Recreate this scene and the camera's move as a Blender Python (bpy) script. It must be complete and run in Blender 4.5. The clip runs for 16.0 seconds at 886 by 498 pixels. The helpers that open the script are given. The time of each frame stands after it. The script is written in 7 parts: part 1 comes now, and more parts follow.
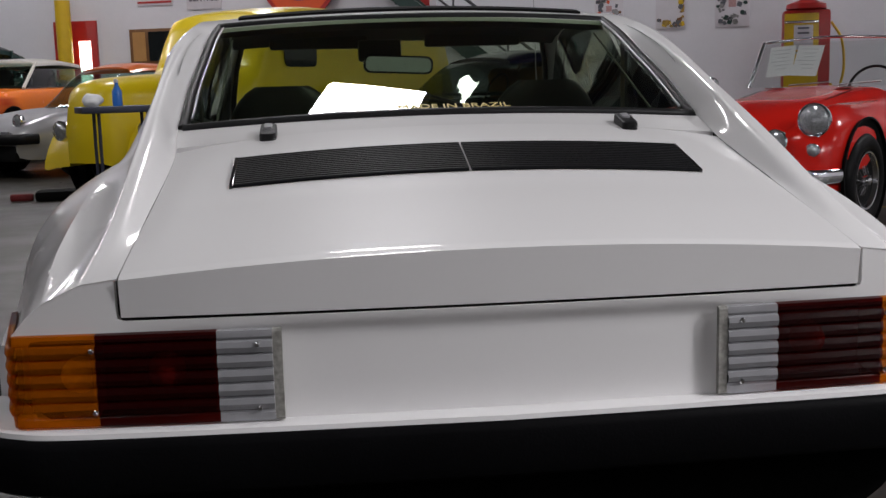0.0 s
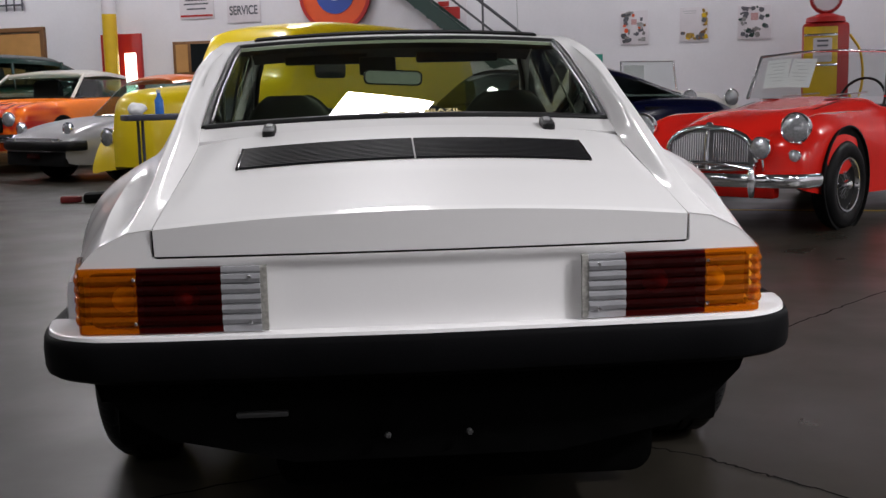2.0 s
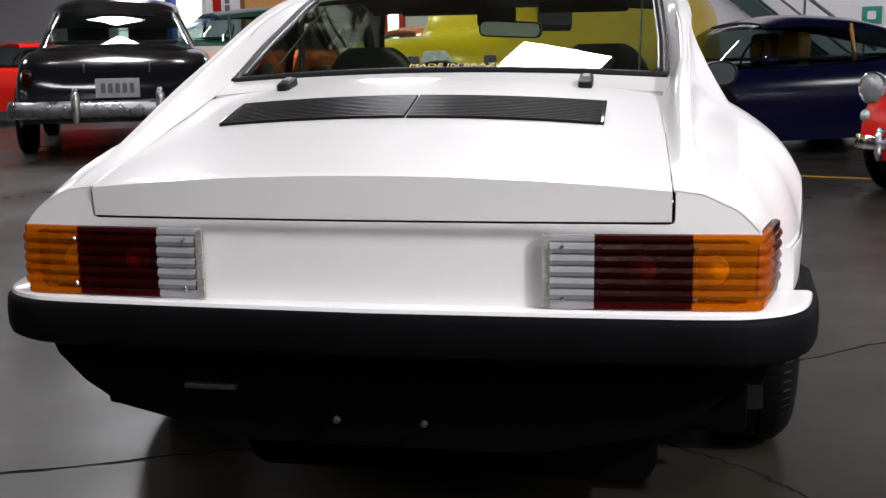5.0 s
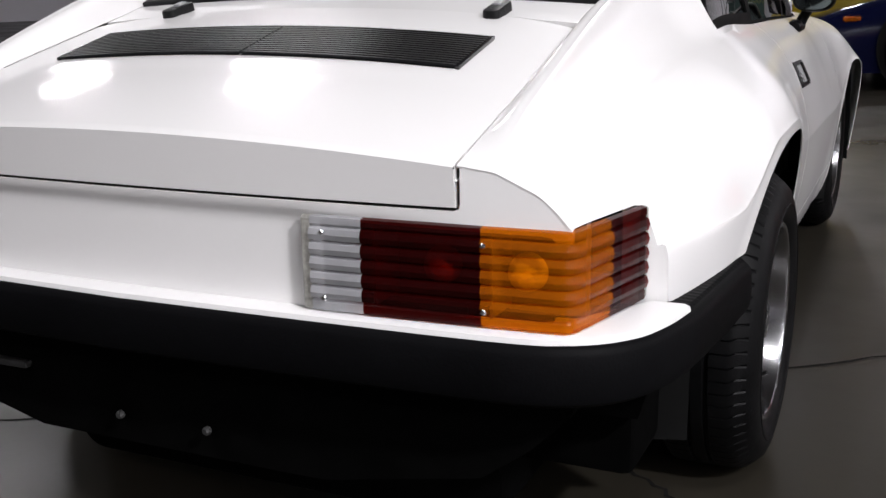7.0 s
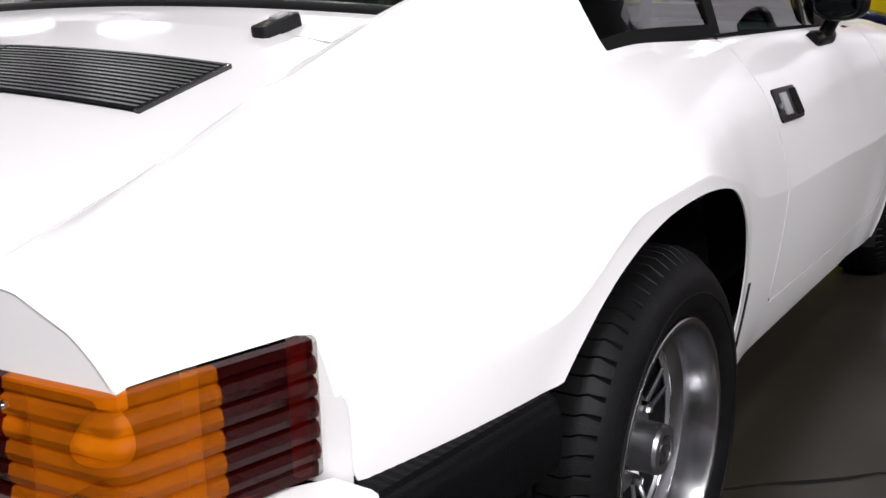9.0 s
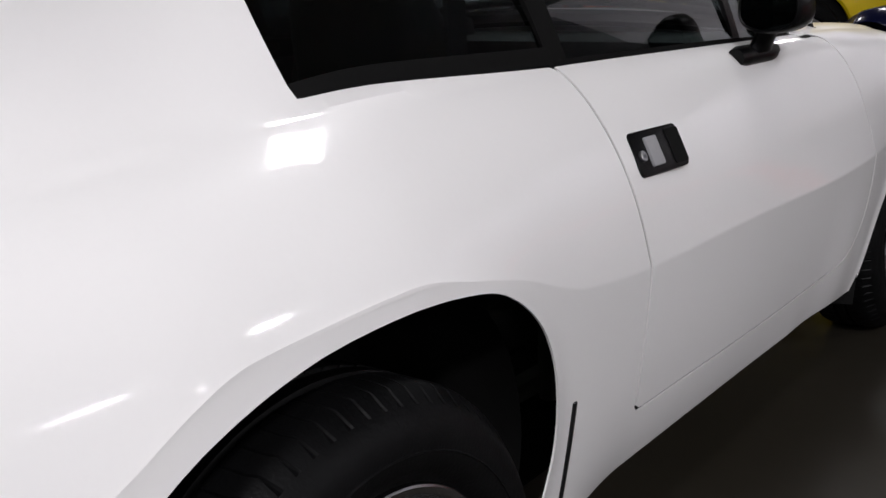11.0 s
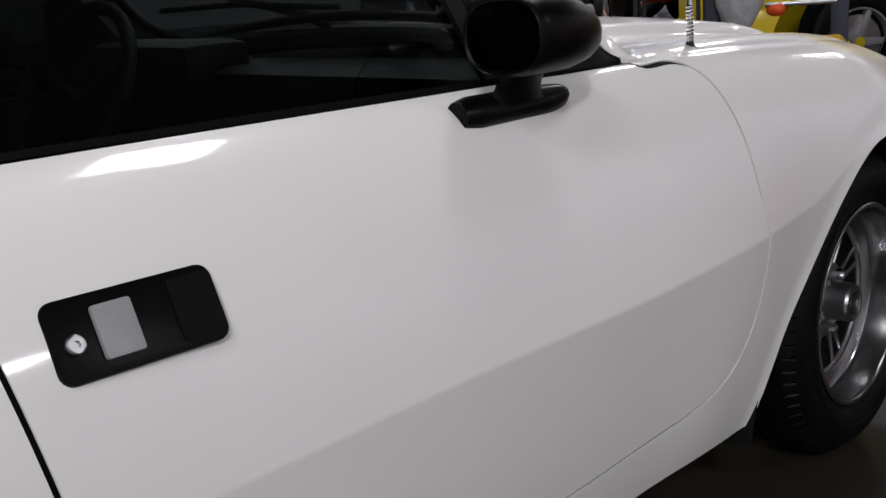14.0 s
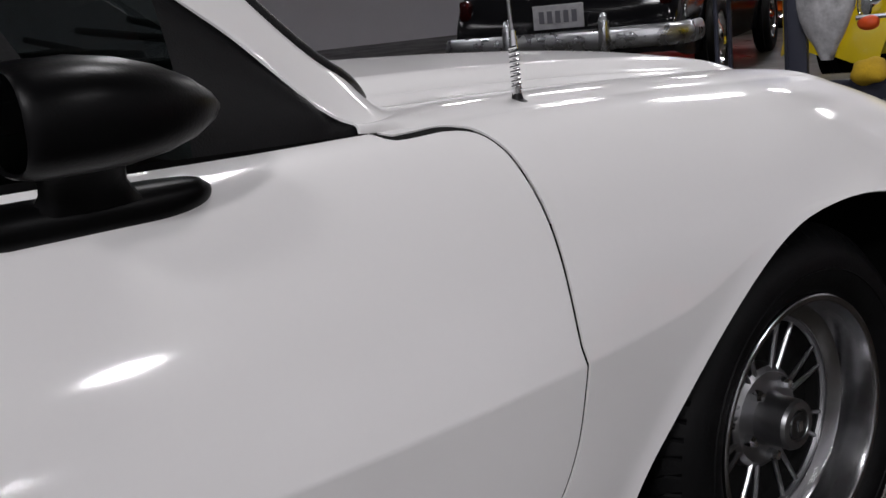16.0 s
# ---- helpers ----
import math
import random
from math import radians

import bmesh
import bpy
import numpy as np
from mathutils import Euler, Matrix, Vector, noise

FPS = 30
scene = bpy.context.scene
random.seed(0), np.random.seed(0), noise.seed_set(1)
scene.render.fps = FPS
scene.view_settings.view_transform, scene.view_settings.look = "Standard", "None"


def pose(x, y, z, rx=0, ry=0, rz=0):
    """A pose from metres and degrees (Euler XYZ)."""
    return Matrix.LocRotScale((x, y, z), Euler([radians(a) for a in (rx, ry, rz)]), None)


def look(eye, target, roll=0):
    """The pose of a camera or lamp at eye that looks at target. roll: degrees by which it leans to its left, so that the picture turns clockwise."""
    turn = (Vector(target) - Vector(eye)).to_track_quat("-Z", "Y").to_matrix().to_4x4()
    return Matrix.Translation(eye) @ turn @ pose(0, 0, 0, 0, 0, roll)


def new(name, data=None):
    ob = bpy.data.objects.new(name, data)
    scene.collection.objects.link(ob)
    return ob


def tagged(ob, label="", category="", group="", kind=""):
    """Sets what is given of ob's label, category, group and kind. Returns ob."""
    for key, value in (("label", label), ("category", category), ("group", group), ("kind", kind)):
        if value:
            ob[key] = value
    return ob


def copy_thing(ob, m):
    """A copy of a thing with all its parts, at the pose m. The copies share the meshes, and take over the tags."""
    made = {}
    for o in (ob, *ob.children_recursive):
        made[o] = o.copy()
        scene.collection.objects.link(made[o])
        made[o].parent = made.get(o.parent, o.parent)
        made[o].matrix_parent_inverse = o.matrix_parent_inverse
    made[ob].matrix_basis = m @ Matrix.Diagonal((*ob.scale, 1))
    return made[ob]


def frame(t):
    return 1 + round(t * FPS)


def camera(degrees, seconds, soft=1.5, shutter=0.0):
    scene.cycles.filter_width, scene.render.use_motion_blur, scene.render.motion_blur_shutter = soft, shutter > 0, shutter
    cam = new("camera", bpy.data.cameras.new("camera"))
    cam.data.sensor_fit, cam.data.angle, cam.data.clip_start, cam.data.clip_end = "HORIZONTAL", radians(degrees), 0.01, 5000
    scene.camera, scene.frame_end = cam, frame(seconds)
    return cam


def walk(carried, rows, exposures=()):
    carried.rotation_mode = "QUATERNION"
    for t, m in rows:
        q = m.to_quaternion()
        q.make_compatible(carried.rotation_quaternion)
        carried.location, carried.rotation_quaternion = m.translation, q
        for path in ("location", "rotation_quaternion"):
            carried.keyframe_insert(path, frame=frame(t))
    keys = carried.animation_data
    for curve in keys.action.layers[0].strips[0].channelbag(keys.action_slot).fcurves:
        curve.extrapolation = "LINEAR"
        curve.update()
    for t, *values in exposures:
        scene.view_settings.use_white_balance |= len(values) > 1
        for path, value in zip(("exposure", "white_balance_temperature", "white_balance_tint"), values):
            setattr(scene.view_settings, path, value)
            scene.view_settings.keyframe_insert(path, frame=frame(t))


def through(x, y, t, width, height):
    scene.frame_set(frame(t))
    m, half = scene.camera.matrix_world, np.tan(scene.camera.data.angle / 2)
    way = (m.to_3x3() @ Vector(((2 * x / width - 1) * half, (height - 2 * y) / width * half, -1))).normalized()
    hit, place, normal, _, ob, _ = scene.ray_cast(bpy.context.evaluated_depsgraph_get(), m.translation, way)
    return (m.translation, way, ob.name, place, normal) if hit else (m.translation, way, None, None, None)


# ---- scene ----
cam = camera(44.4, 16.0)
PATH = [
    (0, (-0.261, -1.636, 1.044), (-0.054, 0.33, 0.744), -1.5),
    (0.5, (-0.222, -1.869, 1.043), (-0.052, 0.103, 0.757), -1.3),
    (1, (-0.187, -2.09, 1.039), (-0.04, -0.115, 0.756), -1.4),
    (1.5, (-0.152, -2.23, 1.037), (0.009, -0.257, 0.754), -1.5),
    (2, (-0.119, -2.325, 1.036), (0.016, -0.35, 0.757), -1.4),
    (2.5, (-0.074, -2.375, 1.034), (0.041, -0.398, 0.758), -1.4),
    (3, (-0.012, -2.391, 1.034), (0.084, -0.412, 0.758), -1.3),
    (3.5, (0.087, -2.36, 1.033), (0.115, -0.38, 0.756), -1.3),
    (4, (0.22, -2.273, 1.027), (0.102, -0.298, 0.733), -1.3),
    (6.5, (1.03, -1.53, 1.019), (0.33, 0.286, 0.558), -0.7),
    (7, (1.169, -1.337, 1.025), (0.354, 0.421, 0.532), -1.0),
    (7.5, (1.261, -1.141, 1.022), (0.382, 0.586, 0.529), -0.8),
    (8, (1.322, -0.943, 1.019), (0.397, 0.757, 0.514), -0.9),
    (8.5, (1.38, -0.744, 1.023), (0.377, 0.911, 0.518), -1.0),
    (9, (1.423, -0.556, 1.022), (0.37, 1.071, 0.529), -1.2),
    (9.2, (1.44, -0.48, 1.022), (0.378, 1.143, 0.534), -1.6),
    (11.5, (1.566, 0.337, 1.028), (0.368, 1.86, 0.53), -2.4),
    (12, (1.576, 0.515, 1.028), (0.374, 2.034, 0.532), -3.0),
    (12.5, (1.579, 0.684, 1.027), (0.365, 2.194, 0.53), -3.1),
    (13, (1.583, 0.829, 1.027), (0.355, 2.327, 0.532), -3.2),
    (13.5, (1.592, 1.028, 1.021), (0.318, 2.485, 0.52), -3.6),
    (14, (1.594, 1.204, 1.02), (0.269, 2.616, 0.519), -3.9),
    (14.5, (1.607, 1.384, 1.018), (0.237, 2.756, 0.525), -4.3),
    (15, (1.606, 1.549, 1.016), (0.202, 2.888, 0.531), -4.54),
    (15.5, (1.626, 1.735, 1.009), (0.162, 3.014, 0.540), -4.9),
    (16, (1.666, 1.923, 1.001), (0.135, 3.129, 0.550), -5.8),
]
walk(cam, [(t, look(eye, target, roll)) for t, eye, target, roll in PATH],
     exposures=[(0, -0.30), (1.0, -0.02), (2.5, 0.20), (3.5, 0.48), (4.2, 0.57), (6.3, 0.46), (7.5, 0.46), (9.2, 0.62), (11.3, -0.10), (13.5, -0.20), (16, -0.15)])

# ---- building frame: the hall stands turned against the parked car ----
HALL = Matrix.Rotation(radians(-19.4), 4, "Z")
CEIL = 5.6


def hall(x, y, z=0.0):
    return HALL @ Vector((x, y, z))


# ---- world and large lights ----
world = bpy.data.worlds.new("world")
scene.world = world
world.use_nodes = True
world.node_tree.nodes["Background"].inputs[0].default_value = (0.75, 0.8, 1.0, 1)
world.node_tree.nodes["Background"].inputs[1].default_value = 0.05


# flat bay lamps hang in a grid below the roof
LAMP_Z = 4.5
LAMP_GRID = [(-1.475 + 4.2 * i, 4.04 + 4.6 * j) for i in range(-3, 2) for j in range(-2, 3) if (i, j) not in ((0, 1), (0, 2), (1, 0), (1, 1), (1, 2))]
# two lamps added off the grid as fill for right flank and floor
LAMP_GRID += [(5.7, 8.4), (5.7, -0.8)]
LAMP_GRID += [(9.9, -5.2 + 4.6 * j) for j in range(3)] + [(14.1, -5.2 + 4.6 * j) for j in range(5)]
SPOT_GRID = [(-18.0 + 3.4 * i, 16.9) for i in range(10)]
LAMP_SIZE = (0.80, 0.66)
SPOT_SIZE = (1.40, 0.40)
SPOT_TILT = Matrix.Rotation(radians(50), 4, "X")
for lx, ly in LAMP_GRID:
    data = bpy.data.lights.new("bay_light", "AREA")
    data.shape, data.size, data.size_y, data.energy = "RECTANGLE", *LAMP_SIZE, 82
    data.color = (0.985, 0.965, 1.0)
    if ly < 0:
        data.energy *= (0.90 if lx < 3 else 1.6) if lx > 0 else 0.22 if lx > -3 and ly > -1 else 0.32
    if lx < 0 and 0 < ly < 5:
        data.energy *= 0.62 if lx < -3 else 0.90
    # the two added fill lamps are smaller and much stronger
    if 5 < lx < 6:
        data.energy, data.size, data.size_y = data.energy * (2.3 if ly > 0 else 3.2), 0.56, 0.48
    new("bay_light", data).matrix_world = Matrix.Translation(hall(lx, ly, LAMP_Z)) @ HALL
# long lamps in a line before the far wall, added to brighten it
for lx, ly in SPOT_GRID:
    data = bpy.data.lights.new("wall_wash_fill", "AREA")
    data.shape, data.size, data.size_y, data.energy = "RECTANGLE", *SPOT_SIZE, 32
    data.color = (0.985, 0.965, 1.0)
    new("wall_wash_fill", data).matrix_world = Matrix.Translation(hall(lx, ly, 4.9)) @ HALL @ SPOT_TILT


# ---- materials ----
def mat(name, color, rough=0.5, metal=0.0, coat=0.0, vary=0.06, scale=6.0, fine=120.0, bump=0.0, bump_scale=200.0,
        rough_vary=0.05, spec=0.5, ior=1.5, color2=None, coat_rough=0.045):
    m = bpy.data.materials.new(name)
    m.use_nodes = True
    nt = m.node_tree
    b = nt.nodes["Principled BSDF"]
    b.inputs["Roughness"].default_value, b.inputs["Metallic"].default_value = rough, metal
    b.inputs["Coat Weight"].default_value, b.inputs["Coat Roughness"].default_value = coat, coat_rough
    b.inputs["Specular IOR Level"].default_value, b.inputs["IOR"].default_value = spec, ior
    tc = nt.nodes.new("ShaderNodeTexCoord")
    n1, n2 = nt.nodes.new("ShaderNodeTexNoise"), nt.nodes.new("ShaderNodeTexNoise")
    n1.inputs["Scale"].default_value, n2.inputs["Scale"].default_value = scale, fine
    n1.inputs["Detail"].default_value = 4
    add = nt.nodes.new("ShaderNodeMath")
    add.operation = "MULTIPLY_ADD"
    add.inputs[1].default_value = 0.4
    ramp = nt.nodes.new("ShaderNodeMix")
    ramp.data_type = "RGBA"
    c2 = color2 or tuple(max(0.0, c * (1 - 2.2 * vary)) for c in color)
    ramp.inputs[6].default_value, ramp.inputs[7].default_value = (*c2, 1), (*[min(1, c * (1 + vary)) for c in color], 1)
    nt.links.new(tc.outputs["Object"], n1.inputs["Vector"])
    nt.links.new(tc.outputs["Object"], n2.inputs["Vector"])
    nt.links.new(n2.outputs["Fac"], add.inputs[0])
    nt.links.new(n1.outputs["Fac"], add.inputs[2])
    sub = nt.nodes.new("ShaderNodeMath")
    sub.operation = "SUBTRACT"
    sub.inputs[1].default_value = 0.2
    sub.use_clamp = True
    nt.links.new(add.outputs[0], sub.inputs[0])
    nt.links.new(sub.outputs[0], ramp.inputs[0])
    nt.links.new(ramp.outputs[2], b.inputs["Base Color"])
    if rough_vary:
        mr = nt.nodes.new("ShaderNodeMapRange")
        mr.inputs["From Min"].default_value, mr.inputs["From Max"].default_value = 0.3, 0.7
        mr.inputs["To Min"].default_value, mr.inputs["To Max"].default_value = max(0, rough - rough_vary), min(1, rough + rough_vary)
        nt.links.new(n1.outputs["Fac"], mr.inputs["Value"])
        nt.links.new(mr.outputs[0], b.inputs["Roughness"])
    if bump:
        bn, bp = nt.nodes.new("ShaderNodeTexNoise"), nt.nodes.new("ShaderNodeBump")
        bn.inputs["Scale"].default_value = bump_scale
        bp.inputs["Strength"].default_value, bp.inputs["Distance"].default_value = bump, 0.002
        nt.links.new(tc.outputs["Object"], bn.inputs["Vector"])
        nt.links.new(bn.outputs["Fac"], bp.inputs["Height"])
        nt.links.new(bp.outputs[0], b.inputs["Normal"])
    return m


def glass(name, tint, rough=0.0, mirror=0.07):
    """A thin pane: mostly clear, tinted, with a real mirror gloss."""
    m = bpy.data.materials.new(name)
    m.use_nodes = True
    nt = m.node_tree
    for n in list(nt.nodes):
        if n.type != "OUTPUT_MATERIAL":
            nt.nodes.remove(n)
    out = nt.nodes["Material Output"]
    tr, gl, fr, mx = (nt.nodes.new("ShaderNode" + k) for k in ("BsdfTransparent", "BsdfGlossy", "LayerWeight", "MixShader"))
    tr.inputs[0].default_value = (*tint, 1)
    gl.inputs["Roughness"].default_value = rough
    fr.inputs["Blend"].default_value = 0.5
    pw, ma = nt.nodes.new("ShaderNodeMath"), nt.nodes.new("ShaderNodeMath")
    pw.operation, ma.operation = "POWER", "MULTIPLY_ADD"
    pw.inputs[1].default_value, ma.inputs[1].default_value, ma.inputs[2].default_value = 5.0, 1.0 - mirror, mirror
    nt.links.new(fr.outputs["Facing"], pw.inputs[0])
    nt.links.new(pw.outputs[0], ma.inputs[0])
    nt.links.new(ma.outputs[0], mx.inputs[0])
    nt.links.new(tr.outputs[0], mx.inputs[1])
    nt.links.new(gl.outputs[0], mx.inputs[2])
    nt.links.new(mx.outputs[0], out.inputs[0])
    return m


def glow(name, color, power):
    m = mat(name, color, 0.6)
    b = m.node_tree.nodes["Principled BSDF"]
    b.inputs["Emission Color"].default_value, b.inputs["Emission Strength"].default_value = (*color, 1), power
    return m


def lens_plastic(name, color, rough=0.33, clear=(1.0, 1.0, 1.0), through=0.5):
    m = mat(name, color, rough, coat=0.0, vary=0.10, scale=18, fine=60, bump=0.25, bump_scale=90, spec=0.25)
    b = m.node_tree.nodes["Principled BSDF"]
    nt = m.node_tree
    tr, mx = nt.nodes.new("ShaderNodeBsdfTransparent"), nt.nodes.new("ShaderNodeMixShader")
    tr.inputs[0].default_value = (*clear, 1)
    mx.inputs[0].default_value = through
    nt.links.new(b.outputs[0], mx.inputs[1])
    nt.links.new(tr.outputs[0], mx.inputs[2])
    nt.links.new(mx.outputs[0], nt.nodes["Material Output"].inputs[0])
    return m


M_WHITE = mat("white_paint", (0.80, 0.79, 0.785), 0.40, coat=0.80, vary=0.012, scale=2.5, rough_vary=0.04, spec=0.15, coat_rough=0.075)
M_BLACKP = mat("black_plastic", (0.007, 0.007, 0.0075), 0.42, vary=0.2, scale=9, bump=0.35, bump_scale=420, spec=0.22)
M_BUMPER = mat("bumper_rubber", (0.0036, 0.0036, 0.0042), 0.52, vary=0.3, scale=5, bump=0.25, bump_scale=260, spec=0.045)
M_MIRRORB = mat("mirror_black", (0.0022, 0.0022, 0.0025), 0.34, vary=0.2, scale=12, bump=0.1, bump_scale=300, spec=0.12)
M_GLOSSB = mat("gloss_black", (0.010, 0.010, 0.011), 0.16, coat=0.6, vary=0.1)
M_MATTB = mat("matt_black", (0.006, 0.006, 0.006), 0.8, vary=0.3, spec=0.1)
M_UNDER = mat("underbody_black", (0.0025, 0.0025, 0.0025), 0.8, vary=0.4, scale=14, bump=0.4, bump_scale=60, spec=0.02)
M_RUBBER = mat("tyre_rubber", (0.0036, 0.0036, 0.0040), 0.5, vary=0.35, scale=18, bump=0.3, bump_scale=200, spec=0.12)
M_CHROME = mat("chrome", (0.82, 0.83, 0.85), 0.09, 1.0, vary=0.03, rough_vary=0.04)
M_ALLOY = mat("alloy", (0.27, 0.27, 0.28), 0.32, 1.0, vary=0.04, scale=8, rough_vary=0.05)
M_LIP = mat("polished_lip", (0.36, 0.36, 0.37), 0.21, 1.0, vary=0.04, scale=6, rough_vary=0.05)
M_ALLOYD = mat("alloy_dull", (0.25, 0.25, 0.26), 0.45, 0.9, vary=0.2, scale=25, rough_vary=0.1)
M_STEEL = mat("steel", (0.42, 0.42, 0.43), 0.34, 1.0, vary=0.15, scale=30)
M_GREYP = mat("grey_plastic", (0.30, 0.30, 0.31), 0.40, vary=0.1)
M_AMBER = lens_plastic("amber_lens", (0.46, 0.105, 0.002), 0.22, (1.0, 0.52, 0.03), 0.54)
M_RED = lens_plastic("red_lens", (0.020, 0.0008, 0.0008), 0.22, (0.55, 0.018, 0.009), 0.28)
M_DULL = mat("dull_metal", (0.045, 0.045, 0.045), 0.6, 0.3, vary=0.2, scale=30)
M_CLEAR = lens_plastic("clear_lens", (0.44, 0.44, 0.46), 0.14, (0.95, 0.96, 0.98), 0.36)
M_LINER = mat("lamp_liner", (0.26, 0.26, 0.26), 0.6, vary=0.25, scale=40)
M_BOWL = mat("pale_bulb", (0.88, 0.88, 0.86), 0.5, vary=0.08, scale=60)
M_LENSEDGE = mat("lamp_gasket", (0.36, 0.35, 0.32), 0.6, vary=0.4, scale=60)
M_GLASS = glass("tinted_glass", (0.74, 0.85, 0.67))
M_SIDEGLASS = glass("side_glass", (0.15, 0.18, 0.18), mirror=0.10)
M_CLEARGLASS = glass("clear_glass", (0.86, 0.90, 0.89))
M_TRIMIN = mat("dark_vinyl", (0.010, 0.010, 0.011), 0.55, vary=0.2, scale=12, bump=0.4, bump_scale=240)
M_HEADLINER = mat("headliner", (0.05, 0.05, 0.055), 0.9, vary=0.1)
M_GOLD = mat("gold_letter", (0.62, 0.50, 0.16), 0.5, vary=0.05)
M_DARKMIRROR = mat("dim_mirror_glass", (0.16, 0.19, 0.19), 0.04, 1.0, vary=0.0, rough_vary=0)
M_MIRROR = mat("mirror_glass", (0.80, 0.85, 0.88), 0.02, 1.0, vary=0.0, rough_vary=0)


# ---- mesh helpers ----
def part(name, bm, material, parent=None, label="", smooth=35.0):
    bmesh.ops.recalc_face_normals(bm, faces=bm.faces)
    me = bpy.data.meshes.new(name)
    bm.to_mesh(me)
    bm.free()
    me.materials.append(material)
    if smooth:
        me.polygons.foreach_set("use_smooth", [True] * len(me.polygons))
        me.update()
        me.set_sharp_from_angle(angle=radians(smooth))
    ob = new(name, me)
    if parent:
        ob.parent = parent
    if label:
        ob["label"] = label
    return ob


def thing(name, label, category, group="", m=None, kind=""):
    ob = new(name)
    ob.empty_display_size = 0.1
    if m is not None:
        ob.matrix_world = m
    return tagged(ob, label, category, group, kind)


def add_box(bm, cx, cy, cz, sx, sy, sz, bevel=0.0, m=None, seg=2):
    b2 = bmesh.new()
    bmesh.ops.create_cube(b2, size=1)
    bmesh.ops.scale(b2, vec=(sx, sy, sz), verts=b2.verts)
    if bevel:
        bmesh.ops.bevel(b2, geom=list(b2.edges), offset=bevel, segments=seg, affect="EDGES", profile=0.6)
    mm = Matrix.Translation((cx, cy, cz))
    if m is not None:
        mm = m @ mm
    bmesh.ops.transform(b2, matrix=mm, verts=b2.verts)
    join(bm, b2)


def join(bm, b2):
    me = bpy.data.meshes.new("tmp")
    b2.to_mesh(me)
    b2.free()
    bm.from_mesh(me)
    bpy.data.meshes.remove(me)


def box(name, c, s, material, parent=None, bevel=0.0, label="", m=None):
    bm = bmesh.new()
    add_box(bm, *c, *s, bevel, m)
    return part(name, bm, material, parent, label)


def add_lathe(bm, profile, n=32, m=None, closed=False):
    """Revolve (r, h) pairs round z; m places the result."""
    rows = []
    for i in range(n):
        a = 2 * math.pi * i / n
        rows.append([bm.verts.new(((m or Matrix()) @ Vector((r * math.cos(a), r * math.sin(a), h)))) for r, h in profile])
    for i in range(n):
        p, q = rows[i], rows[(i + 1) % n]
        for j in range(len(profile) - 1):
            if profile[j][0] < 1e-6 and profile[j + 1][0] < 1e-6:
                continue
            bm.faces.new((p[j], q[j], q[j + 1], p[j + 1]))
    bmesh.ops.remove_doubles(bm, verts=bm.verts, dist=1e-5)


def add_tube(bm, pts, r, n=8, cap=True):
    """A round bar along a line of points; r may be a list."""
    pts = [Vector(p) for p in pts]
    rs = r if isinstance(r, (list, tuple)) else [r] * len(pts)
    rings = []
    up = Vector((0, 0, 1))
    for i, p in enumerate(pts):
        d = (pts[min(i + 1, len(pts) - 1)] - pts[max(i - 1, 0)]).normalized()
        a = d.cross(up if abs(d.dot(up)) < 0.95 else Vector((1, 0, 0))).normalized()
        b = d.cross(a)
        rings.append([bm.verts.new(p + rs[i] * (a * math.cos(2 * math.pi * k / n) + b * math.sin(2 * math.pi * k / n))) for k in range(n)])
    for p, q in zip(rings, rings[1:]):
        for k in range(n):
            bm.faces.new((p[k], p[(k + 1) % n], q[(k + 1) % n], q[k]))
    if cap:
        bm.faces.new(rings[0][::-1])
        bm.faces.new(rings[-1])


def tube(name, pts, r, material, parent=None, label="", n=8):
    bm = bmesh.new()
    add_tube(bm, pts, r, n)
    return part(name, bm, material, parent, label, 50)


def add_prism(bm, outline, h0, h1, m=None, bevel=0.0):
    """Extrude an outline of (x, y) pairs from h0 to h1 along z."""
    b2 = bmesh.new()
    f = b2.faces.new([b2.verts.new((x, y, h0)) for x, y in outline])
    ex = bmesh.ops.extrude_face_region(b2, geom=[f])
    bmesh.ops.translate(b2, vec=(0, 0, h1 - h0), verts=[v for v in ex["geom"] if isinstance(v, bmesh.types.BMVert)])
    if bevel:
        top = [e for e in b2.edges if all(abs(v.co.z - h1) < 1e-6 for v in e.verts)]
        bmesh.ops.bevel(b2, geom=top, offset=bevel, segments=2, affect="EDGES", profile=0.6)
    if m is not None:
        bmesh.ops.transform(b2, matrix=m, verts=b2.verts)
    join(bm, b2)


def rounded(w, h, r, n=5, cx=0.0, cy=0.0):
    out = []
    for sx, sy, a0 in ((1, 1, 0), (-1, 1, 90), (-1, -1, 180), (1, -1, 270)):
        for i in range(n + 1):
            a = radians(a0 + 90 * i / n)
            out.append((cx + sx * (w / 2 - r) + r * math.cos(a), cy + sy * (h / 2 - r) + r * math.sin(a)))
    return out


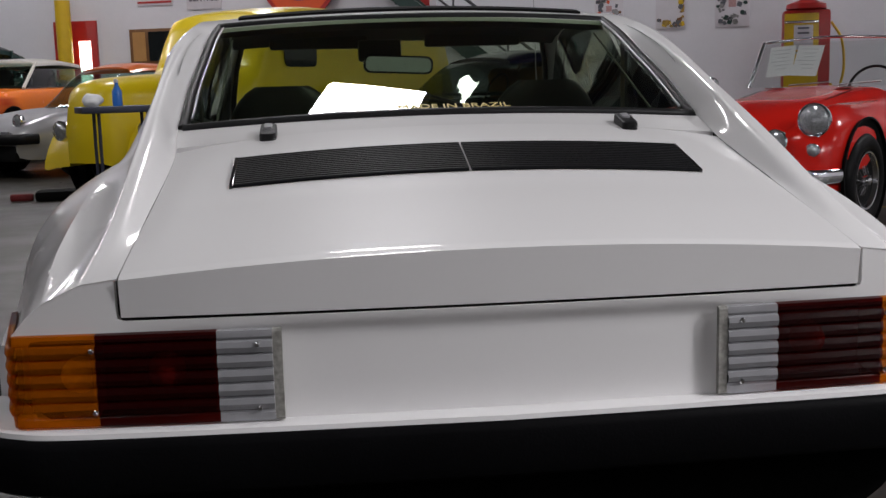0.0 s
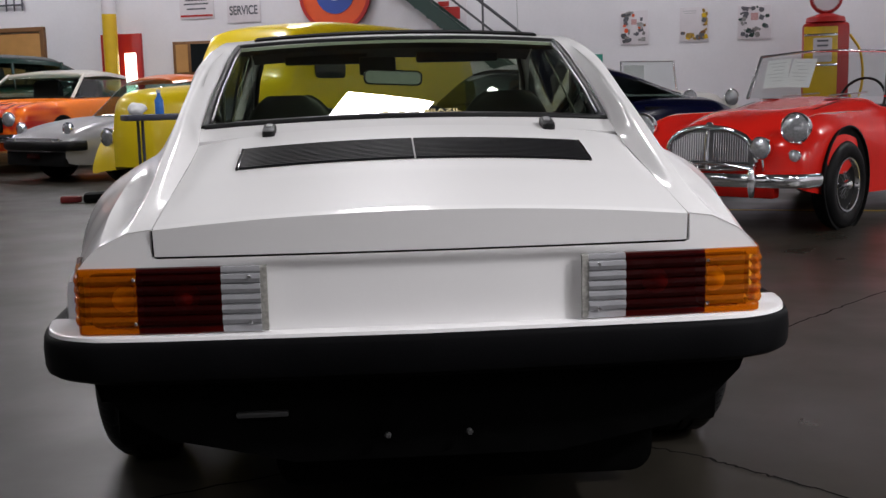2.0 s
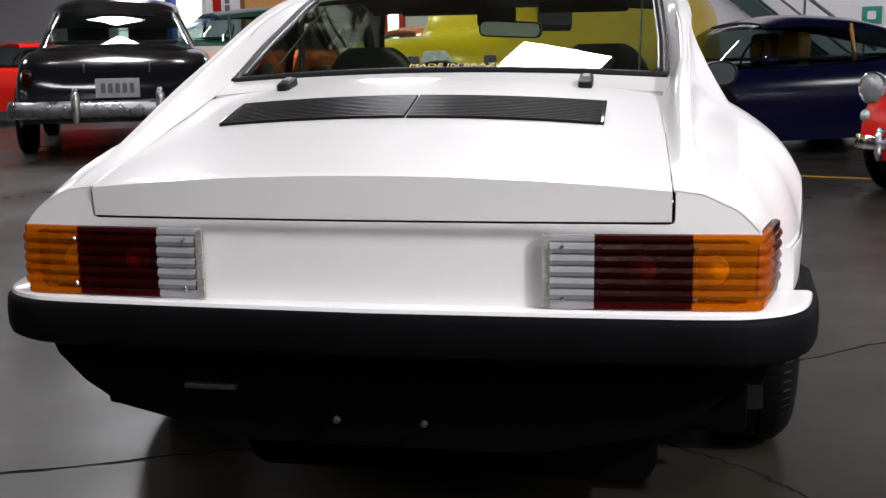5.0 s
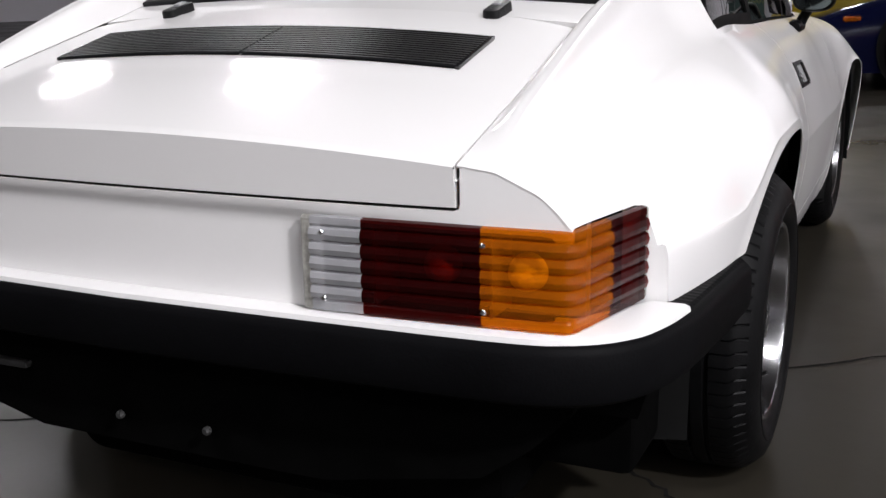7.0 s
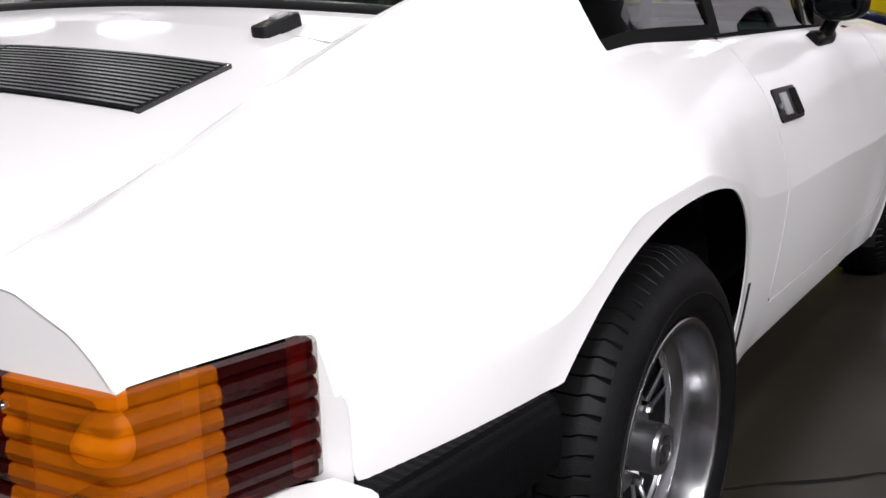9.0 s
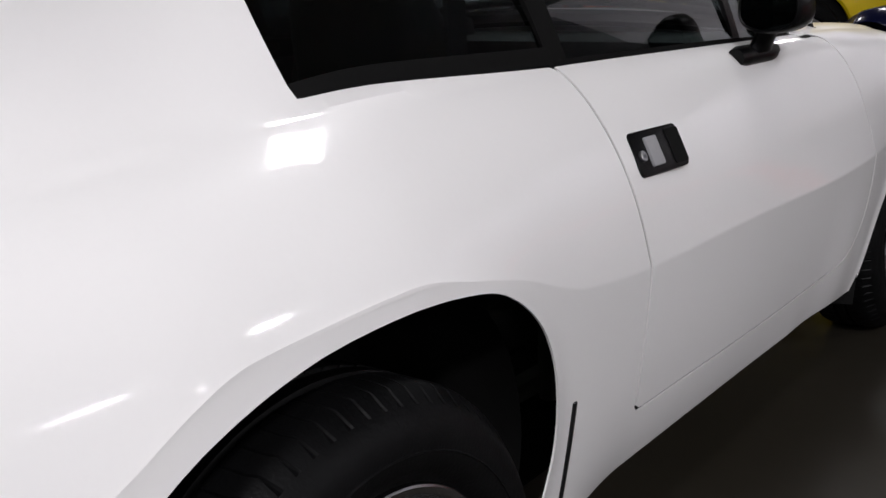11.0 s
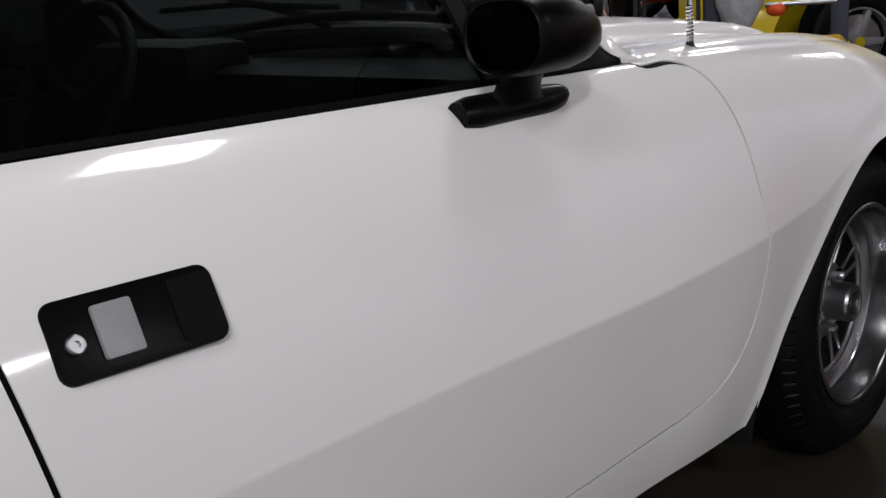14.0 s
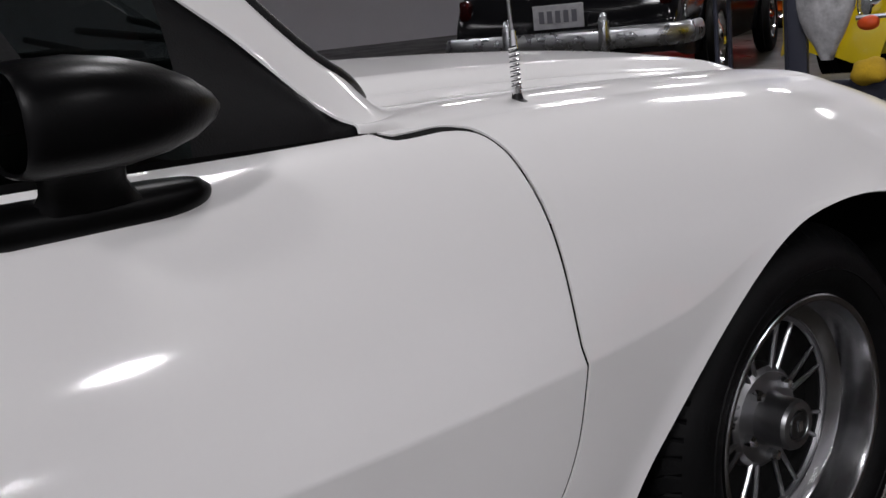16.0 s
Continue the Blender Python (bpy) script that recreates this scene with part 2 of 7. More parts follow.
def smooth_line(xs, ys, x):
    """Monotone cubic through the pairs."""
    xs, ys, x = np.asarray(xs, float), np.asarray(ys, float), np.asarray(x, float)
    h, d = np.diff(xs), np.diff(ys) / np.diff(xs)
    m = np.zeros(len(xs))
    m[0], m[-1] = d[0], d[-1]
    for i in range(1, len(xs) - 1):
        if d[i - 1] * d[i] > 0:
            w1, w2 = 2 * h[i] + h[i - 1], h[i] + 2 * h[i - 1]
            m[i] = (w1 + w2) / (w1 / d[i - 1] + w2 / d[i])
    i = np.clip(np.searchsorted(xs, x) - 1, 0, len(xs) - 2)
    t = np.clip((x - xs[i]) / h[i], 0, 1)
    return ((2 * t ** 3 - 3 * t ** 2 + 1) * ys[i] + (t ** 3 - 2 * t ** 2 + t) * h[i] * m[i]
            + (3 * t ** 2 - 2 * t ** 3) * ys[i + 1] + (t ** 3 - t ** 2) * h[i] * m[i + 1])


def outside(poly, y, z):
    """Signed distance to a closed outline: positive outside."""
    poly = np.asarray(poly, float)
    y, z = np.asarray(y, float), np.asarray(z, float)
    best, inn = np.full(y.shape, 1e9), np.zeros(y.shape, bool)
    for a, b in zip(poly, np.roll(poly, -1, axis=0)):
        e = b - a
        t = np.clip(((y - a[0]) * e[0] + (z - a[1]) * e[1]) / max(e @ e, 1e-12), 0, 1)
        best = np.minimum(best, np.hypot(y - a[0] - t * e[0], z - a[1] - t * e[1]))
        crosses = ((a[1] > z) != (b[1] > z)) & (y < (b[0] - a[0]) * (z - a[1]) / ((b[1] - a[1]) or 1e-12) + a[0])
        inn ^= crosses
    return np.where(inn, -best, best)


def round_path(pts, n=4):
    """Catmull-Rom through open points."""
    p = [np.array(q, float) for q in pts]
    p = [2 * p[0] - p[1], *p, 2 * p[-1] - p[-2]]
    out = []
    for i in range(1, len(p) - 2):
        for k in range(n):
            t = k / n
            out.append(0.5 * (2 * p[i] + (p[i + 1] - p[i - 1]) * t + (2 * p[i - 1] - 5 * p[i] + 4 * p[i + 1] - p[i + 2]) * t * t
                              + (3 * p[i] - p[i - 1] - 3 * p[i + 1] + p[i + 2]) * t ** 3))
    out.append(p[-2])
    return [tuple(float(c) for c in q) for q in out]


def carve(us, vs, place, keep, flange=0.012, mirror=False):
    """Grid over (us, vs) through place(u, v) -> x, y, z arrays; what keep(x, y, z, u, v) makes negative is cut off along a clean edge,
    and every rim is turned in. Returns verts, faces."""
    U, V = np.meshgrid(us, vs, indexing="ij")
    U, V = U.astype(float).copy(), V.astype(float).copy()
    G = keep(*place(U, V), U, V)
    nu, nv = U.shape
    snapped = np.zeros(U.shape, bool)
    U0, V0 = U.copy(), V.copy()
    for du, dv in ((1, 0), (0, 1)):
        a = G[:nu - du, :nv - dv]
        b = G[du:, dv:]
        for i, j in np.argwhere(a * b < 0):
            k, l = i + du, j + dv
            if snapped[i, j] or snapped[k, l]:
                continue
            t = G[i, j] / (G[i, j] - G[k, l])
            p, q = ((i, j), (k, l)) if t < 0.5 else ((k, l), (i, j))
            f = t if t < 0.5 else 1 - t
            U[p], V[p] = U0[p] + f * (U0[q] - U0[p]), V0[p] + f * (V0[q] - V0[p])
            snapped[p] = True
    G[snapped] = 0
    X, Y, Z = place(U, V)
    ok = G >= 0
    faces, used = [], {}
    verts = []

    def vid(i, j):
        if (i, j) not in used:
            used[(i, j)] = len(verts)
            verts.append(Vector((X[i, j], Y[i, j], Z[i, j])))
        return used[(i, j)]
    for i in range(nu - 1):
        for j in range(nv - 1):
            c = [(i, j), (i + 1, j), (i + 1, j + 1), (i, j + 1)]
            k = [q for q in c if ok[q]]
            if len(k) < 3 or all(snapped[q] for q in k):
                continue
            faces.append([vid(*q) for q in k])
    bm = bmesh.new()
    bv = [bm.verts.new(v) for v in verts]
    for f in faces:
        try:
            bm.faces.new([bv[i] for i in f])
        except ValueError:
            pass
    bmesh.ops.remove_doubles(bm, verts=bm.verts, dist=1e-5)
    bm.normal_update()
    if flange:
        rim = [e for e in bm.edges if len(e.link_faces) == 1]
        normals = {}
        for e in rim:
            for v in e.verts:
                normals[v] = v.normal.copy()
        made = {}
        for v, n in normals.items():
            out = 1 if n.dot(v.co - Vector((0, min(max(v.co.y, 0.6), 3.4), 0.55))) > 0 else -1
            made[v] = bm.verts.new(v.co - n * (out * flange))
        for e in rim:
            a, b = e.verts
            try:
                bm.faces.new((a, b, made[b], made[a]))
            except ValueError:
                pass
    if mirror:
        bmesh.ops.scale(bm, vec=(-1, 1, 1), verts=bm.verts)
        bmesh.ops.reverse_faces(bm, faces=bm.faces)
    return bm


def panel(name, bm, material, parent, label="", smooth=38.0):
    """As part(), but keeps the faces' own turn."""
    me = bpy.data.meshes.new(name)
    bmesh.ops.recalc_face_normals(bm, faces=bm.faces)
    bm.to_mesh(me)
    bm.free()
    me.materials.append(material)
    me.polygons.foreach_set("use_smooth", [True] * len(me.polygons))
    me.update()
    me.set_sharp_from_angle(angle=radians(smooth))
    ob = new(name, me)
    ob.parent = parent
    if label:
        ob["label"] = label
    return ob


# ==== the white coupe ====
# sections across the car: y, then x and z of: inner edge, crest, shoulder, upper side, widest line, lower side, sill
SECTIONS = {
    0.0: ((.577, .772), (.632, .7645), (.690, .737), (.715, .716), (.737, .690), (.745, .50), (.73, .28)),
    0.2: ((.568, .826), (.617, .845), (.708, .790), (.768, .705), (.803, .622), (.818, .53), (.80, .28)),
    0.52: ((.557, .907), (.619, .961), (.722, .845), (.822, .748), (.872, .604), (.870, .53), (.85, .27)),
    0.75: ((.575, .958), (.624, 1.031), (.736, .868), (.838, .805), (.897, .712), (.885, .57), (.86, .26)),
    0.95: ((.575, 1.031), (.626, 1.095), (.736, .885), (.842, .813), (.902, .722), (.888, .58), (.86, .255)),
    1.15: ((.567, 1.106), (.625, 1.155), (.728, .891), (.834, .803), (.890, .685), (.872, .50), (.84, .25)),
    1.35: ((.556, 1.180), (.612, 1.205), (.719, .889), (.824, .790), (.876, .622), (.848, .40), (.82, .25)),
    1.6: ((.535, 1.243), (.597, 1.238), (.710, .885), (.812, .778), (.863, .597), (.828, .36), (.79, .248)),
    2.0: ((.525, 1.252), (.597, 1.235), (.700, .876), (.796, .775), (.858, .590), (.823, .355), (.79, .248)),
    2.2: ((.545, 1.238), (.607, 1.210), (.694, .871), (.785, .777), (.855, .583), (.820, .353), (.79, .247)),
    2.33: ((.548, 1.205), (.620, 1.118), (.690, .868), (.778, .778), (.853, .578), (.818, .352), (.79, .246)),
    2.46: ((.585, 1.090), (.640, 1.005), (.685, .864), (.770, .778), (.850, .575), (.816, .35), (.787, .245)),
    2.62: ((.612, .930), (.668, .872), (.678, .861), (.763, .779), (.844, .574), (.820, .35), (.790, .240)),
    2.75: ((.520, .870), (.585, .872), (.669, .858), (.760, .778), (.838, .576), (.815, .35), (.785, .232)),
    2.95: ((.500, .862), (.573, .866), (.649, .852), (.755, .781), (.824, .584), (.808, .40), (.785, .235)),
    3.27: ((.480, .844), (.565, .850), (.650, .834), (.758, .779), (.819, .668), (.814, .50), (.785, .24)),
    3.6: ((.460, .811), (.525, .818), (.595, .805), (.718, .751), (.805, .655), (.80, .45), (.775, .24)),
    3.9: ((.440, .715), (.511, .722), (.587, .710), (.691, .682), (.765, .620), (.77, .45), (.75, .24)),
    4.15: ((.400, .668), (.460, .672), (.530, .662), (.620, .635), (.670, .580), (.69, .45), (.68, .25)),
}
SY = sorted(SECTIONS)


def line_at(k, y):
    y = np.asarray(y, float)
    return (smooth_line(SY, [SECTIONS[s][k][0] for s in SY], y), smooth_line(SY, [SECTIONS[s][k][1] for s in SY], y))


def tail_bow(x):
    return -0.032 * (1 - np.clip(np.abs(x) / 0.735, 0, 1) ** 2)


def side(u, v, lift=0.0, round_crest=True):
    """The car's right flank: u is the place along the car, v runs from the inner edge (-2) over the crest (-1), the shoulder (0)
    and the widest line (2) to the sill (4)."""
    P = [line_at(k, u) for k in range(7)]
    out = []
    for c in (0, 1):
        i, k, a, b, w, d, e = (p[c] for p in P)
        t = v + 2
        steep = np.clip((1.40 - u) / 0.30, 0, 1) * np.clip(u / 0.15, 0, 1) * c
        x = i + (k - i) * (t + 0.30 * steep * np.sin(math.pi * np.clip(t, 0, 1)) ** 2)
        t1 = v + 1
        hollow = np.clip((1.12 - u) / 0.30, 0, 1)
        hollow = hollow * hollow * (3 - 2 * hollow)
        bulge = (np.where(u < 2.55, 0.010, 0.004) - 0.036 * hollow) * np.clip(u / 0.3, 0, 1) * 4 * t1 * (1 - t1)
        x = np.where(v > -1, k + (a - k) * t1 + bulge, x)
        t2 = v / 2
        up = a * (1 - t2) * (1 - 2 * t2) + b * 4 * t2 * (1 - t2) + w * t2 * (2 * t2 - 1)
        x = np.where(v > 0, up, x)
        t3 = (v - 2) / 2
        m = 0.6
        low = w * (t3 - m) * (t3 - 1) / m + d * t3 * (t3 - 1) / (m * (m - 1)) + e * t3 * (t3 - m) / (1 - m)
        out.append(np.where(v > 2, low, x))
    X, Z = out
    if round_crest:
        # rounded crest between the inner edge and the flank
        f0, f1 = -1.13, -0.935
        a0, _, c0 = side(u, np.full_like(X, f0), lift=0.0, round_crest=False)
        a2, _, c2 = side(u, np.full_like(X, f1), lift=0.0, round_crest=False)
        t = np.clip((v - f0) / (f1 - f0), 0, 1)
        on = (v > f0) & (v < f1) & (u < 2.5)
        X = np.where(on, a0 * (1 - t) ** 2 + P[1][0] * 2 * t * (1 - t) + a2 * t * t, X)
        Z = np.where(on, c0 * (1 - t) ** 2 + P[1][1] * 2 * t * (1 - t) + c2 * t * t, Z)
        # front fender turns out towards its wheel opening
        near = (u > 2.6) & (u < 3.95) & (v > 0.5)
        if near.any():
            d = outside(ARCH_FRONT, u, Z)
            ramp = np.clip((u - 3.22) / 0.30, 0, 1)
            X = X + np.where(near, 0.030 * ramp * ramp * (3 - 2 * ramp) * np.clip(1 - d / 0.12, 0, 1) ** 2 + 0.005 * np.clip(1 - d / 0.028, 0, 1) ** 1.5, 0)
        # a narrow raised lip runs round the rear wheel opening
        near = (u > 0.40) & (u < 1.35) & (v > 0.5)
        if near.any():
            X = X + np.where(near, 0.0035 * np.clip(1 - outside(ARCH_REAR, u, Z) / 0.030, 0, 1), 0)
    Y = u + tail_bow(X) * np.clip(1 - u / 0.25, 0, 1)
    return X + lift, Y, Z


ARCH_REAR = round_path([(.50, .20), (.512, .45), (.535, .525), (.655, .634), (.79, .688), (.93, .702), (1.05, .693), (1.14, .668), (1.225, .605),
                        (1.275, .52), (1.293, .42), (1.275, .33), (1.25, .24), (1.245, .20)])
ARCH_FRONT = round_path([(2.79, .18), (2.80, .245), (2.862, .37), (2.94, .45), (3.035, .538), (3.12, .602), (3.19, .639), (3.26, .657), (3.36, .664), (3.45, .648),
                         (3.56, .595), (3.64, .50), (3.69, .38), (3.70, .18)])
DOOR = ([(1.548, .96), (1.538, .886)] + round_path([(1.530, .85), (1.527, .80), (1.536, .72), (1.551, .62), (1.5555, .597), (1.557, .55), (1.560, .45), (1.566, .385)])
        + [(1.572, .363), (1.590, .357)] + round_path([(1.9, .348), (2.2, .342), (2.48, .343), (2.56, .349), (2.64, .365), (2.705, .406), (2.748, .477), (2.771, .572)])[1:]
        + round_path([(2.768, .60), (2.779, .70), (2.780, .755), (2.773, .807), (2.7645, .829), (2.748, .8455), (2.712, .853), (2.66, .8535), (2.63, .854)]) + [(2.612, .866), (2.58, .96)])
GAP = 0.0031
Y_WINDOW = 0.977


def sill_rise(u):
    """The quarter window's lower edge climbs a little towards the tail."""
    return 0.072 * np.clip((1.56 - u) / 0.583, 0, 1) ** 1.6


def keep_shell(x, y, z, u, v):
    g = outside(DOOR, u, z) - np.where(z < 0.42, 0.0026, GAP)
    g = np.where(v < -0.02, 1.0, g)
    g = np.minimum(g, outside(ARCH_REAR, u, z))
    g = np.minimum(g, outside(ARCH_FRONT, u, z))
    # side windows between shoulder and roof rail
    edge = Y_WINDOW + 0.012 * np.clip(v + 1, 0, 1)
    win = np.maximum(np.maximum((-0.93 - v) * 0.3, (v + sill_rise(u)) * 0.3), np.maximum(edge - u, u - 2.6))
    g = np.minimum(g, np.where(v < 0.3, win, 1.0))
    # lamp pocket and bumper ledge at the tail
    g = np.minimum(g, np.where(u < 0.5, np.maximum(z - 0.692, u - 0.206), 1.0))
    g = np.minimum(g, np.where((u < 0.56) & (z < 0.62), z - 0.541, 1.0))
    return g


def keep_door(x, y, z, u, v):
    return -outside(DOOR, u, z) - np.where(z < 0.42, 0.0026, GAP)


coupe = thing("coupe", "glossy white 1980s fastback sports coupe with black bumper and alloy wheels", "car")
US = np.concatenate([np.arange(0, 4.15, 0.0125), [4.15]])
VS = np.concatenate([np.linspace(-2, -1.13, 14)[:-1], np.linspace(-1.13, -0.935, 7)[:-1], np.linspace(-0.935, 0, 14)[:-1], np.linspace(0, 1.985, 29), np.linspace(2, 2.015, 2), np.linspace(2.06, 4, 24)])
for mir in (False, True):
    panel("body_side", carve(US, VS, side, keep_shell, 0.0030, mir), M_WHITE, coupe)
    panel("door", carve(np.arange(1.5, 2.81, 0.0125), np.concatenate([np.linspace(0, 1.985, 32), [2.0, 2.015], np.linspace(2.06, 3.9, 28)]), side, keep_door, 0.0025, mir), M_WHITE, coupe)
    # dark liners behind gaps and in the wheel housings
    inner = carve(np.arange(1.48, 2.80, 0.02), np.linspace(0.12, 3.6, 40), lambda u, v: side(u, v, -0.0055), lambda x, y, z, u, v: np.ones(u.shape), 0, mir)
    panel("door_seal", inner, M_MATTB, coupe)
    sgn = -1 if mir else 1
    for arch, name in ((ARCH_REAR, "wheel_housing"), (ARCH_FRONT, "wheel_housing")):
        bm = bmesh.new()
        cy, cz = sum(p[0] for p in arch) / len(arch), 0.42
        rings = []
        for x0, grow in ((0.80, 1.02), (0.72, 1.08), (0.50, 1.08)):
            rings.append([bm.verts.new((sgn * x0, cy + (p[0] - cy) * grow, max(0.2, cz + (p[1] - cz) * grow))) for p in arch])
        for p, q in zip(rings, rings[1:]):
            for k in range(len(arch) - 1):
                bm.faces.new((p[k], p[k + 1], q[k + 1], q[k]))
        bm.faces.new(rings[-1])
        part(name, bm, M_MATTB, coupe)

# black rubber strip at the front edge of each rear wheel opening
for s in (-1, 1):
    bm = bmesh.new()
    rows = []
    for z in np.linspace(.25, .462, 9):
        vv = np.linspace(2, 4, 200)
        gx, _, gz = side(np.full(200, 1.341), vv)
        k = int(np.argmin(np.abs(gz - z)))
        rows.append([bm.verts.new((s * (float(gx[k]) + o), 1.341 + dy, z)) for o, dy in ((-.002, -.005), (.003, -.004), (.004, 0), (.003, .004), (-.002, .005))])
    for p, q in zip(rows, rows[1:]):
        for k in range(4):
            bm.faces.new((p[k], p[k + 1], q[k + 1], q[k]))
    bm.faces.new(rows[0])
    bm.faces.new(rows[-1])
    part("edge_strip", bm, M_BLACKP, coupe, "black rubber edge strip")

# -- panes and black window trim
def pane(u0, u1, v0, v1, lift, name, material, keep=None, label=""):
    lean = name.endswith("_window")
    for mir in (False, True):
        bm = carve(np.arange(u0, u1 + 1e-6, 0.03), np.linspace(v0, v1, 8), lambda u, v: side(u, v, lift + np.where(lean, 0.028 * np.clip(v, -1, 0), 0)), keep or (lambda x, y, z, u, v: np.ones(u.shape)), 0, mir)
        panel(name, bm, material, coupe, label)


pane(0.965, 1.56, -0.97, 0.1, -0.012, "quarter_window", M_SIDEGLASS)
pane(1.56, 2.58, -0.97, 0.1, -0.014, "door_window", M_SIDEGLASS)
pane(0.977, 1.555, -0.15, 0.01, -0.006, "window_sill_trim", M_MATTB, lambda x, y, z, u, v: v + 0.075 + sill_rise(u), label="wide black trim under the quarter window")
pane(1.555, 2.615, -0.022, 0.02, -0.007, "door_window_seal", M_MATTB)
pane(0.977, 2.55, -0.96, -0.90, -0.010, "rail_trim", M_BLACKP)
pane(0.977, 1.004, -0.93, 0.0, -0.010, "window_edge_trim", M_MATTB)


def slanted(y_low, y_high, w):
    """A post across the window opening, leaning back."""
    def place(u, v):
        k = np.clip(-v, 0, 1)
        return side(y_low + (y_high - y_low) * k + (u - 0.5) * w, v, -0.010)
    return place


for mir in (False, True):
    panel("centre_post", carve(np.linspace(0, 1, 5), np.linspace(-0.97, 0, 12), slanted(1.572, 1.43, 0.055), lambda x, y, z, u, v: np.ones(u.shape), 0.008, mir), M_MATTB, coupe, "black centre post between side windows")
    panel("vent_post", carve(np.linspace(0, 1, 4), np.linspace(-0.90, 0, 12), slanted(2.30, 2.12, 0.035), lambda x, y, z, u, v: np.ones(u.shape), 0.008, mir), M_BLACKP, coupe)


def door_corner(u, v):
    return side(u, v, -0.009)


for mir in (False, True):
    panel("mirror_corner_plate", carve(np.linspace(2.40, 2.605, 12), np.linspace(-0.97, 0.0, 10), door_corner, lambda x, y, z, u, v: np.ones(u.shape), 0, mir), M_BLACKP, coupe)


# -- top surfaces between the flanks
def inner_x(y):
    return line_at(0, y)[0]


def inner_z(y):
    return line_at(0, y)[1]


def top(y0, y1, crown, inset=0.0, lift=0.0, ny=20, nx=41, name="", material=None, label="", keep=None, flange=0.012, extra=None, parent=None, base=None):
    def place(u, v):
        w = inner_x(u) - inset
        x = v * w
        z = (base or inner_z)(u) + crown(u) * (1 - v ** 2) + lift
        y = u + tail_bow(x) * np.clip(1 - u / 0.25, 0, 1)
        if extra is not None:
            z = z + extra(x, u)
        return x, y, z
    bm = carve(np.linspace(y0, y1, ny), np.linspace(-1, 1, nx), place, keep or (lambda x, y, z, u, v: np.ones(u.shape)), flange)
    return panel(name, bm, material, parent or coupe, label)


def const(c):
    return lambda y: c + 0 * y


# engine lid: rear face, rounded edge and top in one sheet
def lid_place(u, v):
    w = inner_x(np.clip(u, 0, 1)) - 0.0030 + 0.0018 * np.clip(u / 0.12, 0, 1)
    x = v * w
    r = 0.007
    zt = inner_z(np.clip(u, 0, 2)) + 0.028 * (1 - v ** 2)
    y_top = u + (tail_bow(x) - 0.006) * np.clip(1 - u / 0.25, 0, 1)
    f = np.clip(-u / 0.1, 0, 1)
    z0 = inner_z(np.zeros_like(u)) + 0.028 * (1 - v ** 2)
    z_face = 0.713 + (z0 - 0.713) * (1 - f)
    y_face = tail_bow(x) - 0.006 + 0.007 * f
    dz = np.where((u > -0.02) & (u < 0.008), -r * 0.25, 0)
    return x, np.where(u < 0, y_face, y_top), np.where(u < 0, z_face, zt) + dz


def lid_keep(x, y, z, u, v):
    return np.where(u > 0.3, 0.635 - 0.05 * (np.abs(x) / 0.55) ** 5 - u, 1.0)


lid_u = np.concatenate([np.linspace(-0.1, -0.006, 9), [0, 0.004, 0.010, 0.02], np.linspace(0.04, 0.66, 40)])
panel("engine_lid", carve(lid_u, np.linspace(-1, 1, 49), lid_place, lid_keep, 0.014), M_WHITE, coupe, smooth=28)


def lid_z(x, y):
    w = float(inner_x(y))
    return float(inner_z(y)) + 0.028 * (1 - (x / w) ** 2)


top(0.0, 0.70, const(0.028), 0.0, -0.022, name="lid_channel", material=M_WHITE, flange=0)
top(0.622, 0.775, lambda y: 0.026 - 0.05 * np.clip(y - 0.62, 0, 1), 0.0, 0.0, 10, name="rear_cowl", material=M_WHITE,
    keep=lambda x, y, z, u, v: u - (0.641 - 0.05 * (np.abs(x) / 0.55) ** 5))
def window_z(y):
    return 0.959 + 0.392 * (y - 0.765) - 0.06 * ((y - 0.96) ** 2 - 0.038)


top(0.765, 1.452, const(0.020), 0.016, -0.003, 26, base=window_z, name="rear_window", material=M_GLASS, flange=0, label="sloping tinted rear window with gold lettering")


def rim_loop(y0, y1, crown, inset, lift, n=24):
    pts = []
    for s in np.linspace(-1, 1, n):
        w = float(inner_x(y0)) - inset
        pts.append((s * w, y0, float(inner_z(y0)) + crown * (1 - s * s) + lift))
    for y in np.linspace(y0, y1, n)[1:]:
        pts.append((float(inner_x(y)) - inset, y, float(inner_z(y)) + lift))
    for s in np.linspace(1, -1, n)[1:]:
        w = float(inner_x(y1)) - inset
        pts.append((s * w, y1, float(inner_z(y1)) + crown * (1 - s * s) + lift))
    for y in np.linspace(y1, y0, n)[1:-1]:
        pts.append((-float(inner_x(y)) + inset, y, float(inner_z(y)) + lift))
    return pts + [pts[0]]


tube("window_gasket", rim_loop(0.762, 1.452, 0.020, 0.010, -0.001), 0.0125, M_BLACKP, coupe, "black rubber gasket")
for s in (-1, 1):
    tube("window_trim", [(s * (float(inner_x(y)) - 0.026), y, float(inner_z(y)) + 0.007) for y in np.linspace(0.80, 1.42, 14)], 0.003, M_STEEL, coupe, "bright trim strip")
    tube("demister_bar", [(s * 0.50, 0.80, float(inner_z(0.80)) - 0.02), (s * 0.50, 1.40, float(inner_z(1.40)) - 0.02)], 0.003, M_BLACKP, coupe)
# roof with its dark raised panel
top(1.44, 2.34, lambda y: 0.022 + 0 * y, 0.0, 0.0, 26, name="roof", material=M_WHITE)
top(1.52, 2.15, const(0.018), 0.05, 0.011, 20, name="roof_panel", material=M_MATTB, label="raised black roof panel", flange=0.02)
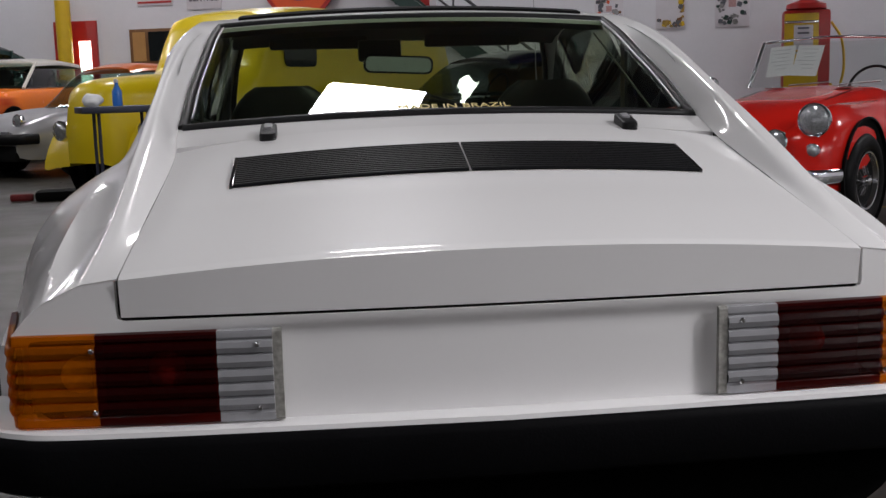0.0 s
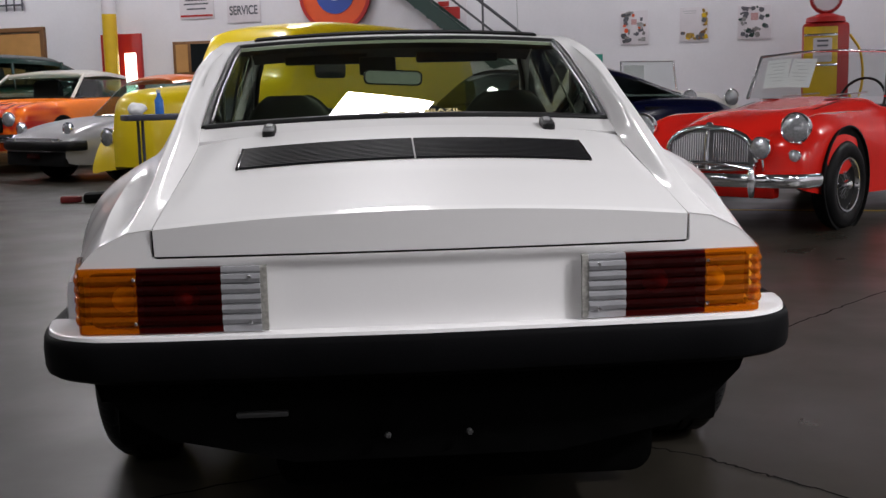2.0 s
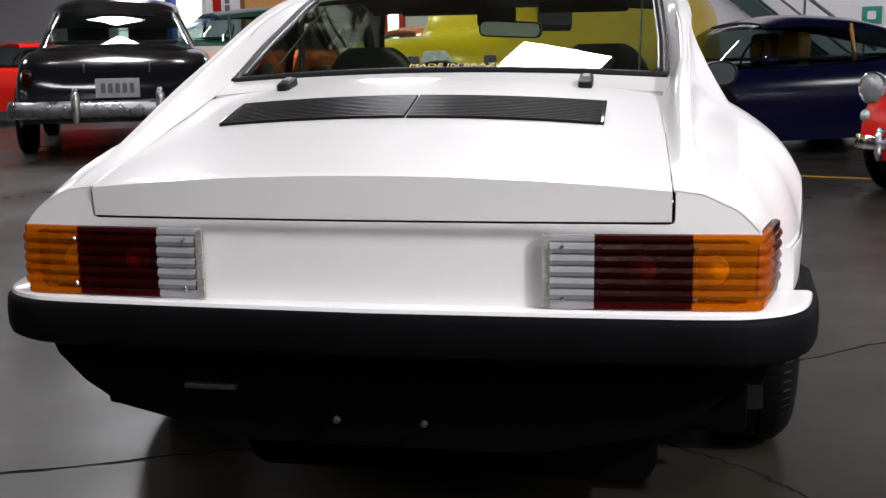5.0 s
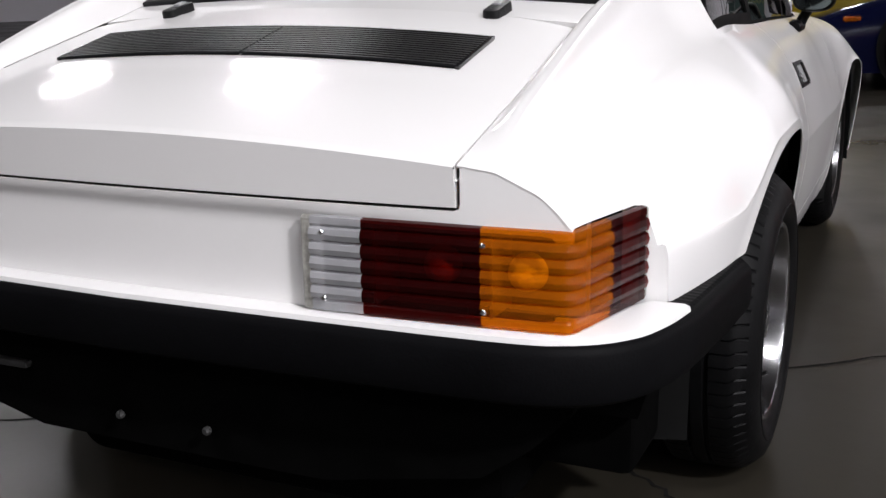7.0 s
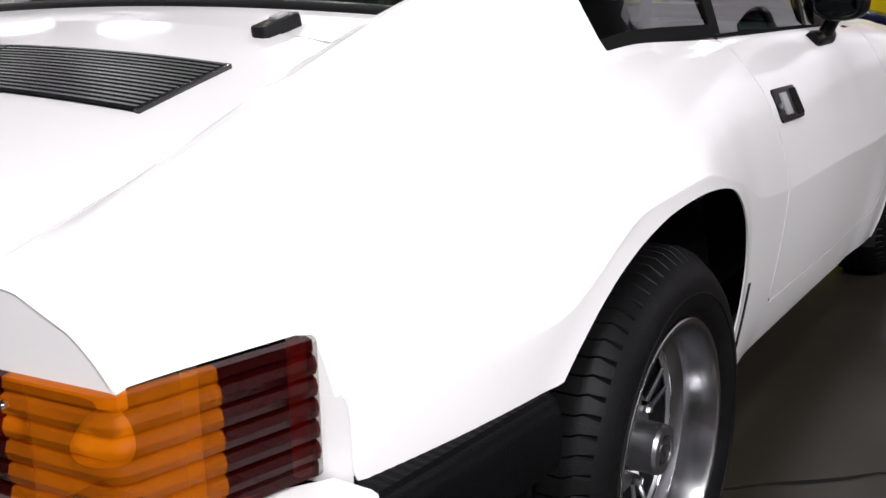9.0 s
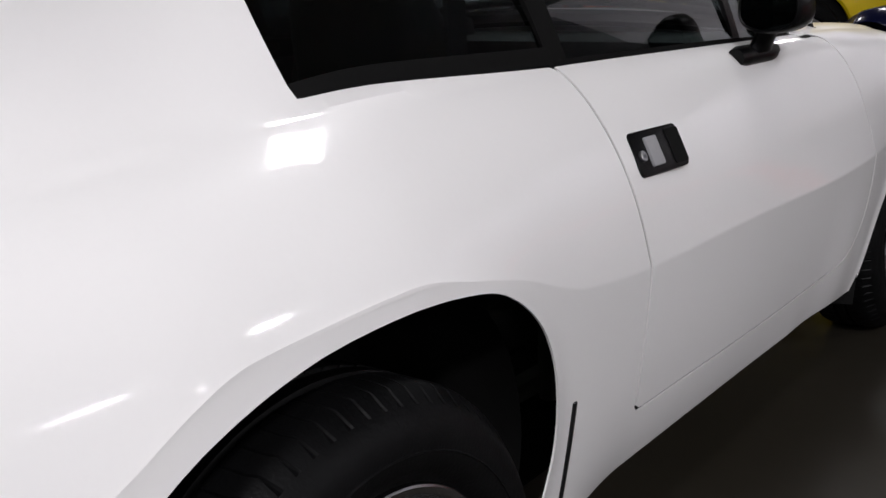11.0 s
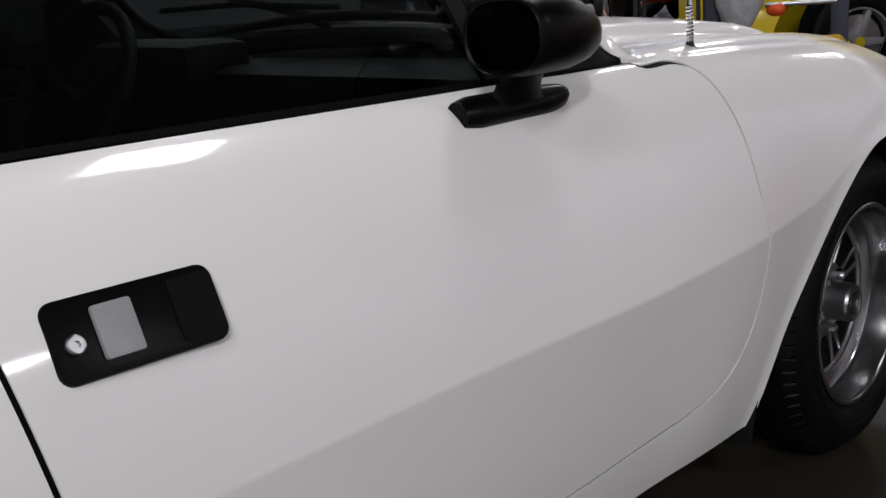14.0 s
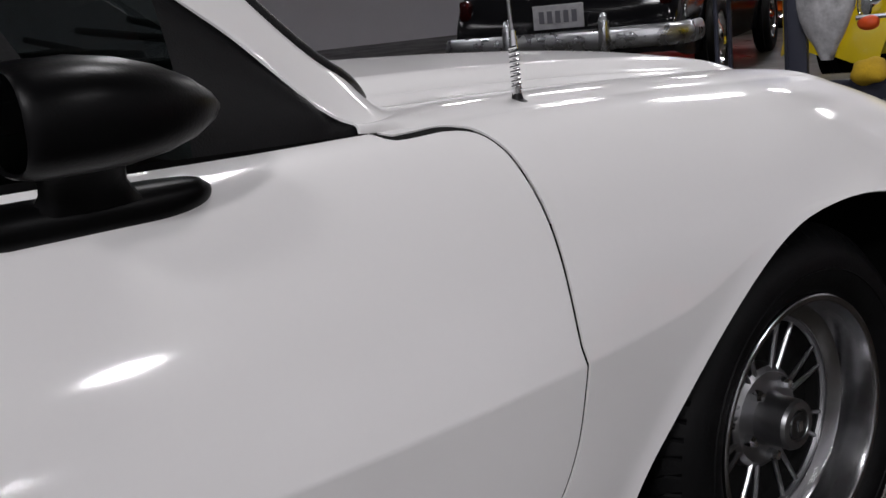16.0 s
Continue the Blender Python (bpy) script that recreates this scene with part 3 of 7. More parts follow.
# windscreen, hood
top(2.33, 2.70, const(0.05), 0.02, 0.0, 16, name="windscreen", material=M_CLEARGLASS, flange=0)
tube("windscreen_gasket", rim_loop(2.335, 2.69, 0.05, 0.008, 0.002), 0.010, M_BLACKP, coupe)


def hood_form(x, u):
    r = np.clip((0.415 - np.abs(x)) / 0.035, 0, 1)
    return 0.022 * r * r * (3 - 2 * r) * np.clip((4.0 - u) / 0.5, 0, 1)


top(2.745, 4.14, const(0.028), 0.004, 0.0, 60, 81, name="hood", material=M_WHITE, extra=hood_form)
top(2.66, 2.75, const(0.028), 0.0, -0.012, 6, name="cowl", material=M_BLACKP)
# nose
bm = bmesh.new()
rows = []
for z, y, w in ((.66, 4.15, .50), (.62, 4.22, .60), (.54, 4.25, .66), (.45, 4.25, .68), (.36, 4.22, .67), (.26, 4.12, .64)):
    rows.append([bm.verts.new((w * s, y - 0.10 * abs(s) ** 3, z)) for s in np.linspace(-1, 1, 21)])
for p, q in zip(rows, rows[1:]):
    for k in range(20):
        bm.faces.new((p[k], p[k + 1], q[k + 1], q[k]))
part("nose", bm, M_WHITE, coupe)

M_SLAT = mat("satin_black_slat", (0.007, 0.007, 0.008), 0.36, vary=0.0, bump=0.0, spec=0.20)
# -- louvred panels on the lid, split by a thin bar
for s in (-1, 1):
    bm = bmesh.new()
    g0, g1 = 0.322, 0.482
    rows = []
    for y in np.linspace(g0, g1, 6):
        rows.append([bm.verts.new((s * x, y, lid_z(x, y) + 0.0014)) for x in np.linspace(0.0025, 0.428, 14)])
    for p, q in zip(rows, rows[1:]):
        for k in range(13):
            bm.faces.new((p[k], p[k + 1], q[k + 1], q[k]))
    tray = part("lid_grille", bm, M_MATTB, coupe, "black louvred cooling grille")
    n_slat = 15
    for i in range(n_slat):
        y = g0 + (g1 - g0) * (i + 0.5) / n_slat
        bm = bmesh.new()
        prof = ((-0.0042, -0.001), (-0.0036, 0.0035), (0.0030, 0.0045), (0.0042, 0.001))
        rings = [[bm.verts.new((s * x, y + a, lid_z(x, y) + h + 0.0026)) for a, h in prof] for x in np.linspace(0.0025, 0.428, 12)]
        for p, q in zip(rings, rings[1:]):
            for k in range(3):
                bm.faces.new((p[k], p[k + 1], q[k + 1], q[k]))
        bm.faces.new(rings[0])
        bm.faces.new(rings[-1])
        part("slat", bm, M_SLAT, tray, smooth=25)
    bm = bmesh.new()
    add_box(bm, s * 0.4315, (g0 + g1) / 2, lid_z(0.43, (g0 + g1) / 2) + 0.001, 0.007, g1 - g0 + 0.006, 0.010, 0.001, None)
    slope = math.atan2(lid_z(0.43, g1) - lid_z(0.43, g0), g1 - g0)
    piv = Vector((s * 0.4315, (g0 + g1) / 2, lid_z(0.43, (g0 + g1) / 2)))
    bmesh.ops.transform(bm, matrix=Matrix.Translation(piv) @ Matrix.Rotation(slope, 4, "X") @ Matrix.Translation(-piv), verts=bm.verts)
    part("end_bar", bm, M_GLOSSB, tray)
# hinges
for s in (-1, 1):
    bm = bmesh.new()
    add_prism(bm, rounded(0.034, 0.085, 0.012), 0, 0.020, None, 0.006)
    zc = lid_z(0.377, 0.63)
    bmesh.ops.transform(bm, matrix=Matrix.Translation((s * 0.377, 0.640, zc - 0.001)) @ Matrix.Rotation(radians(13), 4, "X"), verts=bm.verts)
    hinge = part("lid_hinge", bm, M_BLACKP, coupe, "black plastic hinge cover")
    bm = bmesh.new()
    add_prism(bm, rounded(0.016, 0.03, 0.004), 0, 0.004, None, 0.001)
    bmesh.ops.transform(bm, matrix=Matrix.Translation((s * 0.377, 0.645, zc + 0.0205)) @ Matrix.Rotation(radians(13), 4, "X"), verts=bm.verts)
    part("hinge_cap", bm, M_GREYP, hinge)


# -- tail: panel, lamps, bumper
def tail_place(u, v):
    return u, tail_bow(u) + 0.001 + 0.012 * np.clip((0.70 - v) / 0.02, 0, 1) * np.clip((0.60 - np.abs(u)) / 0.3, 0, 1), v


def tail_keep(x, y, z, u, v):
    ax = np.abs(u)
    px, _, pz = side(np.zeros(60), np.linspace(-2, 2, 60))
    prof = np.interp(ax, px, pz)
    g = np.minimum(prof - v, 0.738 - ax)
    g = np.minimum(g, np.maximum(ax - 0.578 - 0.003, 0.7075 - v))
    return np.minimum(g, np.maximum(np.abs(ax - 0.535) - 0.180, np.abs(v - 0.619) - 0.062))


panel("tail_panel", carve(np.linspace(-0.745, 0.745, 120), np.linspace(0.535, 0.78, 40), tail_place, tail_keep, 0.012), M_WHITE, coupe, smooth=45)
box("lid_gap_liner", (0, 0.03, 0.74), (1.15, 0.02, 0.08), M_WHITE, coupe)
# the lip under the lid
tube("lid_gap_seal", [(x, tail_bow(x) + 0.008, 0.7085) for x in np.linspace(-0.575, 0.575, 20)], 0.0028, M_MATTB, coupe)


def sweep(path, profile, material, name, parent, label="", smooth=35, closed_profile=True, inward=None):
    """Carry an (out, z) profile along a flat path of (x, y); out is to the path's right-hand side."""
    bm = bmesh.new()
    rings = []
    for i, p in enumerate(path):
        a, b = path[max(i - 1, 0)], path[min(i + 1, len(path) - 1)]
        dx, dy = b[0] - a[0], b[1] - a[1]
        l = math.hypot(dx, dy)
        nx, ny = dy / l, -dx / l
        rings.append([bm.verts.new((p[0] + nx * o, p[1] + ny * o, z)) for o, z in profile])
    n = len(profile)
    for p, q in zip(rings, rings[1:]):
        for k in range(n if closed_profile else n - 1):
            bm.faces.new((p[k], p[(k + 1) % n], q[(k + 1) % n], q[k]))
    if closed_profile:
        bm.faces.new(rings[0])
        bm.faces.new(rings[-1][::-1])
    return part(name, bm, material, parent, label, smooth)


HALF = [(0.0, -.062), (.26, -.055), (.54, -.045), (.68, -.034), (.735, -.018), (.782, .010), (.822, .058), (.846, .125), (.860, .198)]
edge_r = round_path(HALF + [(.872, .32), (.886, .505)], 4)
EDGE = [(-x, y) for x, y in edge_r[:0:-1]] + edge_r
sweep(EDGE, [(-0.05, .530), (-0.012, .537), (0.0, .5355), (0.006, .531), (0.0095, .522), (0.0115, .498), (0.0105, .466), (0.006, .453), (-0.006, .445), (-0.03, .438), (-0.05, .43)],
      M_BUMPER, "rear_bumper", coupe, "satin black wrap-around bumper")
# white ledge on top of the bumper
bm = bmesh.new()
lp = round_path(HALF, 4)
inner_pts = []
for x, y in lp:
    if x < 0.74 * 0.93:
        inner_pts.append((x, float(tail_bow(x)) + 0.03))
    else:
        k = (x - 0.688) / (0.860 - 0.688)
        inner_pts.append((0.688 + (0.80 - 0.688) * k, 0.026 + 0.175 * k))
rows = []
for (x, y), (ix, iy) in zip(lp, inner_pts):
    ox, oy = x - ix, y - iy
    l = math.hypot(ox, oy)
    ux, uy = ox / l, oy / l
    ring = [(ix, iy, .5455), (x - ux * 0.012, y - uy * 0.012, .5465), (x - ux * 0.004, y - uy * 0.004, .5435), (x - ux * 0.002, y - uy * 0.002, .536), (ix, iy, .532)]
    rows.append(ring)
full = [[(-a, b, c) for a, b, c in r] for r in rows[:0:-1]] + rows
vr = [[bm.verts.new(c) for c in r] for r in full]
for p, q in zip(vr, vr[1:]):
    for k in range(4):
        bm.faces.new((p[k], p[k + 1], q[k + 1], q[k]))
bm.faces.new(vr[0])
bm.faces.new(vr[-1])
part("bumper_ledge", bm, M_WHITE, coupe, smooth=50)
# black ledge from the notch to the wheel arch
for s in (-1, 1):
    bm = bmesh.new()
    n = 80
    rows = []
    for i in range(n + 1):
        y = 0.200 + 0.315 * i / n
        xi = float(np.interp(y, [.2, .52], [.800, .866]))
        xo = float(np.interp(y, [.2, .52], [.861, .887]))
        lift = 0.0005 if i % 4 < 2 else 0.0
        rows.append([bm.verts.new((s * xi, y, .542 + lift)), bm.verts.new((s * (xo - .012), y, .540 + lift)), bm.verts.new((s * xo, y, .532)), bm.verts.new((s * xi, y, .50))])
    for p, q in zip(rows, rows[1:]):
        for k in range(3):
            bm.faces.new((p[k], p[k + 1], q[k + 1], q[k]))
    part("bumper_end_cap", bm, M_BUMPER, coupe, "finely ribbed black bumper end", smooth=20)
    # black lower corner between bumper and tyre
    bm = bmesh.new()
    rings = []
    for z, x0, x1, y0 in ((.535, .80, .868, .19), (.46, .74, .81, .14), (.40, .70, .79, .18), (.33, .64, .77, .24)):
        rings.append([bm.verts.new(c) for c in ((s * x0, y0, z), (s * x1, .25, z), (s * x1, .505, z), (s * (x1 - .2), .505, z))])
    for p, q in zip(rings, rings[1:]):
        for k in range(3):
            bm.faces.new((p[k], p[k + 1], q[k + 1], q[k]))
    part("rear_corner_valance", bm, M_UNDER, coupe)
    box("splash_guard", (s * 0.60, .40, .35), (.30, .20, .30), M_UNDER, coupe, 0.02)

# lamps: a ribbed lens carried round the corner in coloured pieces
def rib_profile():
    pr = [(0.0, .5485), (0.010, .5495), (0.011, .562)]
    z, n = .566, 5
    h = (.675 - .566) / n
    for i in range(n):
        a = z + i * h
        pr += [(0.0085, a), (0.0138, a + .12 * h), (0.0165, a + .5 * h), (0.0138, a + .88 * h), (0.0085, a + .985 * h)]
    return pr + [(0.011, .679), (0.010, .689), (0.0, .6905)]


RIBS = rib_profile()
PLAIN = [(0.0, .5485), (0.008, .5495), (0.010, .553), (0.010, .686), (0.008, .689), (0.0, .6905)]


def lamp_path(a, b, n=8):
    """Along the lamp: 0.335 to 0.735 is across the tail, beyond that round the corner."""
    out = []
    ds = sorted(set(np.linspace(a, b, n)) | {d for d in (.722, .727, .731, .735, .740) if a < d < b})
    for d in ds:
        if d <= 0.724:
            out.append((d, float(tail_bow(d)) + 0.002))
        elif d < 0.742:
            q = (d - 0.724) / 0.018 * 1.40
            out.append((0.724 + 0.011 * math.sin(q), 0.0015 + 0.011 * (1 - math.cos(q))))
        else:
            k = (d - 0.733) / 0.205
            out.append((0.7345 + 0.0445 * k, 0.004 + 0.191 * k))
    return out


for s in (-1, 1):
    lamp = new("tail_lamp")
    lamp.parent = coupe
    lamp["label"] = "ribbed amber, red and clear tail lamp"

    def lens(a, b, prof, material, name, label, n=8):
        pth = lamp_path(a, b, n)
        ob = sweep([(s * x, y) for x, y in pth][::s], prof, material, name, lamp, label, 24, prof is PLAIN)
        return ob
    lens(.338, .352, PLAIN, M_LENSEDGE, "lamp_frame", "weathered grey lamp gasket", 3)
    lens(.352, .434, RIBS, M_CLEAR, "clear_lens", "clear reversing lens", 5)
    lens(.434, .613, RIBS, M_RED, "red_lens", "dark red brake lens", 6)
    lens(.613, .828, RIBS, M_AMBER, "amber_lens", "amber indicator lens wrapped round the corner", 8)
    lens(.828, .938, RIBS, M_RED, "red_side_lens", "dark red side marker lens", 5)
    lens(.938, .944, PLAIN, M_LENSEDGE, "lamp_end", "", 2)
    for x, z in ((.619, .666), (.619, .572), (.375, .668), (.375, .570)):
        bm = bmesh.new()
        add_lathe(bm, [(0, 0), (.0045, 0), (.0045, .004), (.003, .006), (0, .006)], 10, Matrix.Translation((s * x, float(tail_bow(x)) - 0.011, z)) @ Matrix.Rotation(radians(90), 4, "X"))
        part("lens_screw", bm, M_CHROME, lamp)
    # inner box so that no light leaks through
    box("lamp_pocket", (s * 0.535, 0.085, 0.619), (0.40, 0.02, 0.14), M_LINER, lamp)
    for x in (0.440, 0.6225):
        box("lamp_divider", (s * x, 0.035, 0.619), (0.004, 0.075, 0.124), M_LINER, lamp)
    # pale bulb shapes imitate a soft glow in the red and amber lenses
    for x in (0.523, 0.655):
        bm = bmesh.new()
        rings = [(0.0005, 0.046), (0.006, 0.045), (0.012, 0.041), (0.018, 0.033), (0.024, 0.022), (0.028, 0.010), (0.029, 0.0)]
        add_lathe(bm, rings, 28, Matrix.Translation((s * x, 0.062, 0.612)) @ Matrix.Rotation(radians(90), 4, "X"))
        part("bulb", bm, M_BOWL, lamp, "pale bulb shape that lightens the lens centre", 60)
    # facet behind the lamp's end
    bm = bmesh.new()
    rim_v = np.linspace(0.90, 3.4, 120)
    rx, ry, rz = side(np.full(120, 0.2065), rim_v)
    rim_p = [(float(a), float(b), float(c)) for a, b, c in zip(rx, ry, rz) if 0.536 < c < 0.6925]
    prev = None
    for a, b, c in rim_p:
        row = (bm.verts.new((s * (a + .0005), b, c)), bm.verts.new((s * .752, .197, c)))
        if prev:
            bm.faces.new((prev[0], row[0], row[1], prev[1]))
        prev = row
    part("lamp_end_facet", bm, M_WHITE, coupe)

# under the tail
bm = bmesh.new()
outline = [(-.74, .45), (-.72, .40), (-.66, .34), (-.58, .29), (-.38, .245), (-.30, .225), (.30, .225), (.58, .28), (.66, .34), (.72, .40), (.74, .45)]
add_prism(bm, outline, -0.60, 0.0, Matrix.Translation((0, 0.035, 0)) @ Matrix.Rotation(radians(90), 4, "X"))
bmesh.ops.translate(bm, vec=(0, 0.02, 0), verts=bm.verts)
part("rear_valance", bm, M_UNDER, coupe)
box("floor_pan", (0, 2.2, 0.285), (1.30, 3.5, 0.19), M_UNDER, coupe, 0.03)
# black block added to carry the shade under the tail further down
bm = bmesh.new()
add_prism(bm, rounded(.92, .15, .06, cx=.10, cy=.185), 0, .26, Matrix.Translation((0, .46, 0)) @ Matrix.Rotation(radians(90), 4, "X"), .02)
part("tail_shade_block", bm, M_UNDER, coupe, "black block added to deepen the shade under the tail", 50)
for x in (-.092, .092):
    bm = bmesh.new()
    add_lathe(bm, [(0, 0), (.008, 0), (.008, .006), (.005, .010), (0, .010)], 8, Matrix.Translation((x, 0.034, 0.286)) @ Matrix.Rotation(radians(90), 4, "X"))
    part("bolt", bm, M_DULL, coupe)
for x in (-.075, .20):
    box("plate_lamp", (x, -0.035, 0.449), (.055, .02, .012), M_DULL, coupe, 0.003)
# grey strip stands in for a slot where the lit floor shows through
box("slot_strip", (-.369, 0.046, .343), (.115, .018, .013), M_DULL, coupe, 0.004, "dull grey strip in place of an open slot")

# -- wheels
def wheel(parent, cx, cy, sgn, R=0.307, w=0.195, valve=4.4):
    cz = R - 0.002
    hub = new("wheel")
    hub.parent = parent
    hub.matrix_basis = Matrix.Translation((cx, cy, cz)) @ Matrix.Rotation(radians(90 * sgn), 4, "Y")
    # tyre: outer face at height 0 of the turned axis, tread with notched shoulders
    prof = [(.203, -.015), (.211, -.002), (.226, .008), (.246, .012), (.264, .010), (.279, .004), (.292, -.008), (R - .004, -.028), (R, -.040),
            (R, -.075), (R - .007, -.078), (R - .007, -.084), (R, -.087), (R, -w + .087), (R - .007, -w + .084), (R - .007, -w + .078), (R, -w + .075),
            (R, -w + .040), (R - .004, -w + .028), (.285, -w + .008), (.25, -w - .006), (.215, -w), (.203, -w + .015)]
    n = 432
    bm = bmesh.new()
    rows = []
    for i in range(n):
        row = []
        for j, (r, h) in enumerate(prof):
            notch = (i % 6 == 0) and j in (7, 8, 9, 16, 17, 18)
            narrow = {1: -.62, 5: .62}.get(i % 6, 0) if j in (7, 8, 9, 16, 17, 18) else 0
            a = 2 * math.pi * (i + narrow + (1.2 if j in (8, 9) else 0) + (2.4 if j in (10, 11, 12, 13) else 0)) / n
            rr = r - (0.006 if notch else 0)
            row.append(bm.verts.new((rr * math.cos(a), rr * math.sin(a), h)))
        rows.append(row)
    for i in range(n):
        p, q = rows[i], rows[(i + 1) % n]
        for j in range(len(prof) - 1):
            bm.faces.new((p[j], q[j], q[j + 1], p[j + 1]))
    part("tyre", bm, M_RUBBER, hub, smooth=28)
    bm = bmesh.new()
    add_lathe(bm, [(.2445, .0115), (.246, .0135), (.248, .0115)], 96)
    part("sidewall_ring", bm, M_RUBBER, hub)
    bm = bmesh.new()
    add_lathe(bm, [(.204, -.017), (.2085, -.006), (.207, .0), (.2045, .0015), (.198, .0005), (.1955, -.0015), (.193, -.008), (.1865, -.056), (.1835, -.059), (.1665, -.066),
                   (.163, -.068), (.161, -.074), (.162, -.12), (.184, -.17), (.203, -.185)], 128)
    part("rim", bm, M_LIP, hub, "polished deep-dish alloy rim", 25)
    bm = bmesh.new()
    add_lathe(bm, [(0, -.100), (.150, -.100), (.1605, -.080)], 48)
    part("brake_shield", bm, M_MATTB, hub)
    bm = bmesh.new()
    add_lathe(bm, [(.1625, -.071), (.157, -.070), (.154, -.075), (.159, -.081)], 60)
    part("spoke_ring", bm, M_ALLOYD, hub, smooth=25)
    bm = bmesh.new()
    add_lathe(bm, [(.085, -.100), (.082, -.078), (.074, -.072), (.056, -.070), (.044, -.068), (.040, -.056), (.040, -.022), (.037, -.016), (.026, -.015), (.024, -.019), (0, -.019)], 48)
    part("hub_cap", bm, M_ALLOY, hub, "tall turned hub with dark centre badge", 25)
    bm = bmesh.new()
    add_lathe(bm, [(.0235, -.0185), (.021, -.0145), (0, -.0135)], 24)
    part("centre_badge", bm, M_GLOSSB, hub)
    box("badge_mark", (0, 0, -.0125), (.016, .010, .002), M_CHROME, hub)
    for i in range(5):
        a = 2 * math.pi * i / 5
        bm = bmesh.new()
        add_lathe(bm, [(.010, -.071), (.010, -.058), (.007, -.052), (0, -.051)], 6, Matrix.Translation((.060 * math.cos(a), .060 * math.sin(a), 0)))
        part("lug_nut", bm, M_CHROME, hub, smooth=0)
    for i in range(8):
        for d in (-1, 1):
            a = 2 * math.pi * (i + 0.5) / 8
            p0 = (.074 * math.cos(a + d * .11), .074 * math.sin(a + d * .11), -.078)
            p1 = (.160 * math.cos(a + d * .13), .160 * math.sin(a + d * .13), -.075)
            bm = bmesh.new()
            add_tube(bm, [p0, p1], [.0046, .0038], 6)
            part("spoke", bm, M_ALLOY, hub, smooth=50)
    bm = bmesh.new()
    add_tube(bm, [(.184 * math.cos(valve), .184 * math.sin(valve), -.045), (.164 * math.cos(valve), .164 * math.sin(valve), -.018)], .0048, 8)
    part("valve", bm, M_BLACKP, hub)
    return hub


for s in (-1, 1):
    wheel(coupe, 0.888 if s > 0 else -0.876, 0.905, s, 0.312, valve=0.5)
    wheel(coupe, s * 0.785, 3.285, s, 0.312)

# -- door handles, mirrors, aerial, wipers
for s in (-1, 1):
    base = Matrix.Translation((s * 0.8235, 1.653, 0.754)) @ Matrix.Rotation(radians(s * 64.5), 4, "Y") @ Matrix.Rotation(radians(90 - 1.2 * s), 4, "Z")
    # local x along the car, local y down or up the panel, local z out of the panel
    f = 1
    bm = bmesh.new()
    add_prism(bm, rounded(0.160, 0.070, 0.013), -0.012, 0.003, base, 0.002)
    handle = part("door_handle", bm, M_MIRRORB, coupe, "recessed black door handle with grey paddle")
    bm = bmesh.new()
    add_prism(bm, rounded(0.044, 0.056, 0.004, cx=0.056), 0.001, 0.0042, base)
    part("finger_recess", bm, M_MATTB, handle)
    bm = bmesh.new()
    add_prism(bm, rounded(0.036, 0.046, 0.003, cx=-0.021), 0.002, 0.0075, base, 0.0015)
    part("paddle", bm, M_GREYP, handle, "grey metal paddle")
    bm = bmesh.new()
    add_lathe(bm, [(.0085, .002), (.0085, .007), (.007, .0085), (.003, .0085), (.003, .006), (0, .006)], 18, base @ Matrix.Translation((-0.060, -0.004, 0)))
    part("lock", bm, M_STEEL, handle, "chrome key lock")
    # mirror
    mir_ob = new("door_mirror")
    mir_ob.parent = coupe
    mir_ob["label"] = "black bullet-shaped door mirror on a curved foot"
    bm = bmesh.new()
    rows = []

    def oval(y, rx, rz, cx=0.782, cz=0.939, p=0.78):
        return [bm.verts.new((s * (cx + rx * math.copysign(abs(math.cos(a)) ** p, math.cos(a))), y + 0.060, cz + rz * math.copysign(abs(math.sin(a)) ** p, math.sin(a)))) for a in np.linspace(0, 2 * math.pi, 33)[:-1]]
    for y, rx, rz in ((2.1335, .054, .0405), (2.1310, .057, .0430), (2.134, .060, .0455), (2.146, .063, .0480), (2.19, .063, .0485), (2.225, .058, .0455), (2.26, .047, .0380), (2.29, .032, .0270), (2.312, .015, .0135), (2.322, .003, .003)):
        rows.append(oval(y, rx, rz, cz=0.938 - 0.011 * max(0.0, (y - 2.18) / 0.14) ** 1.3))
    for p, q in zip(rows, rows[1:]):
        for k in range(32):
            bm.faces.new((p[k], p[(k + 1) % 32], q[(k + 1) % 32], q[k]))
    bm.faces.new(rows[-1])
    part("mirror_shell", bm, M_MIRRORB, mir_ob, smooth=50)
    bm = bmesh.new()
    bm.faces.new(oval(2.1340, .0545, .0408))
    part("mirror_glass", bm, M_DARKMIRROR, mir_ob)
    bm = bmesh.new()
    rows = []
    for i in range(25):
        t = 1 - (1 - i / 24) ** 1.5
        y = 2.160 + 0.230 * t
        h = 0.015 * (1 - abs(2 * t - 1) ** 6 * 0.35)
        wdt = 0.050 * math.sqrt(max(0.0, 1 - max(0.0, (t - 0.66) / 0.34) ** 2.4))
        cx = 0.735 - 0.012 * t
        cz = 0.848 - 0.006 * t
        ring = []
        for k in range(10):
            a = 2 * math.pi * k / 10
            o, zz = math.cos(a) * 0.024 * (0.25 + 0.75 * min(1.0, wdt / 0.035)) * min(1.0, 0.72 + 3.0 * t), math.sin(a) * max(wdt, 0.004) * 0.46 * min(1.0, 0.78 + 2.0 * t)
            # the foot lies against the slope of the door
            ring.append(bm.verts.new((s * (cx + 0.70 * o - 0.71 * zz * -1 * -1), y, cz + 0.62 * o + 0.72 * zz)))
        rows.append(ring)
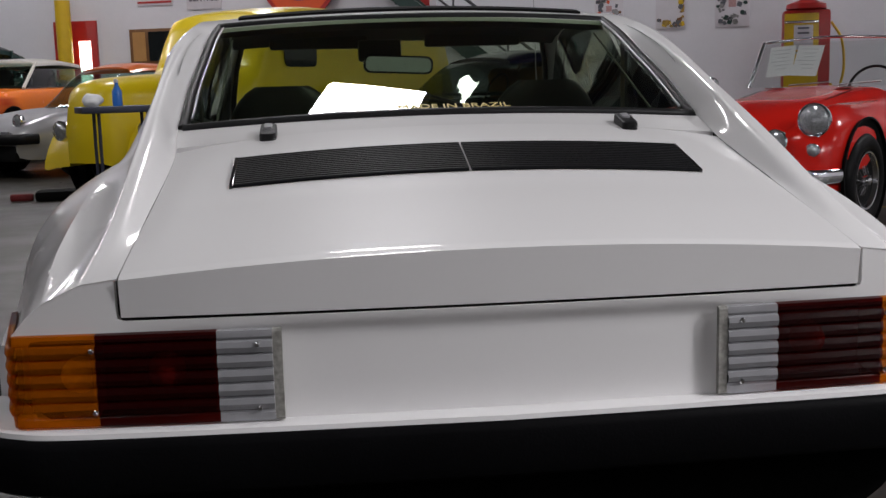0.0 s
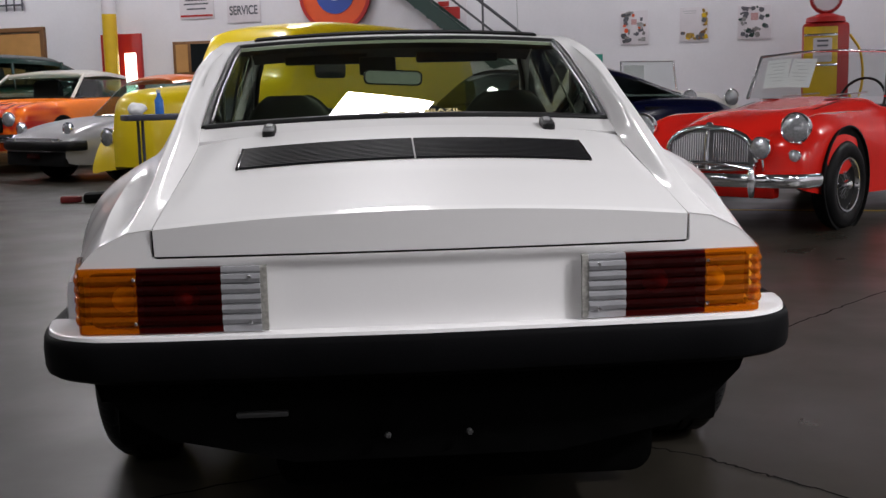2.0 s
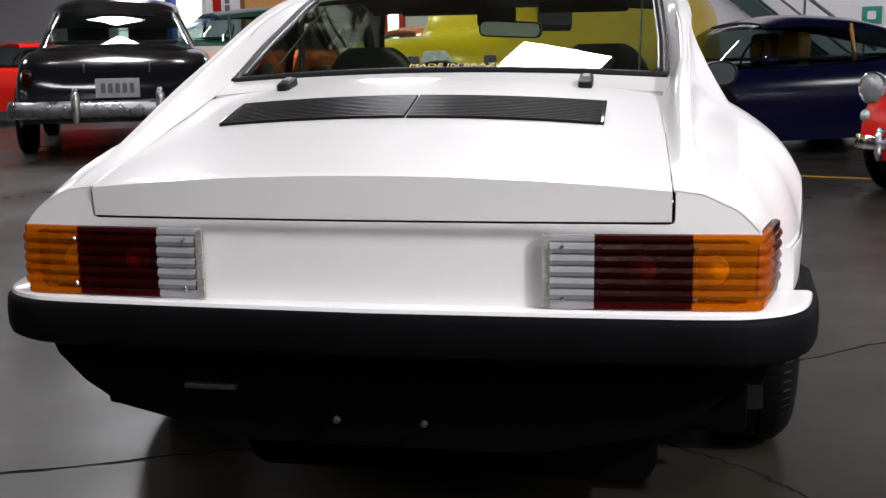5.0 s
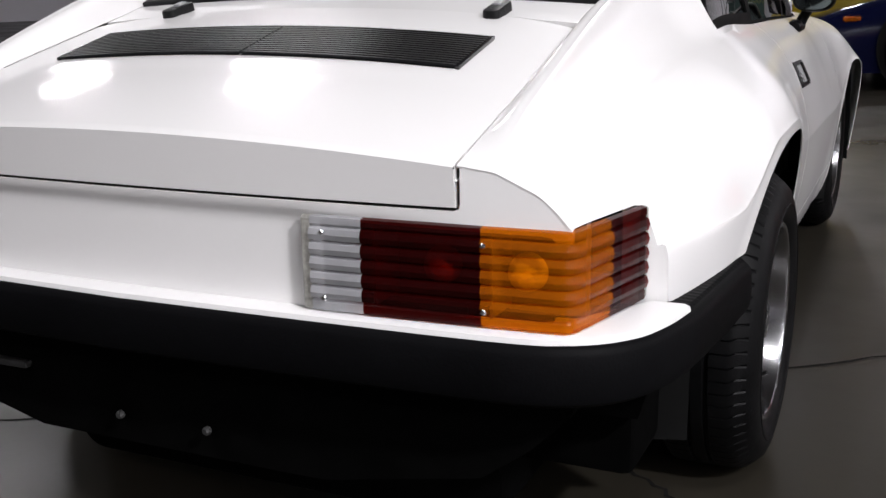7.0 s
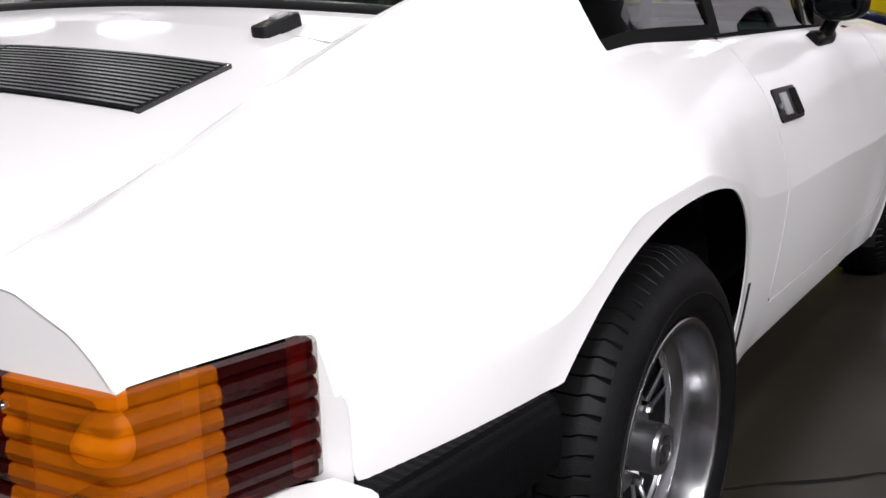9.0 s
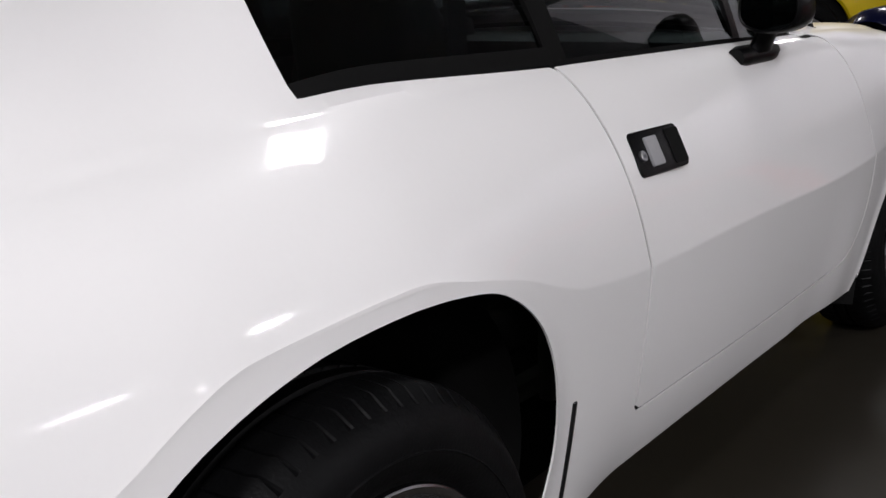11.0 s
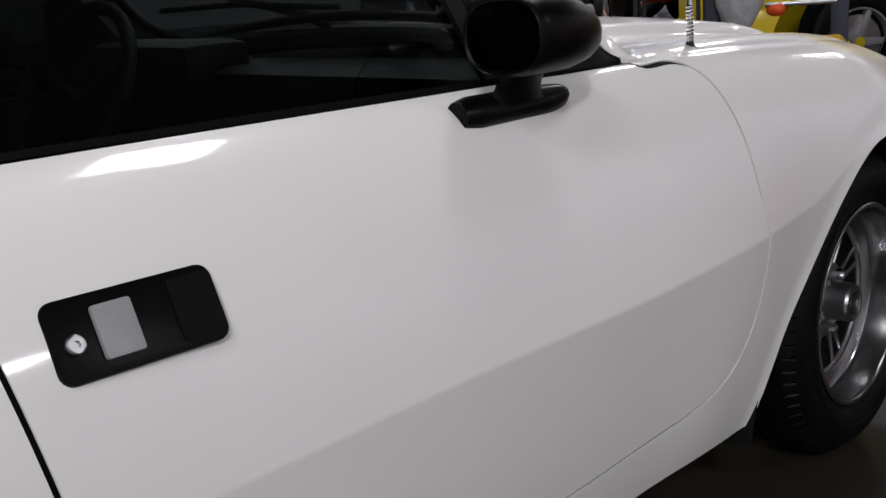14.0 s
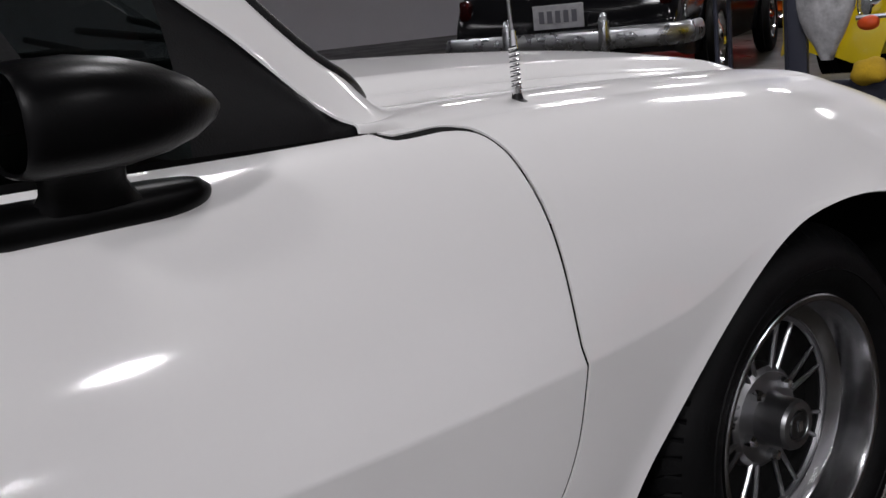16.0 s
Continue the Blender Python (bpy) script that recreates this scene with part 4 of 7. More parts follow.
    for p, q in zip(rows, rows[1:]):
        for k in range(10):
            bm.faces.new((p[k], p[(k + 1) % 10], q[(k + 1) % 10], q[k]))
    bm.faces.new(rows[0])
    bm.faces.new(rows[-1])
    part("mirror_foot", bm, M_MIRRORB, mir_ob, smooth=50)
    bm = bmesh.new()
    rows = []
    for t in np.linspace(0, 1, 7):
        cx, cz, y0 = 0.740 + 0.036 * t ** 1.3, 0.852 + 0.062 * t, 2.264 - 0.010 * t
        ry = 0.055 - 0.018 * math.sin(math.pi * min(1, t * 1.1)) + 0.004 * t
        rows.append([bm.verts.new((s * (cx + 0.018 * math.cos(a)), y0 + ry * math.sin(a), cz)) for a in np.linspace(0, 2 * math.pi, 13)[:-1]])
    for p, q in zip(rows, rows[1:]):
        for k in range(12):
            bm.faces.new((p[k], p[(k + 1) % 12], q[(k + 1) % 12], q[k]))
    part("mirror_stem", bm, M_MIRRORB, mir_ob, smooth=60)

aerial = new("aerial")
aerial.parent = coupe
aerial["label"] = "chrome spring aerial on a black base"
ax, ay, az = 0.628, 2.888, 0.853
bm = bmesh.new()
add_lathe(bm, [(0, 0), (.015, 0), (.014, .006), (.008, .010), (.006, .018), (0, .018)], 16, Matrix.Translation((ax, ay, az)))
part("aerial_base", bm, M_BLACKP, aerial)
coil = [(ax + .0055 * math.cos(t * 2 * math.pi * 9), ay + .0055 * math.sin(t * 2 * math.pi * 9), az + .022 + .055 * t) for t in np.linspace(0, 1, 110)]
tube("aerial_spring", coil, .0018, M_CHROME, aerial, n=5)
tube("aerial_joint", [(ax, ay, az + .012), (ax, ay, az + .03)], .0065, M_CHROME, aerial)
tube("aerial_ferrule", [(ax, ay, az + .074), (ax, ay, az + .098)], [.006, .004], M_CHROME, aerial)
tube("aerial_rod", [(ax, ay, az + .09), (ax - .02, ay - .02, az + .85)], [.0022, .0012], M_STEEL, aerial)


def screen_point(x, y, lift=0.012):
    w = float(inner_x(y)) - 0.02
    return (x, y, float(inner_z(y)) + 0.05 * (1 - (x / w) ** 2) + lift)


for x0, x1 in ((0.36, -0.02), (-0.12, -0.46)):
    wiper = new("wiper")
    wiper.parent = coupe
    wiper["label"] = "black windscreen wiper"
    tube("wiper_arm", [(x0, 2.735, .915), (x0 - .03, 2.70, .945), screen_point(x0 - .2, 2.63, .03), screen_point((x0 + x1) / 2 - .05, 2.60, .022)], [.010, .010, .006, .005], M_BLACKP, wiper)
    tube("wiper_blade", [screen_point(x0 + 0.10, 2.675, .012), screen_point((x0 + x1) / 2, 2.63, .012), screen_point(x1 - .06, 2.60, .012)], .006, M_BLACKP, wiper)
    bm = bmesh.new()
    add_lathe(bm, [(0, 0), (.016, 0), (.014, .014), (.006, .020), (0, .02)], 14, Matrix.Translation((x0, 2.735, .895)))
    part("wiper_pivot", bm, M_BLACKP, wiper)

# -- cabin
for s in (-1, 1):
    seat = new("seat")
    seat.parent = coupe
    seat["label"] = "black vinyl bucket seat"
    bm = bmesh.new()
    add_prism(bm, rounded(0.50, 0.52, 0.12), 0, 0.16, Matrix.Translation((s * 0.31, 1.86, 0.34)), 0.04)
    part("seat_cushion", bm, M_TRIMIN, seat)
    bm = bmesh.new()
    rows = []
    for t in np.concatenate([np.linspace(0, 0.7, 6), np.linspace(0.76, 1, 9)]):
        wd = 0.175 * math.sqrt(1 - (t / 1.03) ** 7)
        y, z = 1.66 - 0.18 * t, 0.46 + 0.59 * t
        rows.append([bm.verts.new((s * 0.375 + wd * math.copysign(abs(math.cos(a)) ** .6, math.cos(a)), y + (0.06 - 0.015 * t) * math.copysign(abs(math.sin(a)) ** .8, math.sin(a)), z)) for a in np.linspace(0, 2 * math.pi, 25)[:-1]])
    for p, q in zip(rows, rows[1:]):
        for k in range(24):
            bm.faces.new((p[k], p[(k + 1) % 24], q[(k + 1) % 24], q[k]))
    bm.faces.new(rows[-1])
    part("seat_back", bm, M_TRIMIN, seat, smooth=60)
    box("door_card", (s * 0.68, 2.05, 0.58), (0.03, 1.0, 0.46), M_TRIMIN, coupe, 0.01)
box("rear_shelf", (0, 0.95, 0.885), (1.06, 0.42, 0.03), M_TRIMIN, coupe, 0.01)
box("cabin_floor", (0, 1.9, 0.36), (1.30, 1.6, 0.04), M_TRIMIN, coupe)
box("tunnel", (0, 1.9, 0.44), (0.22, 1.3, 0.18), M_TRIMIN, coupe, 0.05)
box("dashboard", (0, 2.56, 0.80), (1.22, 0.26, 0.13), M_TRIMIN, coupe, 0.05)
box("binnacle", (-0.31, 2.46, 0.875), (0.36, 0.16, 0.08), M_TRIMIN, coupe, 0.03)
top(1.47, 2.30, const(0.02), -0.022, -0.035, 12, name="headliner", material=M_HEADLINER, flange=0)
bm = bmesh.new()
ring = [Matrix.Translation((-0.31, 2.24, 0.83)) @ Matrix.Rotation(radians(62), 4, "X") @ Vector((0.18 * math.cos(a), 0.18 * math.sin(a), 0)) for a in np.linspace(0, 2 * math.pi, 41)]
add_tube(bm, ring, 0.014, 8)
wheel_ob = part("steering_wheel", bm, M_TRIMIN, coupe, smooth=60)
for a in (0.4, 2.74, 4.71):
    tube("steering_spoke", [Matrix.Translation((-0.31, 2.24, 0.83)) @ Matrix.Rotation(radians(62), 4, "X") @ Vector((0.17 * q * math.cos(a), 0.17 * q * math.sin(a), -0.02 * (1 - q))) for q in (0.0, 1.0)], 0.010, M_BLACKP, wheel_ob)
bm = bmesh.new()
add_prism(bm, rounded(0.24, 0.062, 0.024), 0, 0.03, Matrix.Translation((0.0, 2.17, 1.115)) @ Matrix.Rotation(radians(90), 4, "X") @ Matrix.Rotation(radians(-3), 4, "Z"), 0.008)
rv = part("rear_view_mirror", bm, M_GLOSSB, coupe, "black interior mirror")
bm = bmesh.new()
add_prism(bm, rounded(0.225, 0.050, 0.020), 0.0305, 0.032, Matrix.Translation((0.0, 2.17, 1.115)) @ Matrix.Rotation(radians(90), 4, "X") @ Matrix.Rotation(radians(-3), 4, "Z"))
part("reflecting_glass", bm, M_MIRROR, rv)
box("roof_console", (-0.06, 2.21, 1.165), (0.15, 0.04, 0.075), M_TRIMIN, coupe, 0.012)
tube("mirror_arm", [(0, 2.19, 1.12), (0, 2.24, 1.20)], .008, M_BLACKP, rv)
for s in (-1, 1):
    box("sun_visor", (s * 0.27, 2.24, 1.205), (0.34, 0.022, 0.06), M_TRIMIN, coupe, 0.0105)
    box("seat_belt", (s * 0.60, 1.45, 0.95), (0.008, 0.045, 0.45), M_TRIMIN, coupe)
# gold lettering along the foot of the rear window
txt = bpy.data.curves.new("rear_window_lettering", "FONT")
txt.body, txt.size, txt.align_x, txt.extrude = "MADE IN BRAZIL", 0.034, "CENTER", 0.0003
txt.materials.append(M_GOLD)
lett = new("rear_window_lettering", txt)
lett.matrix_basis = Matrix.Translation((0.03, 0.800, float(window_z(0.80)) + 0.0185)) @ Matrix.Rotation(math.atan2(float(inner_z(1.0) - inner_z(0.8)), 0.2), 4, "X")
lett.parent = coupe
lett["label"] = "gold capital letters on the glass"


# ==== the hall ====
def concrete():
    m = mat("polished_concrete", (0.0272, 0.0236, 0.0176), 0.36, vary=0.19, scale=1.3, fine=15, bump=0.05, bump_scale=40, rough_vary=0.10, spec=0.42)
    return m


M_FLOOR = concrete()
M_WALL = mat("painted_block", (0.74, 0.725, 0.765), 0.75, vary=0.04, scale=1.2, fine=20, bump=0.2, bump_scale=14)
# unseen deck, kept dark grey to cut fill and reflections in the paint
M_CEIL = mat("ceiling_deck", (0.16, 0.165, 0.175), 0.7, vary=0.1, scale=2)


def slab(name, a, b, material, kind="structure", label="", category=""):
    """A box between two corners of the hall's own axes."""
    bm = bmesh.new()
    add_box(bm, (a[0] + b[0]) / 2, (a[1] + b[1]) / 2, (a[2] + b[2]) / 2, abs(b[0] - a[0]), abs(b[1] - a[1]), abs(b[2] - a[2]))
    ob = part(name, bm, material, None, smooth=0)
    ob.matrix_world = HALL.copy()
    return tagged(ob, label or name.replace("_", " "), category or name.split("_")[0], kind=kind)


# far wall stands at hall y = 18.78
YW = 18.78
slab("floor", (-26, -14, -0.2), (16, YW + 0.3, 0.0), M_FLOOR, label="polished grey concrete floor with fine cracks", category="floor")
slab("wall_north", (-26, YW, 0), (16, YW + 0.25, CEIL), M_WALL, label="pale lavender-white painted wall", category="wall")
slab("wall_south", (-26, -14.25, 0), (16, -14, CEIL), M_WALL, label="pale painted wall", category="wall")
slab("wall_west", (-26.25, -14, 0), (-26, YW, CEIL), M_WALL, label="pale painted wall", category="wall")
slab("wall_east", (16, -14, 0), (16.25, YW, CEIL), M_WALL, label="pale painted wall", category="wall")
slab("ceiling", (-26, -14, CEIL), (16, YW, CEIL + 0.2), M_CEIL, label="dark grey metal deck ceiling", category="ceiling")
M_LAMPBODY = mat("lamp_housing", (0.55, 0.56, 0.57), 0.4, 0.4)
bm = bmesh.new()
add_box(bm, 0, 0, 0.07, LAMP_SIZE[0] + 0.06, LAMP_SIZE[1] + 0.06, 0.10, 0.015)
first = thing("bay_lamp", "flat white high-bay lamp hanging on wires", "ceiling lamp", "bay lamps under the roof")
part("housing", bm, M_LAMPBODY, first)
for sx in (-1, 1):
    tube("wire", [(sx * 0.3, 0, 0.12), (sx * 0.3, 0, CEIL - LAMP_Z)], 0.004, M_STEEL, first)
first.matrix_world = Matrix.Translation(hall(*LAMP_GRID[0], LAMP_Z)) @ HALL
for lx, ly in LAMP_GRID[1:]:
    copy_thing(first, Matrix.Translation(hall(lx, ly, LAMP_Z)) @ HALL)
# housings of the added lamps that wash the far wall
bm = bmesh.new()
add_box(bm, 0, 0, 0.05, SPOT_SIZE[0] + 0.06, SPOT_SIZE[1] + 0.06, 0.08, 0.01)
first = thing("wall_wash_housing", "long flat lamp added and tilted to brighten the far wall", "ceiling lamp", "lamps before the far wall")
part("housing", bm, M_LAMPBODY, first)
tube("rod", [(0, 0, 0.05), SPOT_TILT.inverted() @ Vector((0, 0, CEIL - 4.9))], 0.008, M_STEEL, first)
first.matrix_world = Matrix.Translation(hall(*SPOT_GRID[0], 4.9)) @ HALL @ SPOT_TILT
for lx, ly in SPOT_GRID[1:]:
    copy_thing(first, Matrix.Translation(hall(lx, ly, 4.9)) @ HALL @ SPOT_TILT)


# ==== the other cars in the hall ====
def paint(name, color, rough=0.40, coat=0.55, spec=0.5):
    return mat(name, color, rough, coat=coat, vary=0.05, scale=2.5, spec=spec)


M_REDP = paint("red_paint", (0.60, 0.016, 0.010), 0.20, 0.0, 0.3)
M_YELLOW = paint("yellow_paint", (0.70, 0.52, 0.008), 0.32, 0.25, 0.3)
M_NAVY = paint("navy_paint", (0.003, 0.004, 0.021), 0.18, 0.0, 0.18)
M_SILVER = mat("silver_paint", (0.34, 0.34, 0.35), 0.34, 0.4, coat=0.3, vary=0.05)
M_ORANGE = mat("flame_paint", (0.85, 0.20, 0.015), 0.25, coat=0.0, spec=0.25, scale=3.2, fine=8, color2=(0.38, 0.015, 0.008))


def flames(m):
    """Red at the nose, licking into orange along the car."""
    nt = m.node_tree
    tc, sep, ns, wv = (nt.nodes.new("ShaderNode" + k) for k in ("TexCoord", "SeparateXYZ", "TexNoise", "Mapping"))
    a, b = nt.nodes.new("ShaderNodeMath"), nt.nodes.new("ShaderNodeMath")
    wv.inputs["Scale"].default_value = (7.0, 1.1, 7.0)
    ns.inputs["Scale"].default_value, ns.inputs["Detail"].default_value = 1.0, 1.0
    nt.links.new(tc.outputs["Object"], sep.inputs[0])
    nt.links.new(tc.outputs["Object"], wv.inputs[0])
    nt.links.new(wv.outputs[0], ns.inputs["Vector"])
    a.operation, b.operation = "MULTIPLY_ADD", "MULTIPLY_ADD"
    a.inputs[1].default_value, a.inputs[2].default_value = 0.9, -1.35
    b.inputs[1].default_value, b.use_clamp = 3.0, True
    nt.links.new(sep.outputs["Y"], a.inputs[0])
    nt.links.new(ns.outputs["Fac"], b.inputs[0])
    nt.links.new(a.outputs[0], b.inputs[2])
    mix = [n for n in nt.nodes if n.type == "MIX"][0]
    nt.links.new(b.outputs[0], mix.inputs[0])


flames(M_ORANGE)
M_GREEN = paint("green_paint", (0.010, 0.062, 0.036))
M_DKGREEN = paint("grey_green_paint", (0.014, 0.034, 0.030), 0.22, 0.0, 0.35)
M_BLACKCAR = paint("black_paint", (0.005, 0.005, 0.006), 0.14, 0.0, 0.4)
M_ORANGEROOF = paint("orange_paint", (0.62, 0.13, 0.015))
M_OFFWHITE = paint("off_white_paint", (0.66, 0.64, 0.58))
M_DARKGLASS = mat("dark_glass", (0.012, 0.015, 0.016), 0.06, vary=0.2, scale=3)
M_TAN = mat("tan_leather", (0.42, 0.19, 0.05), 0.5, vary=0.1)
M_CARGLASS = glass("car_glass", (0.55, 0.66, 0.62))
M_SMOKED = glass("smoked_glass", (0.34, 0.40, 0.39), rough=0.03, mirror=0.006)
M_PAPER = mat("paper", (0.84, 0.84, 0.84), 0.8, vary=0.03)
M_INK = mat("ink", (0.12, 0.12, 0.14), 0.8)
M_DULLCHROME = mat("dull_chrome", (0.42, 0.43, 0.45), 0.30, 1.0, vary=0.10, scale=12, rough_vary=0.10)
M_PLATE = mat("worn_plate", (0.38, 0.38, 0.40), 0.6, vary=0.2, scale=20)
M_FAINT = mat("faint_print", (0.46, 0.46, 0.48), 0.8)
M_LAMPGLASS = mat("headlamp_glass", (0.62, 0.64, 0.66), 0.08, 0.7, vary=0.25, scale=60, bump=0.6, bump_scale=70)


def facing(x, y, turn, k=1.0):
    """Pose of a car whose nose lies at the local origin and looks along local -y."""
    return Matrix.Translation((x, y, 0)) @ Matrix.Rotation(radians(turn), 4, "Z") @ Matrix.Scale(k, 4)


def skin(name, stations, material, parent, label="", n=44, sub=4, smooth=50, caps=True):
    """A smooth symmetric sheet through half sections: pairs of (y, [(x, z), ...])."""
    ys = [st[0] for st in stations]
    k = len(stations[0][1])
    yy = np.linspace(ys[0], ys[-1], n)
    X = [smooth_line(ys, [st[1][i][0] for st in stations], yy) for i in range(k)]
    Z = [smooth_line(ys, [st[1][i][1] for st in stations], yy) for i in range(k)]
    bm = bmesh.new()
    rows = []
    for j in range(n):
        half = round_path([(max(0.0, X[i][j]), Z[i][j]) for i in range(k)], sub)
        full = [(-x, z) for x, z in half[:0:-1]] + half
        rows.append([bm.verts.new((x, yy[j], z)) for x, z in full])
    for p, q in zip(rows, rows[1:]):
        for i in range(len(p) - 1):
            bm.faces.new((p[i], p[i + 1], q[i + 1], q[i]))
    if caps:
        bm.faces.new(rows[0])
        bm.faces.new(rows[-1])
    bmesh.ops.remove_doubles(bm, verts=bm.verts, dist=1e-4)
    return part(name, bm, material, parent, label, smooth)


def road_wheel(parent, x, y, r=0.31, w=0.16, style="disc"):
    s = 1 if x > 0 else -1
    hub = new("wheel")
    hub.parent = parent
    hub.matrix_basis = Matrix.Translation((x, y, r)) @ Matrix.Rotation(radians(90 * s), 4, "Y")
    q = r * 0.62
    bm = bmesh.new()
    add_lathe(bm, [(q, -.02), (q + .02, 0), (r - .05, .006), (r - .02, -.006), (r, -.03), (r, -w + .03), (r - .03, -w), (q, -w + .02)], 40)
    part("tyre", bm, M_RUBBER, hub, smooth=40)
    bm = bmesh.new()
    if style == "wire":
        add_lathe(bm, [(q, -.02), (q, -.004), (q - .012, -.006), (q - .02, -.03), (q - .035, -.06), (q - .03, -.10), (q, -.13)], 40)
        part("rim", bm, M_CHROME, hub, smooth=30)
        bm = bmesh.new()
        for i in range(40):
            a = 2 * math.pi * i / 40
            b = a + (0.35 if i % 2 else -0.35)
            add_tube(bm, [((q - .03) * math.cos(a), (q - .03) * math.sin(a), -.05 if i % 4 < 2 else -.09), (.035 * math.cos(b), .035 * math.sin(b), -.02 if i % 4 < 2 else -.08)], .0022, 4)
        tagged(part("wire_spokes", bm, M_CHROME, hub, "thin chrome wire spokes"), kind="stuff")
        bm = bmesh.new()
        add_lathe(bm, [(.04, -.09), (.036, -.01), (.03, .01), (.015, .02), (0, .02)], 20)
        part("spinner", bm, M_CHROME, hub)
        bm = bmesh.new()
        add_lathe(bm, [(0, -.12), (q - .02, -.12)], 24)
        part("brake_drum", bm, M_MATTB, hub)
    elif style == "star":
        add_lathe(bm, [(q, -.02), (q, -.002), (q - .012, -.004), (q - .02, -.05), (q - .02, -.13)], 40)
        part("rim", bm, M_SILVER, hub, smooth=30)
        for i in range(5):
            a = 2 * math.pi * (i + .25) / 5
            bm = bmesh.new()
            add_prism(bm, [(.02, -.03), (q - .012, -.018), (q - .012, .018), (.02, .03)], -.05, -.012, Matrix.Rotation(a, 4, "Z"), .006)
            part("spoke", bm, M_SILVER, hub)
        bm = bmesh.new()
        add_lathe(bm, [(.04, -.04), (.036, -.005), (0, -.003)], 20)
        part("hub_centre", bm, M_YELLOW, hub)
        bm = bmesh.new()
        add_lathe(bm, [(.05, -.052), (q - .05, -.052), (q - .05, -.054)], 24)
        part("brake_disc", bm, M_STEEL, hub)
        bm = bmesh.new()
        add_box(bm, .12, .02, -.05, .07, .11, .02, .006)
        part("brake_caliper", bm, M_REDP, hub)
    else:
        add_lathe(bm, [(q, -.02), (q, -.004), (q - .015, -.008), (q - .03, -.03), (q * .6, -.02), (q * .4, .0), (q * .2, .008), (0, .01)], 40)
        part("hubcap", bm, M_CHROME, hub, smooth=30)
    return hub


def round_lamp(parent, x, y, z, r, name="headlamp", glassy=None, tilt=0.0):
    """A chrome-ringed lamp that looks along local -y."""
    m = Matrix.Translation((x, y, z)) @ Matrix.Rotation(radians(90 + tilt), 4, "X")
    bm = bmesh.new()
    add_lathe(bm, [(r * 1.0, -.05), (r * 1.12, -.01), (r * 1.14, .012), (r * 1.05, .022), (r * .96, .016)], 28, m)
    ring = part(name, bm, M_CHROME, parent, "chrome-ringed round lamp")
    bm = bmesh.new()
    add_lathe(bm, [(r * .97, .014), (r * .8, .026), (r * .45, .036), (0, .040)], 28, m)
    part("lamp_glass", bm, glassy or M_LAMPGLASS, ring)
    return ring


def bent_bar(name, pts, r, material, parent, label="", flat=2.2):
    """A bumper: an upright oval carried along points."""
    bm = bmesh.new()
    rings = []
    pts = [Vector(p) for p in round_path(pts, 4)]
    for i, p in enumerate(pts):
        d = (pts[min(i + 1, len(pts) - 1)] - pts[max(i - 1, 0)]).normalized()
        o = Vector((d.y, -d.x, 0)).normalized()
        rings.append([bm.verts.new(p + o * r * math.cos(a) + Vector((0, 0, r * flat * math.sin(a)))) for a in np.linspace(0, 2 * math.pi, 13)[:-1]])
    for p, q in zip(rings, rings[1:]):
        for k in range(12):
            bm.faces.new((p[k], p[(k + 1) % 12], q[(k + 1) % 12], q[k]))
    bm.faces.new(rings[0])
    bm.faces.new(rings[-1])
    return part(name, bm, material, parent, label, 60)


